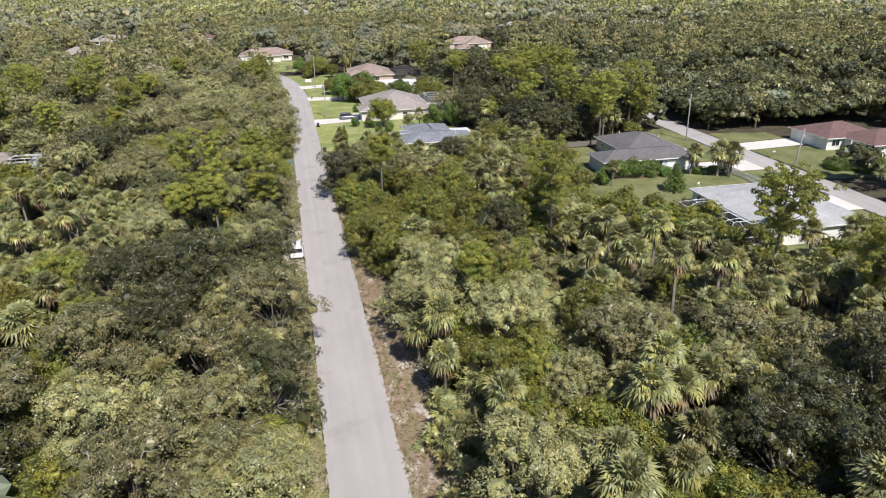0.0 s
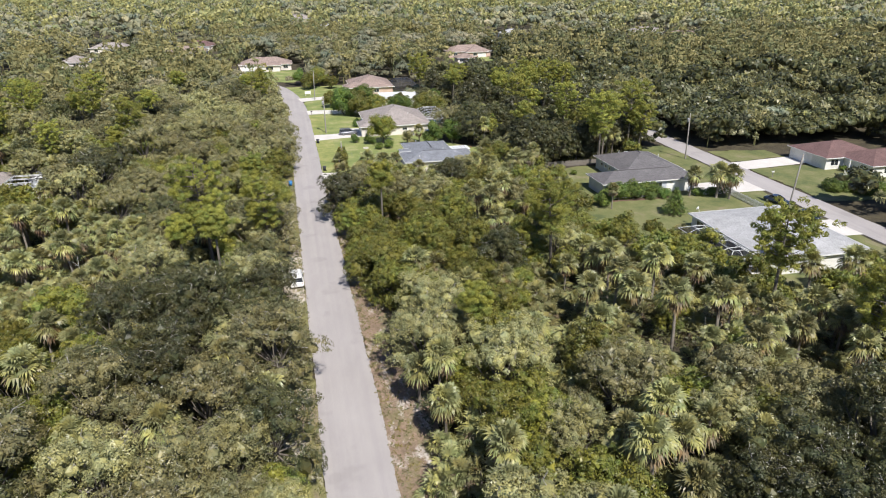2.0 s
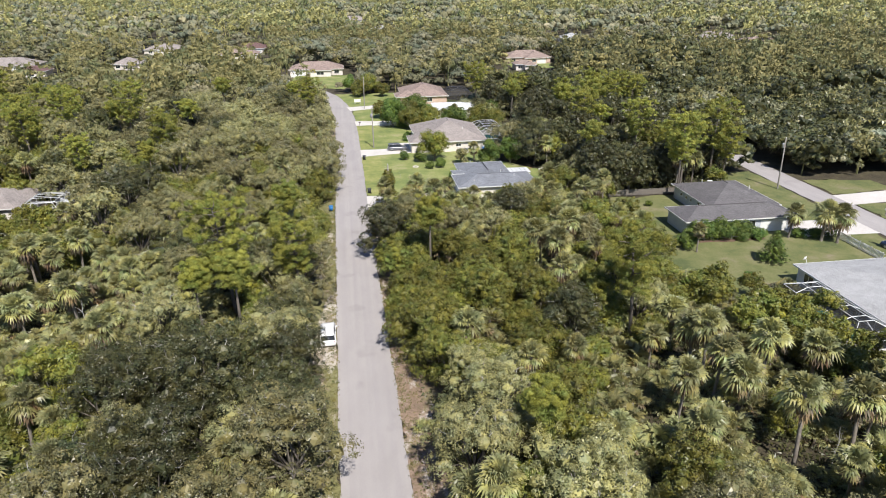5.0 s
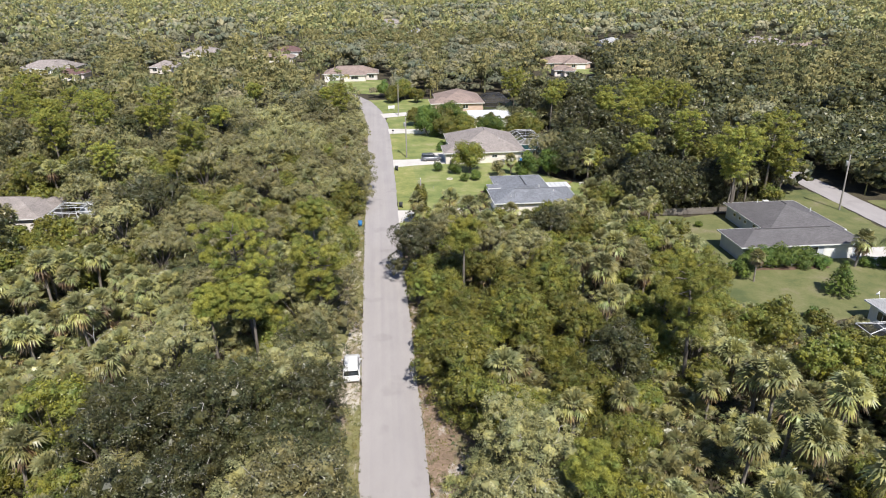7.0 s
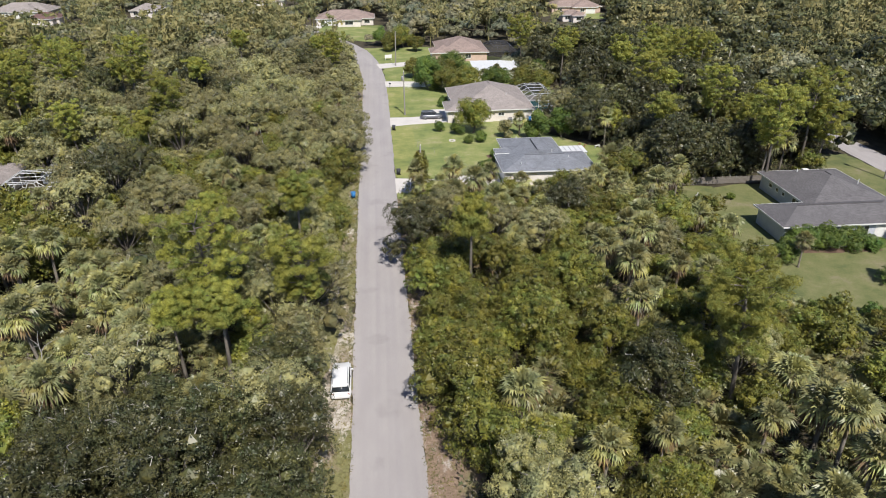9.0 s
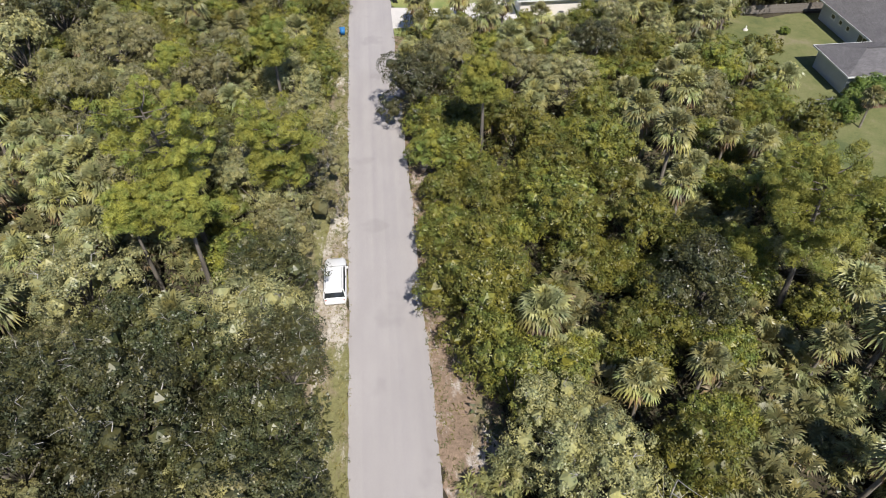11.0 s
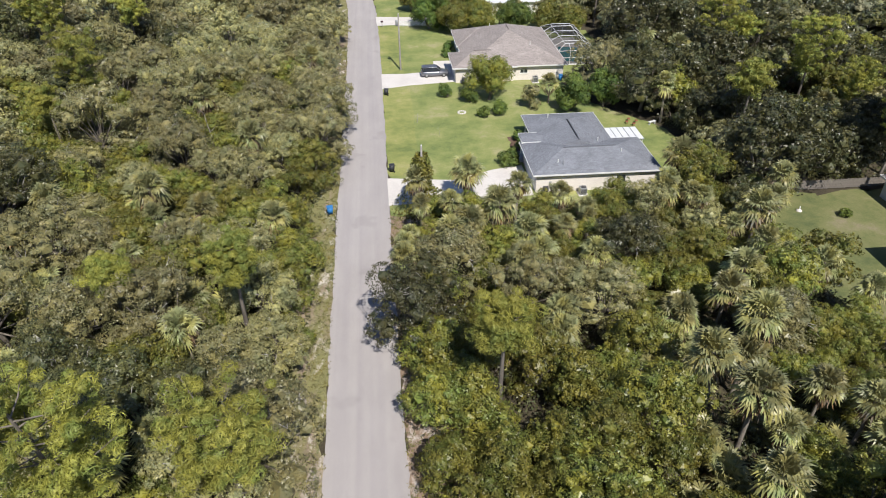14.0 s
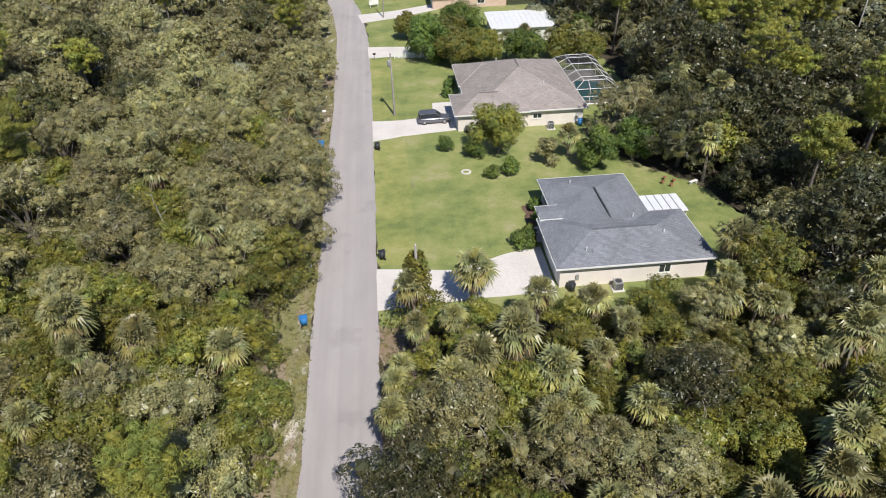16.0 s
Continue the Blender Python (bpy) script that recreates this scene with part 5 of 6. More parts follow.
    low = [bm.verts.new((x, y, z - thick)) for x, y in ((x0, y0), (x1, y0), (x1, y1), (x0, y1))]
    bm.faces.new(low[::-1])
    me = mesh_of("roof", bm, mat)
    return me, a, b


def fascia(x0, x1, y0, y1, z, t=0.05, h=0.17):
    s = Soup()
    for bx in ((x0 - t, x1 + t, y0 - t, y0, z - h, z + 0.02), (x0 - t, x1 + t, y1, y1 + t, z - h, z + 0.02),
               (x0 - t, x0, y0, y1, z - h, z + 0.02), (x1, x1 + t, y0, y1, z - h, z + 0.02)):
        s.add(*box(*bx))
    return s


def walls(x0, x1, y0, y1, h, t=0.2):
    s = Soup()
    for bx in ((x0, x1, y0, y0 + t, 0, h), (x0, x1, y1 - t, y1, 0, h), (x0, x0 + t, y0 + t, y1 - t, 0, h), (x1 - t, x1, y0 + t, y1 - t, 0, h)):
        s.add(*box(*bx))
    return s


def cap(a, b, r=0.09):
    """A ridge cap between two points."""
    return Soup().add(*tube([a, b], [r, r], 6))


def window(house, side, at, lo, hi, z0=0.9, z1=2.1, mullions=1):
    """side: 'x-', 'x+', 'y-' or 'y+', the way it faces; at: the wall's face; lo, hi: along the wall."""
    ax, sg = side[0], (1 if side[1] == "+" else -1)
    def slab(a, b, za, zb, d0, d1):
        d = sorted((at + sg * d0, at + sg * d1))
        return box(d[0], d[1], a, b, za, zb) if ax == "x" else box(a, b, d[0], d[1], za, zb)
    fr = Soup()
    for q in ((lo - 0.08, hi + 0.08, z0 - 0.08, z0), (lo - 0.08, hi + 0.08, z1, z1 + 0.08), (lo - 0.08, lo, z0, z1), (hi, hi + 0.08, z0, z1)):
        fr.add(*slab(*q, -0.02, 0.05))
    for k in range(mullions):
        c = lo + (hi - lo) * (k + 1) / (mullions + 1)
        fr.add(*slab(c - 0.03, c + 0.03, z0, z1, -0.02, 0.045))
    w = part("window", fr, M_TRIM, house, "white window frame")
    part("pane", Soup().add(*slab(lo, hi, z0, z1, -0.02, 0.02)), M_GLASS, w)
    part("sill", Soup().add(*slab(lo - 0.12, hi + 0.12, z0 - 0.14, z0 - 0.08, -0.02, 0.10)), M_TRIM, w)


def garage_door(house, side, at, lo, hi, mat=None):
    ax, sg = side[0], (1 if side[1] == "+" else -1)
    d = part("garage_door", Soup().add(*(box(*sorted((at, at + sg * 0.03)), lo, hi, 0.02, 2.15) if ax == "x" else box(lo, hi, *sorted((at, at + sg * 0.03)), 0.02, 2.15))), M_TRIM, house, "white panelled garage door")
    for k in range(4):
        z = 0.07 + k * 0.53
        q = sorted((at + sg * 0.03, at + sg * 0.05))
        part("panel", Soup().add(*(box(*q, lo + 0.08, hi - 0.08, z, z + 0.45) if ax == "x" else box(lo + 0.08, hi - 0.08, *q, z, z + 0.45))), M_TRIM, d)


def house(name, wings, wall_mat, roof_mat, label, h=2.7, over=0.55, slope=0.33, category="house"):
    """wings: x0, x1, y0, y1, ridge direction, hipped ends, extra height."""
    ob = thing(name, pose(0, 0, 0), label, category)
    for a0, a1, b0, b1, along, hips, dz in wings:
        part("wall", walls(a0, a1, b0, b1, h + dz), wall_mat, ob)
        r, p, q = roof_mesh(a0 - over, a1 + over, b0 - over, b1 + over, h + dz, slope, roof_mat, hips, along)
        rf = part("roof", r, roof_mat, ob)
        part("fascia", fascia(a0 - over, a1 + over, b0 - over, b1 + over, h + dz), M_TRIM, rf, "white painted eave board")
        if (Vector(p) - Vector(q)).length > 0.5:
            part("ridge_cap", cap(p, q), roof_mat, rf)
        for i, hip in enumerate(hips):
            if not hip:      # gable triangle
                if along == "x":
                    xx = a0 if i == 0 else a1 - 0.15
                    bm = bmesh.new()
                    tri = [(b0, h + dz - 0.02), (b1, h + dz - 0.02), ((b0 + b1) / 2, h + dz + (b1 - b0) / 2 * slope)]
                    va = [bm.verts.new((xx, y, z)) for y, z in tri]
                    vb = [bm.verts.new((xx + 0.15, y, z)) for y, z in tri]
                else:
                    yy = b0 if i == 0 else b1 - 0.15
                    bm = bmesh.new()
                    tri = [(a0, h + dz - 0.02), (a1, h + dz - 0.02), ((a0 + a1) / 2, h + dz + (a1 - a0) / 2 * slope)]
                    va = [bm.verts.new((x, yy, z)) for x, z in tri]
                    vb = [bm.verts.new((x, yy + 0.15, z)) for x, z in tri]
                bm.faces.new(va), bm.faces.new(vb[::-1])
                for k in range(3):
                    bm.faces.new((va[k], va[(k + 1) % 3], vb[(k + 1) % 3], vb[k]))
                bmesh.ops.recalc_face_normals(bm, faces=bm.faces[:])
                part("gable", bm, wall_mat, ob)
    return ob


def vent_pipe(hs, x, y, z, r=0.06, hgt=0.45, mat=None):
    part("vent_pipe", Soup().add(*tube([(x, y, z - 0.3), (x, y, z + hgt), (x, y, z + hgt + 0.01)], [r, r, 0.001], 8)), mat or M_TRIM, hs, "white plastic roof vent")


def cage(name, x0, x1, y0, y1, wall, top, inset, nx, ny, mat, label):
    """A screen enclosure: posts, rails and a mansard top of aluminium bars."""
    ob = thing(name, pose(0, 0, 0), label, "pool cage")
    w = 0.048
    def bar(kind, a, b):
        part(kind, Soup().add(*tube([a, b], [w, w], 4)), mat, ob)
    X, Y = np.linspace(x0, x1, nx), np.linspace(y0, y1, ny)
    for y in (y0, y1):
        for x in X:
            bar("post", (x, y, 0), (x, y, wall))
    for x in (x0, x1):
        for y in Y[1:-1]:
            bar("post", (x, y, 0), (x, y, wall))
    for z in (0.08, wall * 0.5, wall):
        bar("rail", (x0, y0, z), (x1, y0, z)), bar("rail", (x0, y1, z), (x1, y1, z))
        bar("rail", (x0, y0, z), (x0, y1, z)), bar("rail", (x1, y0, z), (x1, y1, z))
    xa, xb, ya, yb = x0 + inset, x1 - inset, y0 + inset, y1 - inset
    for a, b in (((xa, ya), (xb, ya)), ((xa, yb), (xb, yb)), ((xa, ya), (xa, yb)), ((xb, ya), (xb, yb))):
        bar("beam", (*a, top), (*b, top))
    for cx, cy, ix, iy in ((x0, y0, xa, ya), (x1, y0, xb, ya), (x0, y1, xa, yb), (x1, y1, xb, yb)):
        bar("beam", (cx, cy, wall), (ix, iy, top))
    for y in Y[1:-1]:
        yy = min(max(y, ya), yb)
        bar("beam", (x0, y, wall), (xa, yy, top)), bar("beam", (xa, yy, top), (xb, yy, top)), bar("beam", (xb, yy, top), (x1, y, wall))
    for x in X[1:-1]:
        xx = min(max(x, xa), xb)
        bar("beam", (x, y0, wall), (xx, ya, top)), bar("beam", (x, y1, wall), (xx, yb, top))
    return ob


def screen_material():
    m, t, p = nodes_of("insect_screen")
    p.inputs["Base Color"].default_value = (0.03, 0.03, 0.032, 1)
    p.inputs["Roughness"].default_value = 0.8
    tr = t.nodes.new("ShaderNodeBsdfTransparent")
    ms = t.nodes.new("ShaderNodeMixShader")
    ms.inputs["Fac"].default_value = 0.55
    t.links.new(tr.outputs["BSDF"], ms.inputs[1])
    t.links.new(p.outputs["BSDF"], ms.inputs[2])
    t.links.new(ms.outputs["Shader"], t.nodes["Material Output"].inputs["Surface"])
    return m


M_SCREEN = screen_material()


def screens(cg, x0, x1, y0, y1, wall, top, inset):
    """Dark insect screen stretched over the top and the sides."""
    e = 0.02
    xa, xb, ya, yb = x0 + inset, x1 - inset, y0 + inset, y1 - inset
    quads = [[(xa, ya, top), (xb, ya, top), (xb, yb, top), (xa, yb, top)],
             [(x0, y0, wall), (x1, y0, wall), (xb, ya, top), (xa, ya, top)], [(x1, y1, wall), (x0, y1, wall), (xa, yb, top), (xb, yb, top)],
             [(x0, y1, wall), (x0, y0, wall), (xa, ya, top), (xa, yb, top)], [(x1, y0, wall), (x1, y1, wall), (xb, yb, top), (xb, ya, top)],
             [(x0, y0, e), (x1, y0, e), (x1, y0, wall), (x0, y0, wall)], [(x1, y0, e), (x1, y1, e), (x1, y1, wall), (x1, y0, wall)]]
    for q in quads:
        part("screen", Soup().add(q, [(0, 1, 2, 3)]), M_SCREEN, cg, "fine dark insect screen")


# house with slate-blue roof
h1 = house("house", [(23.9, 38.9, 140.2, 148.4, "x", (True, True), 0.0), (25.8, 35.2, 146.5, 157.0, "y", (False, True), 0.02)],
           M_STUCCO, M_SH_BLUE, "single-storey cream stucco house with a slate-blue shingle roof", slope=0.27)
garage_door(h1, "x-", 23.9, 140.9, 145.9)
window(h1, "y-", 140.2, 34.0, 35.1, 1.0, 1.9)
window(h1, "x-", 25.8, 151.6, 153.4)
window(h1, "x-", 25.8, 154.6, 156.0)
window(h1, "x+", 35.2, 153.0, 155.2)
part("ridge_vent", Soup().add(*tube([(30.5, 146.8, 4.18), (30.5, 152.2, 4.18)], [0.11, 0.11], 6)), M_BRONZE, h1, "dark ridge vent")
er, ep, eq = roof_mesh(23.6, 29.4, 148.3, 151.1, 2.95, 0.12, M_SH_BLUE, (False, True), "x")
eo = part("porch_roof", er, M_SH_BLUE, h1)
part("fascia", fascia(23.6, 29.4, 148.3, 151.1, 2.95), M_TRIM, eo, "white painted eave board")
part("porch_post", Soup().add(*box(24.0, 24.2, 150.6, 150.8, 0, 2.8)), M_TRIM, h1)
part("porch_slab", Soup().add(*box(23.5, 25.8, 148.4, 151.4, 0, 0.08)), M_CONCRETE, h1)
for x, y, z in ((26.8, 141.7, 3.2), (35.2, 143.2, 3.6), (33.3, 147.0, 3.4), (28.4, 154.6, 3.5)):
    vent_pipe(h1, x, y, z)
part("dish_arm", Soup().add(*tube([(27.4, 141.3, 2.9), (27.4, 141.3, 4.0)], [0.03, 0.03], 6)), M_GREYMETAL, h1)
part("service_box", rounded(25.5, 25.8, 140.05, 140.2, 0.9, 1.5, 0.02), M_GREYMETAL, h1)
pt = part("patio_roof", Soup().add(*box(35.7, 40.3, 148.6, 152.4, 2.50, 2.56)), M_GREYMETAL, h1, "flat patio roof of white aluminium panels")
for k in range(5):
    part("panel", rounded(35.75 + k * 0.92, 36.55 + k * 0.92, 148.65, 152.35, 2.56, 2.63, 0.02), M_METALROOF, pt)
for x, y in ((40.1, 148.8), (40.1, 152.2), (37.9, 152.2)):
    part("patio_post", Soup().add(*box(x - 0.05, x + 0.05, y - 0.05, y + 0.05, 0, 2.5)), M_TRIM, h1)

# house with taupe roof
h2 = house("house", [(20.2, 36.6, 178.25, 198.2, "y", (True, True), 0.0), (18.1, 28.0, 178.0, 185.0, "x", (True, True), 0.01), (20.0, 28.0, 189.3, 198.3, "x", (True, True), 0.01)],
           M_STUCCO, M_SH_TAUPE, "single-storey cream stucco house with a taupe shingle hip roof", slope=0.40)
garage_door(h2, "x-", 18.1, 179.0, 184.0)
window(h2, "y-", 178.25, 29.2, 30.4, 1.3, 1.9)
window(h2, "x-", 20.0, 192.5, 195.0)
window(h2, "x+", 36.6, 182.0, 184.5)
part("front_door", Soup().add(*box(20.14, 20.2, 187.0, 188.1, 0.1, 2.15)), M_FENCE, h2, "dark panelled front door")
part("porch_column", Soup().add(*tube([(19.6, 186.2, 0), (19.6, 186.2, 0.15), (19.6, 186.2, 0.16), (19.6, 186.2, 2.5), (19.6, 186.2, 2.6)], [0.2, 0.2, 0.14, 0.14, 0.2], 10)), M_TRIM, h2, "white porch column", True)
part("porch_slab", Soup().add(*box(18.6, 20.2, 185.2, 189.2, 0, 0.1)), M_CONCRETE, h2)
vent_pipe(h2, 31.5, 182.6, 4.7)
vent_pipe(h2, 26.0, 193.0, 5.0)
c2 = cage("pool_cage", 37.3, 44.0, 185.0, 200.0, 2.5, 3.35, 1.5, 4, 6, M_ALU, "white aluminium pool cage with dark screens behind a house")
screens(c2, 37.3, 44.0, 185.0, 200.0, 2.5, 3.35, 1.5)
patch("pool_deck", [(37.3, 184.8), (44.2, 184.8), (44.2, 200.2), (37.3, 200.2)], 0.045, M_CONCRETE, "pale concrete deck round a swimming pool", "deck", 0.0, 3, 31)
patch("pool", [(39, 186.6), (43.2, 186.4), (43.8, 189.5), (43.4, 194), (40, 195), (38.8, 191)], 0.055, M_POOL, "teal water in a garden swimming pool", "water", 0.12, 0.8, 32)

# house with dark grey roof
h3 = house("house", [(58.1, 77.6, 115.3, 122.2, "x", (True, True), 0.0), (65.6, 78.0, 121.2, 135.2, "y", (True, True), 0.02)],
           M_STUCCO_BLUE, M_SH_GREY, "single-storey pale house with a dark grey shingle roof", slope=0.34)
window(h3, "x-", 65.6, 124.2, 126.0, 0.5, 2.1)
window(h3, "x-", 65.6, 128.2, 128.8, 1.4, 1.9, 0)
window(h3, "x-", 65.6, 130.0, 130.6, 1.4, 1.9, 0)
window(h3, "x-", 65.6, 131.8, 132.6, 1.4, 1.9, 0)
window(h3, "y-", 115.3, 69.0, 70.4)
garage_door(h3, "y-", 115.3, 71.4, 76.2)
part("patio_slab", Soup().add(*box(61.5, 65.5, 122.4, 125.0, 0.0, 0.10)), M_CONCRETE, h3)
vent_pipe(h3, 69, 131.5, 4.2)
vent_pipe(h3, 74.8, 125.2, 4.6)
part("roof_vent", rounded(72.0, 73.0, 134.4, 135.0, 3.0, 3.3, 0.04), M_TRIM, h3)

# house with pale roof and lanai
h6 = house("house", [(65.0, 81.4, 76.2, 95.9, "y", (True, True), 0.0)], M_STUCCO_WHITE, M_SH_PALE, "single-storey white house with a low pale grey roof", slope=0.17)
window(h6, "x-", 65.0, 92.6, 94.4)
window(h6, "y+", 95.9, 68.0, 69.4)
window(h6, "y-", 76.2, 72.0, 73.6)
window(h6, "x-", 65.0, 82.0, 86.0, 0.2, 2.1, 3)
garage_door(h6, "x+", 81.4, 87.6, 92.6)
part("dish", Soup().add(*tube([(66.6, 96.5, 2.6), (66.5, 96.7, 3.2), (66.4, 96.9, 3.3)], [0.03, 0.03, 0.35], 10)), M_TRIM, h6, "small white satellite dish")
c6 = cage("pool_cage", 59.4, 64.3, 77.5, 91.0, 2.5, 3.2, 1.5, 3, 6, M_ALU, "white aluminium pool cage beside the pale-roofed house")
screens(c6, 59.4, 64.3, 77.5, 91.0, 2.5, 3.2, 1.5)
patch("pool_deck", [(59.2, 77.3), (64.9, 77.3), (64.9, 91.2), (59.2, 91.2)], 0.045, M_CONCRETE, "pale concrete deck round a swimming pool", "deck", 0.0, 3, 33)
patch("pool", [(60.4, 80), (63.4, 79.6), (63.8, 84), (63.2, 88.4), (60.6, 88.6), (60.2, 84)], 0.055, M_POOL, "teal water in a garden swimming pool", "water", 0.1, 0.8, 34)

# house with maroon roof
h7 = house("house", [(113.3, 127.0, 121.3, 132.6, "x", (True, True), 0.0), (117.8, 132.0, 113.5, 124.0, "x", (True, True), 0.01)],
           M_STUCCO_WHITE, M_SH_RED, "single-storey white house with a maroon shingle roof", slope=0.36)
garage_door(h7, "x-", 113.3, 125.6, 131.0)
window(h7, "y-", 121.3, 114.6, 116.4)
window(h7, "x-", 117.8, 115.0, 116.6)
window(h7, "y-", 113.5, 121.0, 123.0)
part("porch_column", Soup().add(*tube([(116.9, 118.6, 0), (116.9, 118.6, 2.7)], [0.16, 0.16], 8)), M_TRIM, h7, "white porch column", True)

# house at the bend, its dark cage and the white shed
h4 = house("house", [(22.0, 36.6, 243.3, 262.0, "y", (True, True), 0.0), (19.8, 27.0, 243.1, 250.5, "x", (True, True), 0.01)],
           M_STUCCO_PINK, M_SH_ROSE, "single-storey pink stucco house with a rose-brown hip roof", slope=0.38)
window(h4, "y-", 243.3, 30.0, 31.6)
garage_door(h4, "x-", 19.8, 244.2, 249.2)
window(h4, "x-", 22.0, 253, 255)
c4 = cage("pool_cage", 37.0, 46.0, 243.5, 257.0, 2.6, 3.9, 1.8, 4, 5, M_BRONZE, "dark bronze pool cage with black screens")
screens(c4, 37.0, 46.0, 243.5, 257.0, 2.6, 3.9, 1.8)
shed = thing("shed", pose(0, 0, 0), "white metal-roofed outbuilding behind the hedge", "shed")
part("wall", walls(29.6, 41.0, 217.4, 226.0, 2.8), M_STUCCO_WHITE, shed)
part("roof", Soup().add([(29.0, 216.8, 2.85), (41.6, 216.8, 2.85), (41.6, 226.6, 3.45), (29.0, 226.6, 3.45), (29.0, 216.8, 2.75), (41.6, 216.8, 2.75), (41.6, 226.6, 3.35), (29.0, 226.6, 3.35)],
     [(0, 1, 2, 3), (7, 6, 5, 4), (0, 4, 5, 1), (1, 5, 6, 2), (2, 6, 7, 3), (3, 7, 4, 0)]), M_METALROOF, shed, "white ribbed metal roof")
for k in range(12):
    x = 29.5 + k * 1.05
    part("roof_rib", Soup().add(*tube([(x, 216.8, 2.87), (x, 226.6, 3.47)], [0.04, 0.04], 4)), M_METALROOF, shed)

h5 = house("house", [(-20.5, 2.0, 318.5, 330.5, "x", (True, True), 0.0), (-12.0, -3.0, 314.5, 322.0, "y", (True, True), 0.01)],
           M_STUCCO, M_SH_ROSE, "cream stucco house with a rose-brown hip roof at the bend", slope=0.40)
garage_door(h5, "y-", 318.5, -19.0, -14.0)
window(h5, "y-", 314.5, -9.0, -6.0)
window(h5, "y-", 318.5, -1.5, 0.5)

# houses scattered through the woods beyond
FAR_HOUSES = [(-47, 420, 15, 11, M_SH_RED, M_STUCCO), (-51, 388, 20, 12, M_SH_ROSE, M_STUCCO), (-95, 421, 20, 12, M_SH_TAUPE, M_STUCCO), (-97, 358, 12, 11, M_SH_TAUPE, M_STUCCO),
              (-150, 362, 24, 14, M_SH_TAUPE, M_STUCCO_WHITE), (92, 350, 22, 13, M_SH_ROSE, M_STUCCO_PINK), (84, 322, 9, 7, M_SH_ROSE, M_STUCCO), (31, 533, 14, 12, M_SH_PALE, M_STUCCO_WHITE),
              (238, 434, 24, 13, M_SH_TAUPE, M_STUCCO), (250, 405, 16, 12, M_SH_ROSE, M_STUCCO), (147, 443, 15, 12, M_SH_PALE, M_STUCCO_WHITE), (12, 647, 26, 14, M_SH_TAUPE, M_STUCCO), (-131, 338, 12, 8, M_SH_RED, M_STUCCO)]
for x, y, w, d, rm, wm in FAR_HOUSES:
    h = house("house", [(x - w / 2, x + w / 2, y - d / 2, y + d / 2, "x", (True, True), 0.0), (x - w * 0.1, x + w * 0.38, y - d / 2 - 3, y + d / 2 - 2, "y", (True, True), 0.01)],
              wm, rm, "distant single-storey stucco house among trees", slope=0.40)
    window(h, "y-", y - d / 2, x - w * 0.38, x - w * 0.38 + 1.8)
    window(h, "y-", y - d / 2 - 3, x + w * 0.05, x + w * 0.05 + 1.8)
    garage_door(h, "y-", y - d / 2 - 3, x + w * 0.38 - 4.9, x + w * 0.38 - 0.6) if w > 13 else None
for k, (x, y) in enumerate([(92, 332), (-51, 370), (-95, 404), (147, 425), (238, 414), (31, 517)]):
    patch("lawn_clearing", [(x - 11, y - 8), (x + 11, y - 8), (x + 12, y + 9), (x - 12, y + 9)], 0.02, M_LAWN, "small mown clearing before a distant house", "lawn", 0.8, 3, 60 + k)

# house hidden by oaks on the west, with its screened pool
hw = house("house", [(-74.0, -57.0, 140.5, 152.0, "x", (True, True), 0.0)], M_STUCCO, M_SH_TAUPE, "low house mostly hidden by oaks, beside a pool cage", slope=0.36)
window(hw, "x+", -57.0, 143, 145)
cage("pool_cage", -56.3, -48.6, 138.0, 147.5, 2.5, 3.6, 1.6, 4, 5, M_ALU, "white aluminium pool cage among oaks")
sw = thing("garden_shed", pose(-52.5, 150.5, 0), "small grey garden shed with a pitched roof", "shed")
part("wall", walls(-1.2, 1.2, -1.4, 1.4, 2.0), M_STUCCO_BLUE, sw)
part("roof", roof_mesh(-1.4, 1.4, -1.6, 1.6, 2.0, 0.6, M_SH_PALE, (False, False), "y")[0], M_SH_PALE, sw)

patch("lawn_shed", [(20, 206.3), (47, 205.5), (48, 231.5), (24.2, 227.8), (13, 219)], 0.012, M_LAWN, "grass round the white outbuilding", "lawn", 0.3, 1.5, 38)

# ---------------------------------------------------------------- vehicles
def loft(stations, mat, name, parent, label="", smooth=True):
    """A body lofted through cross-sections along its length: y, half width, sill, belt, roof, half roof width."""
    bm = bmesh.new()
    rings = []
    for y, w, z0, z1, z2, wr_ in stations:
        prof = [(-w * 0.90, z0), (-w, z0 + 0.12), (-w, (z0 + z1) / 2), (-w * 0.97, z1), (-wr_, z2 - 0.05), (-wr_ * 0.86, z2),
                (wr_ * 0.86, z2), (wr_, z2 - 0.05), (w * 0.97, z1), (w, (z0 + z1) / 2), (w, z0 + 0.12), (w * 0.90, z0)]
        rings.append([bm.verts.new((x, y, z)) for x, z in prof])
    n = len(rings[0])
    for a, b in zip(rings, rings[1:]):
        for k in range(n):
            bm.faces.new((a[k], a[(k + 1) % n], b[(k + 1) % n], b[k]))
    bm.faces.new(rings[0]), bm.faces.new(rings[-1][::-1])
    bmesh.ops.recalc_face_normals(bm, faces=bm.faces[:])
    return part(name, bm, mat, parent, label, smooth)


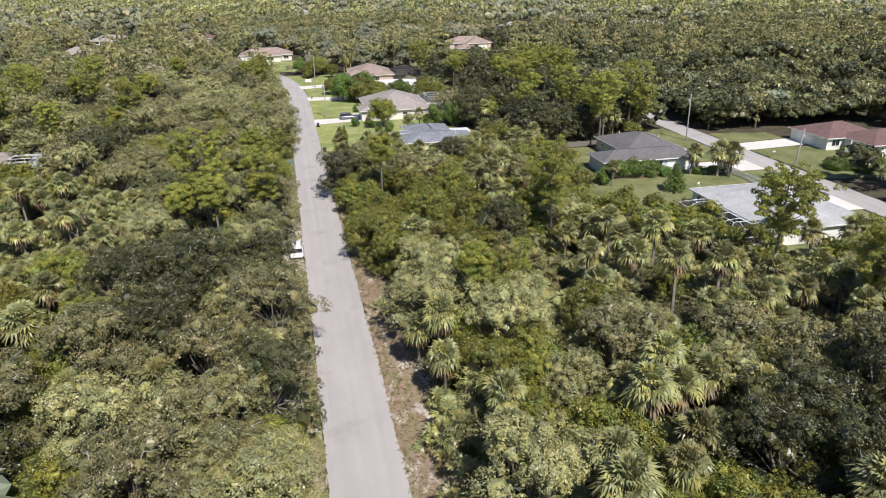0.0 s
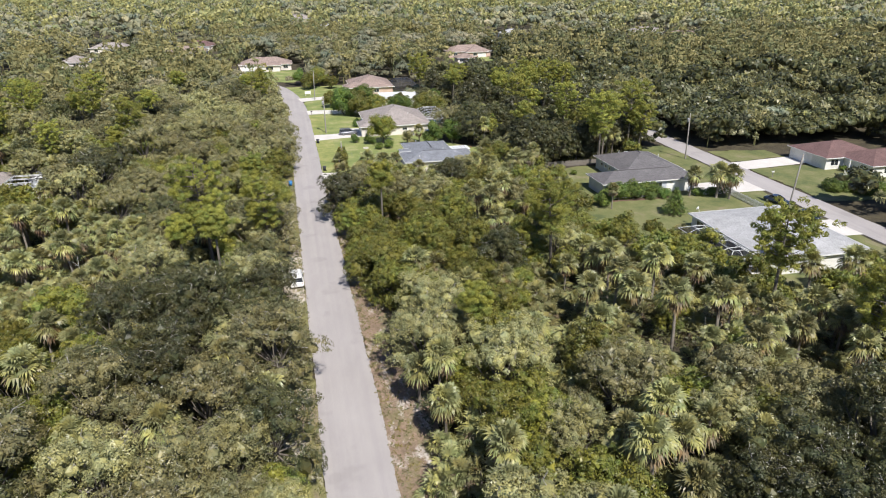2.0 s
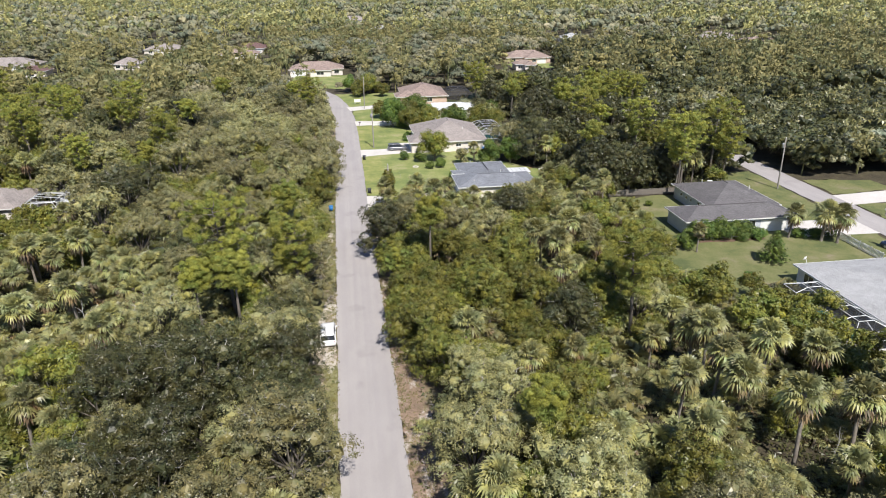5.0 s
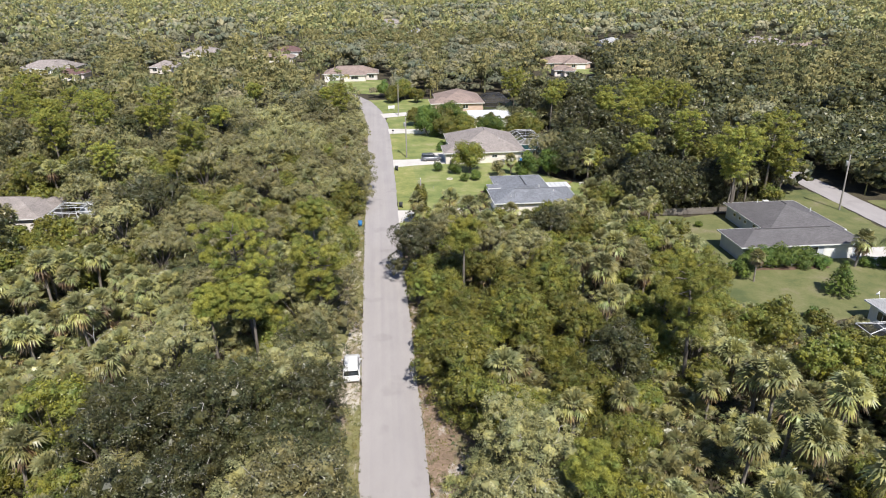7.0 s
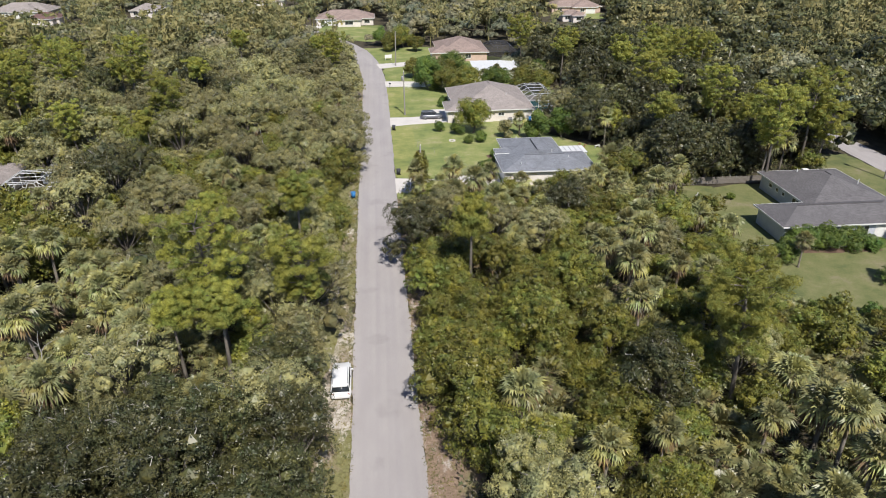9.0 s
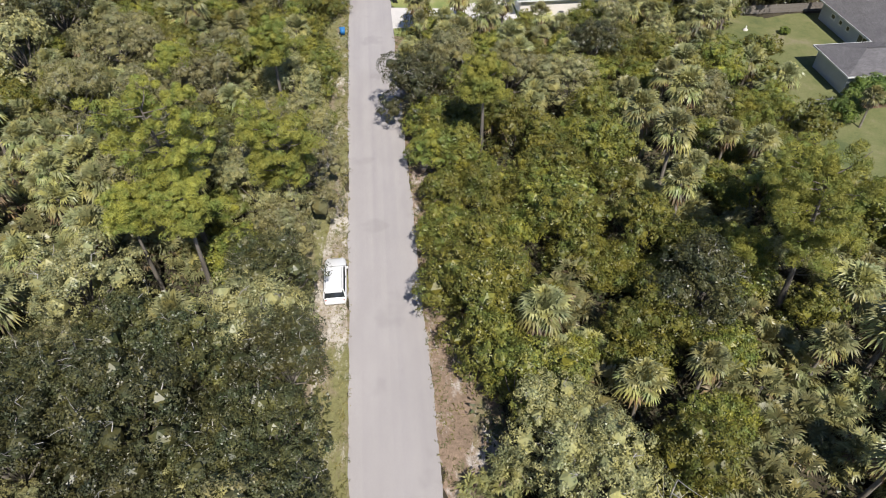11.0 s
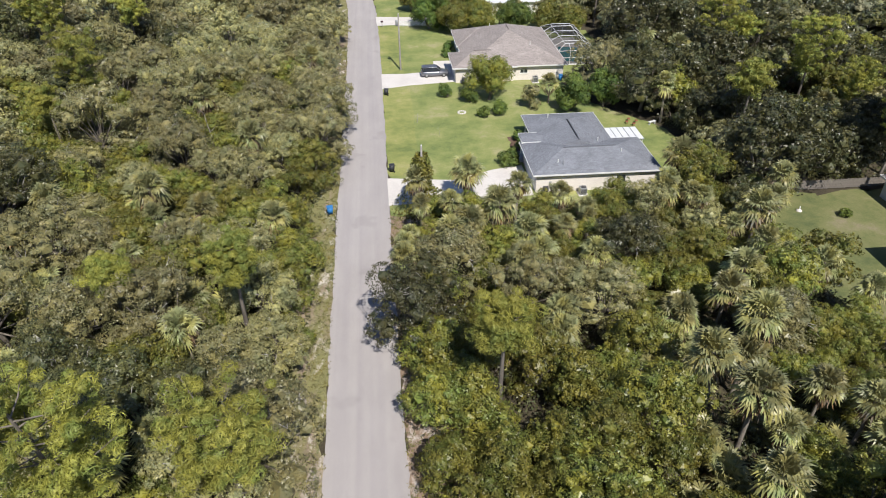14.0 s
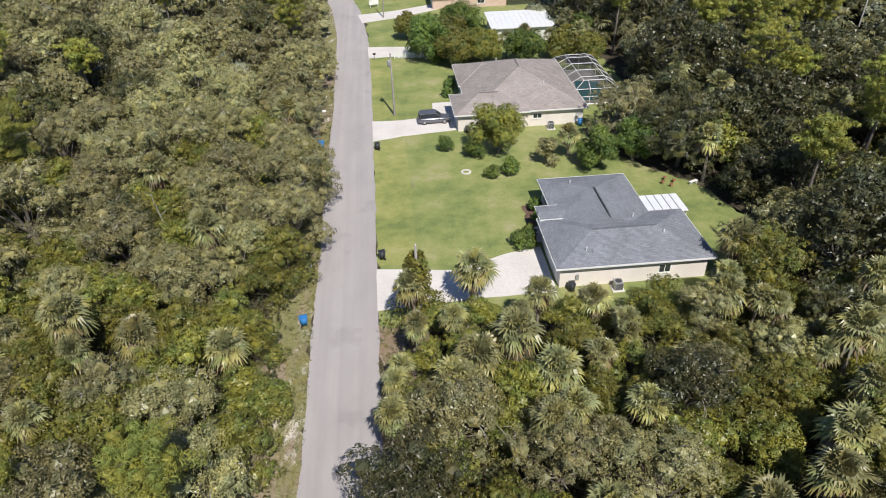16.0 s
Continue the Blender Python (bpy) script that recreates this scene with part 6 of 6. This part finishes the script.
def car(name, m, paint, label, L=4.8, W=1.86, H=1.68, tall=True):
    """A car pointing along +y: body, glasshouse, roof, wheels, lamps, mirrors and rails."""
    ob = thing(name, m, label, "car")
    h, b = W / 2, L / 2
    belt = 0.98 if tall else 0.88
    loft([(-b, h * 0.80, 0.42, 0.80, 0.86, h * 0.72), (-b + 0.06, h * 0.92, 0.32, belt - 0.08, belt + 0.02, h * 0.84), (-b + 0.45, h, 0.26, belt, belt + 0.05, h * 0.90),
          (-0.6, h, 0.24, belt, belt + 0.04, h * 0.90), (b - 1.55, h, 0.24, belt, belt + 0.04, h * 0.90), (b - 1.25, h, 0.26, belt - 0.06, belt + 0.01, h * 0.88),
          (b - 0.35, h * 0.95, 0.30, belt - 0.20, belt - 0.12, h * 0.80), (b - 0.06, h * 0.86, 0.36, belt - 0.34, belt - 0.24, h * 0.70), (b, h * 0.72, 0.44, belt - 0.42, belt - 0.34, h * 0.6)],
         paint, "body", ob)
    rear = -b + (0.16 if tall else 0.75)
    front = b - 1.30
    rl, rf = (rear + 0.26, front - 0.82) if tall else (rear + 0.65, front - 1.12)
    bm = bmesh.new()          # glasshouse
    lo = [(-h * 0.92, rear, belt), (h * 0.92, rear, belt), (h * 0.92, front, belt), (-h * 0.92, front, belt)]
    hi = [(-h * 0.80, rl, H - 0.05), (h * 0.80, rl, H - 0.05), (h * 0.80, rf, H - 0.05), (-h * 0.80, rf, H - 0.05)]
    vs = [bm.verts.new(q) for q in lo + hi]
    for k in range(4):
        bm.faces.new((vs[k], vs[(k + 1) % 4], vs[4 + (k + 1) % 4], vs[4 + k]))
    bm.faces.new(vs[4:])
    bmesh.ops.bevel(bm, geom=[e for e in bm.edges], offset=0.05, segments=2, affect="EDGES")
    part("glasshouse", bm, M_GLASS, ob, "dark tinted glass", True)
    part("roof_panel", rounded(-h * 0.83, h * 0.83, rl - 0.10, rf + 0.04, H - 0.07, H, 0.034, 3), paint, ob, "", True)
    for s in (-1, 1):         # pillars, rails, mirrors
        for y0_, y1_ in ((front, rf), (rear, rl), (0.15 - 0.3, 0.05 - 0.3)):
            part("pillar", Soup().add(*tube([(s * h * 0.93, y0_, belt), (s * h * 0.82, y1_, H - 0.05)], [0.05, 0.045], 6)), paint if y0_ != -0.15 else M_RUBBER, ob)
        if tall:
            part("roof_rail", Soup().add(*tube([(s * h * 0.72, rl + 0.1, H + 0.01), (s * h * 0.72, rl + 0.2, H + 0.06), (s * h * 0.72, rf - 0.3, H + 0.06), (s * h * 0.72, rf - 0.15, H + 0.01)], [0.022] * 4, 6)), M_BRONZE, ob, "black roof rail")
        part("mirror", rounded(*sorted((s * (h + 0.02), s * (h + 0.20))), front - 0.42, front - 0.28, belt - 0.02, belt + 0.14, 0.03), paint, ob)
        part("headlight", rounded(*sorted((s * h * 0.42, s * h * 0.74)), b - 0.34, b - 0.09, belt - 0.34, belt - 0.20, 0.03), M_LAMP, ob, "clear headlight")
        part("tail_light", rounded(*sorted((s * h * 0.60, s * h * 0.86)), -b + 0.02, -b + 0.13, 0.72, 0.92 if tall else 0.82, 0.02), M_RED, ob, "red tail light")
        for y in (b - 0.92, -b + 0.90):
            x0_, x1_ = sorted((s * (h - 0.20), s * (h + 0.01)))
            w = part("wheel", Soup().add(*tube([(x0_, y, 0.34), (x0_ + 0.02, y, 0.34), (x1_ - 0.02, y, 0.34), (x1_, y, 0.34)], [0.30, 0.35, 0.35, 0.30], 16)), M_RUBBER, ob, "black tyre", True)
            part("rim", Soup().add(*tube([(x1_ - 0.03 if s > 0 else x0_ + 0.03, y, 0.34), (x1_ + 0.012 if s > 0 else x0_ - 0.012, y, 0.34), (x1_ + 0.013 if s > 0 else x0_ - 0.013, y, 0.34)], [0.21, 0.21, 0.01], 12)), M_RIM, w, "silver alloy rim")
    part("bumper", rounded(-h * 0.86, h * 0.86, -b - 0.05, -b + 0.15, 0.42, 0.66, 0.05), paint, ob)
    part("number_plate", Soup().add(*box(-0.16, 0.16, -b - 0.06, -b - 0.045, 0.74, 0.86)), M_TRIM, ob)
    if tall:
        part("spoiler", rounded(-h * 0.72, h * 0.72, rl - 0.30, rl, H - 0.08, H - 0.03, 0.02), paint, ob)
    return ob


car("parked_suv", pose(-1.02, 90.25, 0.0, 0, 0, 1.0), M_CARWHITE, "white compact SUV with black roof rails parked on the sandy verge", 5.2, 1.92, 1.72)
car("parked_suv", pose(14.9, 181.9, 0.035, 0, 0, -88), M_CARGREY, "dark grey SUV parked on a pale concrete driveway", 4.8, 1.88, 1.68)
car("parked_sedan", pose(88.2, 104.2, 0.015, 0, 0, -160), M_CARBLUE, "dark blue sedan parked on the grass beside the street", 4.7, 1.82, 1.45, False)
car("parked_sedan", pose(87.4, 95.6, 0.035, 0, 0, -150), M_CARBLUE, "dark blue sedan parked at the end of a driveway", 4.6, 1.8, 1.42, False)
car("parked_sedan", pose(-23.0, 311, 0.035, 0, 0, -10), M_CARWHITE, "white sedan parked on a far driveway", 4.6, 1.8, 1.45, False)

# ---------------------------------------------------------------- street furniture
def wheelie_bin(m, mat, label):
    ob = thing("wheelie_bin", m, label, "bin", "roadside bins")
    bm = bmesh.new()
    bmesh.ops.create_cube(bm, size=1)
    for v in bm.verts:
        k = 1.0 if v.co.z > 0 else 0.8
        v.co = Vector((v.co.x * 0.58 * k, v.co.y * 0.68 * k, 0.53 + v.co.z * 0.90))
    bmesh.ops.bevel(bm, geom=bm.edges[:], offset=0.04, segments=2, affect="EDGES")
    part("body", bm, mat, ob, "", True)
    part("lid", rounded(-0.31, 0.31, -0.37, 0.36, 0.98, 1.06, 0.03), mat, ob, "", True)
    part("handle", Soup().add(*tube([(-0.25, 0.42, 0.95), (0.25, 0.42, 0.95)], [0.02, 0.02], 6)), mat, ob)
    for s in (-1, 1):
        part("wheel", Soup().add(*tube([(s * 0.30, 0.27, 0.12), (s * 0.35, 0.27, 0.12), (s * 0.351, 0.27, 0.12)], [0.12, 0.12, 0.01], 10)), M_RUBBER, ob, "", True)
    return ob


wheelie_bin(pose(-1.15, 137.6, 0, 0, 0, 100), M_BINBLUE, "blue recycling bin on the sandy verge")
wheelie_bin(pose(-1.5, 175.4, 0, 0, 0, 80), M_BINBLUE, "blue recycling bin under overhanging oaks")
wheelie_bin(pose(6.4, 147.4, 0.015, 0, 0, -80), M_BINBLACK, "black refuse bin standing at the lawn's edge")
wheelie_bin(pose(6.3, 173.8, 0.015, 0, 0, -95), M_BINBLACK, "black refuse bin beside a driveway")
wheelie_bin(pose(19.4, 177.3, 0.015, 0, 0, 10), M_BINBLACK, "black refuse bin beside the garage wall")
wheelie_bin(pose(25.0, 139.5, 0.015, 0, 0, 0), M_BINBLACK, "dark refuse bin against the cream wall")
wheelie_bin(pose(36.0, 177.4, 0.015, 0, 0, 0), M_BINBLUE, "blue recycling bin behind the taupe-roofed house")
wheelie_bin(pose(79.2, 117.0, 0.035, 0, 0, 0), M_BINBLACK, "black refuse bin beside the driveway")


def mailbox(m, mat):
    ob = thing("mailbox", m, "kerbside mailbox on a wooden post", "mailbox", "mailboxes")
    part("post", rounded(-0.06, 0.06, -0.06, 0.06, -0.1, 1.05, 0.01), M_POLE, ob)
    bm = rounded(-0.14, 0.14, -0.28, 0.28, 1.05, 1.36, 0.08, 3)
    part("box", bm, mat, ob, "", True)
    part("flag", Soup().add(*box(0.145, 0.16, 0.0, 0.05, 1.2, 1.45)), M_RED, ob)
    return ob


mailbox(pose(-1.1, 145.6, 0, 0, 0, 80), M_GREYMETAL)
mailbox(pose(-1.6, 185.7, 0, 0, 0, 95), M_TRIM)
mailbox(pose(-1.7, 191.2, 0, 0, 0, 90), M_TRIM)
mailbox(pose(98.6, 119.2, 0, 0, 0, -90), M_TRIM)
mailbox(pose(6.3, 211.0, 0, 0, 0, -90), M_BINBLACK)


def pole(m, h, drum, label):
    ob = thing("utility_pole", m, label, "utility pole", "utility poles")
    part("shaft", Soup().add(*tube([(0, 0, -0.5), (0, 0, h * 0.5), (0, 0, h), (0, 0, h + 0.01)], [0.17, 0.145, 0.115, 0.01], 10)), M_POLE, ob, "weathered wooden shaft", True)
    if drum:
        part("transformer", Soup().add(*tube([(0.32, 0, h - 1.9), (0.32, 0, h - 1.88), (0.32, 0, h - 1.0), (0.32, 0, h - 0.92), (0.32, 0, h - 0.9)], [0.01, 0.24, 0.24, 0.2, 0.01], 12)), M_GREYMETAL, ob, "grey drum transformer", True)
        part("bracket", Soup().add(*box(0.05, 0.2, -0.06, 0.06, h - 1.6, h - 1.4)), M_GREYMETAL, ob)
    part("insulator", Soup().add(*tube([(0, 0, h), (0, 0, h + 0.12), (0, 0, h + 0.25)], [0.03, 0.07, 0.03], 8)), M_TRIM, ob, "white porcelain insulator", True)
    return ob


pole(pose(9.1, 185.3, 0, 1, 0, 200), 9.6, True, "weathered utility pole with a drum transformer on a lawn")
pole(pose(8.6, 238.5, 0, 0, 1, 0), 9.8, False, "weathered utility pole on the lawn at the bend")
pole(pose(89.1, 137.2, 0, 0, 1, 150), 10.4, True, "weathered utility pole beside the side street")
pole(pose(88.0, 100.8, 0, 3, 2, 30), 10.4, True, "leaning utility pole beside the side street")
pole(pose(88.5, 196, 0, 0, 1, 0), 10.4, False, "weathered utility pole beside the side street")
pole(pose(-30, 290, 0, 0, 0, 0), 10.4, False, "weathered utility pole near the bend")
vp = pole(pose(9.7, 136.9, 0, 0, 0, 0), 8.6, False, "utility pole thickly overgrown with climbing vine")
vs_, vr = Soup(), rnd(70)
zz = vr.random(4600) ** 0.8
aa = vr.uniform(0, 6.28, 4600)
rr_ = 0.2 + (0.55 + 0.3 * np.sin(zz * 9) + 0.25 * np.sin(aa * 2 + zz * 5)) * (3.2 - 2.4 * zz) * vr.uniform(0.4, 1.15, 4600)
vd = np.stack([np.cos(aa), np.sin(aa), vr.normal(0.2, 0.4, 4600)], 1)
sprays(vs_, np.stack([np.cos(aa) * rr_, np.sin(aa) * rr_, 0.2 + zz * 7.4], 1), unit(vd + vr.normal(size=vd.shape) * 0.5), 0.3, 0.2, vr)
part("vine", vs_, M_PEPPER, vp, "dense green climbing vine")

ac = thing("air_conditioner", pose(29.6, 139.3, 0.0), "grey outdoor air-conditioning unit on a concrete pad", "air conditioner", "air conditioners")
part("pad", rounded(-0.6, 0.6, -0.6, 0.6, 0, 0.1, 0.02), M_CONCRETE, ac)
part("casing", rounded(-0.42, 0.42, -0.42, 0.42, 0.1, 1.0, 0.05), M_GREYMETAL, ac)
part("fan_grille", Soup().add(*tube([(0, 0, 1.0), (0, 0, 1.03), (0, 0, 1.031)], [0.34, 0.33, 0.01], 16)), M_BRONZE, ac, "black round fan grille", True)
for k in range(6):
    part("louvre", Soup().add(*box(-0.36, 0.36, -0.44, -0.42, 0.2 + k * 0.12, 0.26 + k * 0.12)), M_BRONZE, ac)
copy_thing(ac, pose(31.6, 177.1, 0.0))
copy_thing(ac, pose(70.8, 114.5, 0.0))


def fence(name, a, b, h, mat, label, gap_=0.16, board=0.13, posts=2.4):
    """A picket fence from a to b: posts, rails and boards."""
    a, b = Vector((*a, 0)), Vector((*b, 0))
    L = (b - a).length
    ob = thing(name, Matrix.Translation(a) @ Matrix.Rotation(math.atan2(b.y - a.y, b.x - a.x), 4, "Z"), label, "fence")
    for k in range(int(L / posts) + 1):
        part("post", Soup().add(*box(k * posts - 0.05, k * posts + 0.05, -0.05, 0.05, 0, h + 0.1)), mat, ob)
    for z in (0.3, h - 0.25):
        part("rail", Soup().add(*box(0, L, 0.03, 0.07, z, z + 0.08)), mat, ob)
    if gap_:
        me = Soup().add(*box(0, board, -0.03, 0.0, 0.06, h)).mesh("board", [mat])
        for k in range(int(L / gap_)):
            o = part("board", me, mat, ob)
            o.location.x = k * gap_
    return ob


fence("picket_fence", (10.0, 211.3), (20.5, 210.6), 1.2, M_TRIM, "white picket fence along a driveway", 0.22, 0.12)
fence("picket_fence", (82.7, 110.6), (82.8, 100.6), 1.3, M_TRIM, "white vinyl fence beside the lawn", 0.24, 0.14)
fence("board_fence", (53.0, 137.6), (80.0, 137.6), 1.3, M_FENCE, "weathered grey board fence at the back of the lawn", 0.20, 0.17)
fence("rail_fence", (53.0, 113.2), (70.0, 112.9), 1.1, M_GREYMETAL, "thin grey metal rail fence behind the house", 0, 0)
fence("privacy_fence", (34.0, 232.4), (45.5, 231.8), 1.8, M_TRIM, "white vinyl privacy fence", 0.26, 0.24)

# garden pieces
plant("snag", 10.6, 162.4, 0.24, 1)
plant("snag", 13.6, 158.0, 0.14, 0)
bench = thing("garden_bench", pose(45.3, 158.5, 0.015, 0, 0, 25), "small white garden bench on the lawn", "bench")
part("seat", rounded(-0.6, 0.6, -0.2, 0.2, 0.40, 0.46, 0.01), M_TRIM, bench)
for x in (-0.5, 0.5):
    part("leg", Soup().add(*box(x - 0.05, x + 0.05, -0.16, 0.16, 0, 0.40)), M_TRIM, bench)
for k, (x, y) in enumerate(((41.6, 159.0), (42.4, 158.2), (43.1, 159.2), (42.2, 160.0))):
    ch = thing("garden_stool", pose(x, y, 0.015), "small rusty red garden stool on the grass", "stool", "stools on the lawn")
    part("seat", Soup().add(*tube([(0, 0, 0.38), (0, 0, 0.42), (0, 0, 0.421)], [0.24, 0.24, 0.01], 10)), M_TERRACOTTA, ch, "", True)
    for j in range(3):
        a = j * 2.094
        part("leg", Soup().add(*tube([(0.15 * math.cos(a), 0.15 * math.sin(a), 0.38), (0.2 * math.cos(a), 0.2 * math.sin(a), 0)], [0.02, 0.02], 5)), M_TERRACOTTA, ch)
sg = thing("yard_sign", pose(6.6, 247.5, 0, 0, 0, 15), "white sign board on two posts at the bend", "sign")
part("board", rounded(-1.1, 1.1, -0.03, 0.03, 0.6, 1.6, 0.01), M_TRIM, sg)
for x in (-0.9, 0.9):
    part("post", Soup().add(*box(x - 0.05, x + 0.05, -0.1, -0.03, -0.1, 1.7)), M_TRIM, sg)
st = thing("garden_statue", pose(54.0, 132.9, 0.015), "small white garden ornament on a ring of stones", "ornament")
part("base", Soup().add(*tube([(0, 0, 0), (0, 0, 0.12), (0, 0, 0.2), (0, 0, 0.21)], [0.34, 0.32, 0.2, 0.01], 14)), M_CONCRETE, st, "", True)
part("figure", Soup().add(*tube([(0, 0, 0.2), (0, 0, 0.3), (0, 0, 0.5), (0, 0, 0.6), (0, 0, 0.68)], [0.12, 0.07, 0.08, 0.05, 0.02], 10)), M_TRIM, st, "", True)
rb = thing("fire_ring", pose(17.7, 165.4, 0.015), "round grey stone ring on the lawn", "fire ring")
for k in range(12):
    a = k * math.tau / 12
    part("stone", rounded(0.55 * math.cos(a) - 0.13, 0.55 * math.cos(a) + 0.13, 0.55 * math.sin(a) - 0.1, 0.55 * math.sin(a) + 0.1, 0, 0.2, 0.04, 1), M_CONCRETE, rb)


# ---------------------------------------------------------------- garden plants
def yard_tree(name, x, y, R, h, base, label, category, count=1300, lobes=10, mat=None, seed=0, leaf=0.34):
    s, c, rad = crown(700 + seed, R, base, h, lobes, int(count * 5.0), leaf * 0.60, leaf * 0.38, 0.68, -0.9, 0.13 * R + 0.10, 26, True)
    ob = thing(name, pose(x, y, 0.0, 0, 0, seed * 47), label, category, "garden plants")
    part("crown", s, mat or M_YARD, ob)
    part("trunk", limbs(740 + seed, c[::3], 0.07 + 0.02 * h, max(0.4, base)), M_BARK, ob, "", True)
    return ob


yard_tree("garden_tree", 22.6, 170.2, 3.4, 7.6, 1.2, "broad leafy garden tree on the lawn", "tree", 3400, 20, M_PEPPER, 1, 0.36)
yard_tree("magnolia_tree", 34.6, 164.2, 2.3, 6.4, 0.4, "dense dark green magnolia by the lawn", "tree", 2900, 18, M_YARD, 2, 0.36)
yard_tree("magnolia_tree", 40.0, 165.6, 2.4, 6.8, 0.4, "dense dark green magnolia by the lawn", "tree", 2900, 18, M_YARD, 3, 0.36)
yard_tree("garden_shrub", 28.6, 166.4, 1.4, 3.8, 0.4, "tall narrow vine-covered stump", "shrub", 900, 8, M_OAK, 4)
k = 5
for x, y, R, h in ((23.3, 164.3, 1.2, 2.2), (20.8, 163.6, 0.9, 1.6), (19.5, 169.6, 1.3, 2.3), (15.8, 172.0, 1.0, 2.4), (21.9, 147.9, 1.2, 1.7), (22.6, 149.2, 0.9, 1.5),
                   (24.6, 152.6, 0.8, 1.2), (24.6, 155.2, 0.8, 1.3), (17.8, 191.5, 0.9, 1.5), (18.6, 195.8, 0.9, 1.5), (60.0, 113.6, 2.0, 3.2), (63.2, 113.4, 1.9, 3.2), (66.6, 113.4, 1.9, 3.0), (55.5, 110.4, 1.6, 2.6), (69.2, 112.2, 1.2, 1.8),
                   (57.2, 112.2, 1.3, 2.6), (79.5, 111.8, 1.2, 1.6), (76.5, 112.0, 1.2, 1.5), (58.8, 131.2, 0.6, 1.0), (116.3, 119.6, 0.6, 1.4), (58.3, 96.8, 1.1, 1.3), (62.6, 118.8, 0.8, 1.4),
                   (104.5, 108.5, 2.6, 1.5), (108.5, 106.5, 2.8, 1.6), (112.5, 107.5, 2.4, 1.4)):
    yard_tree("garden_shrub", x, y, R, h, 0.2, "rounded green garden shrub", "shrub", int(420 * R * R) + 300, 10, M_YARD, k, 0.28)
    k += 1
for x, y, R, h in ((16.0, 209.0, 3.6, 8.0), (20.5, 205.0, 3.0, 6.5), (26.0, 206.5, 3.4, 6.0), (33.5, 204.5, 3.2, 6.2), (40.0, 206.0, 3.0, 5.8), (13.0, 222.5, 2.4, 5.0), (24, 222, 3.6, 7.2), (21, 213, 3.0, 7.0), (44, 203, 2.8, 5.5),
                   (46, 212, 3.0, 6.0), (8.0, 262.0, 3.2, 6.5), (12.0, 268.0, 3.4, 7.0), (5.0, 272.0, 3.0, 6.0), (16.0, 261.0, 2.4, 5.0)):
    yard_tree("garden_tree", x, y, R, h, 1.0, "leafy evergreen between two gardens", "tree", int(330 * R * R) + 400, 17, M_PEPPER if k % 3 else M_YARD, k, 0.40)
    k += 1


def cone_tree(x, y, h, R, seed):
    """A tiered conifer with flat whorls."""
    r = rnd(seed)
    ob = thing("norfolk_pine", pose(x, y, 0), "dark green tiered conifer on the lawn", "tree", "garden plants")
    s, w = Soup(), Soup()
    w.add(*tube([(0, 0, -0.1), (0, 0, h)], [0.12, 0.03], 6))
    for k in range(int(h / 0.28)):
        z = 0.35 + k * 0.28
        rad = R * (1 - z / (h * 1.04)) + 0.15
        for j in range(9):
            a = j * math.tau / 9 + k * 0.5 + r.normal(0, 0.08)
            e = np.array([math.cos(a) * rad, math.sin(a) * rad, z + 0.12 * rad])
            n = max(6, int(rad * 16))
            t = r.random((n, 1)) ** 0.6
            p = np.array([0, 0, z]) + (e - [0, 0, z]) * t + r.normal(0, 0.09, (n, 3))
            sprays(s, p, unit(np.array([0, 0, 1.0]) + r.normal(0, 0.45, (n, 3))), 0.34, 0.14, r)
    part("crown", s, M_YARD, ob)
    part("trunk", w, M_BARK, ob, "", True)


cone_tree(66.2, 103.4, 4.9, 2.5, 80)
cone_tree(81.6, 111.6, 4.4, 1.5, 81)
cone_tree(18.0, 207.6, 6.5, 1.8, 82)
for x, y, size in ((74.6, 112.0, 1.0), (79.0, 109.8, 1.15), (81.0, 108.6, 1.1)):
    plant("palm", x, y, size, 2)
plant("palm", 14.9, 138.9, 1.02, 2)
plant("palm", 41.0, 138.8, 1.15, 2)
for x, y, size in ((31.8, 168.0, 0.78), (33.0, 207.5, 0.8), (30.5, 208.0, 0.75), (24.0, 208.5, 0.75), (42.5, 205.0, 0.75), (56.5, 108.5, 0.6), (67, 76, .8)):
    plant("palm", x, y, size)
patch("mulch_bed", [(23.0, 148.6), (24.4, 148.6), (24.6, 156.4), (23.2, 156.2)], 0.022, M_MULCH, "brown mulch bed beside the house", "flower bed", 0.12, 0.8, 35)
patch("mulch_bed", [(58.0, 112.2), (70.5, 111.8), (70.6, 113.0), (58.2, 113.2)], 0.022, M_MULCH, "brown mulch bed below the rail fence", "flower bed", 0.2, 0.8, 36)
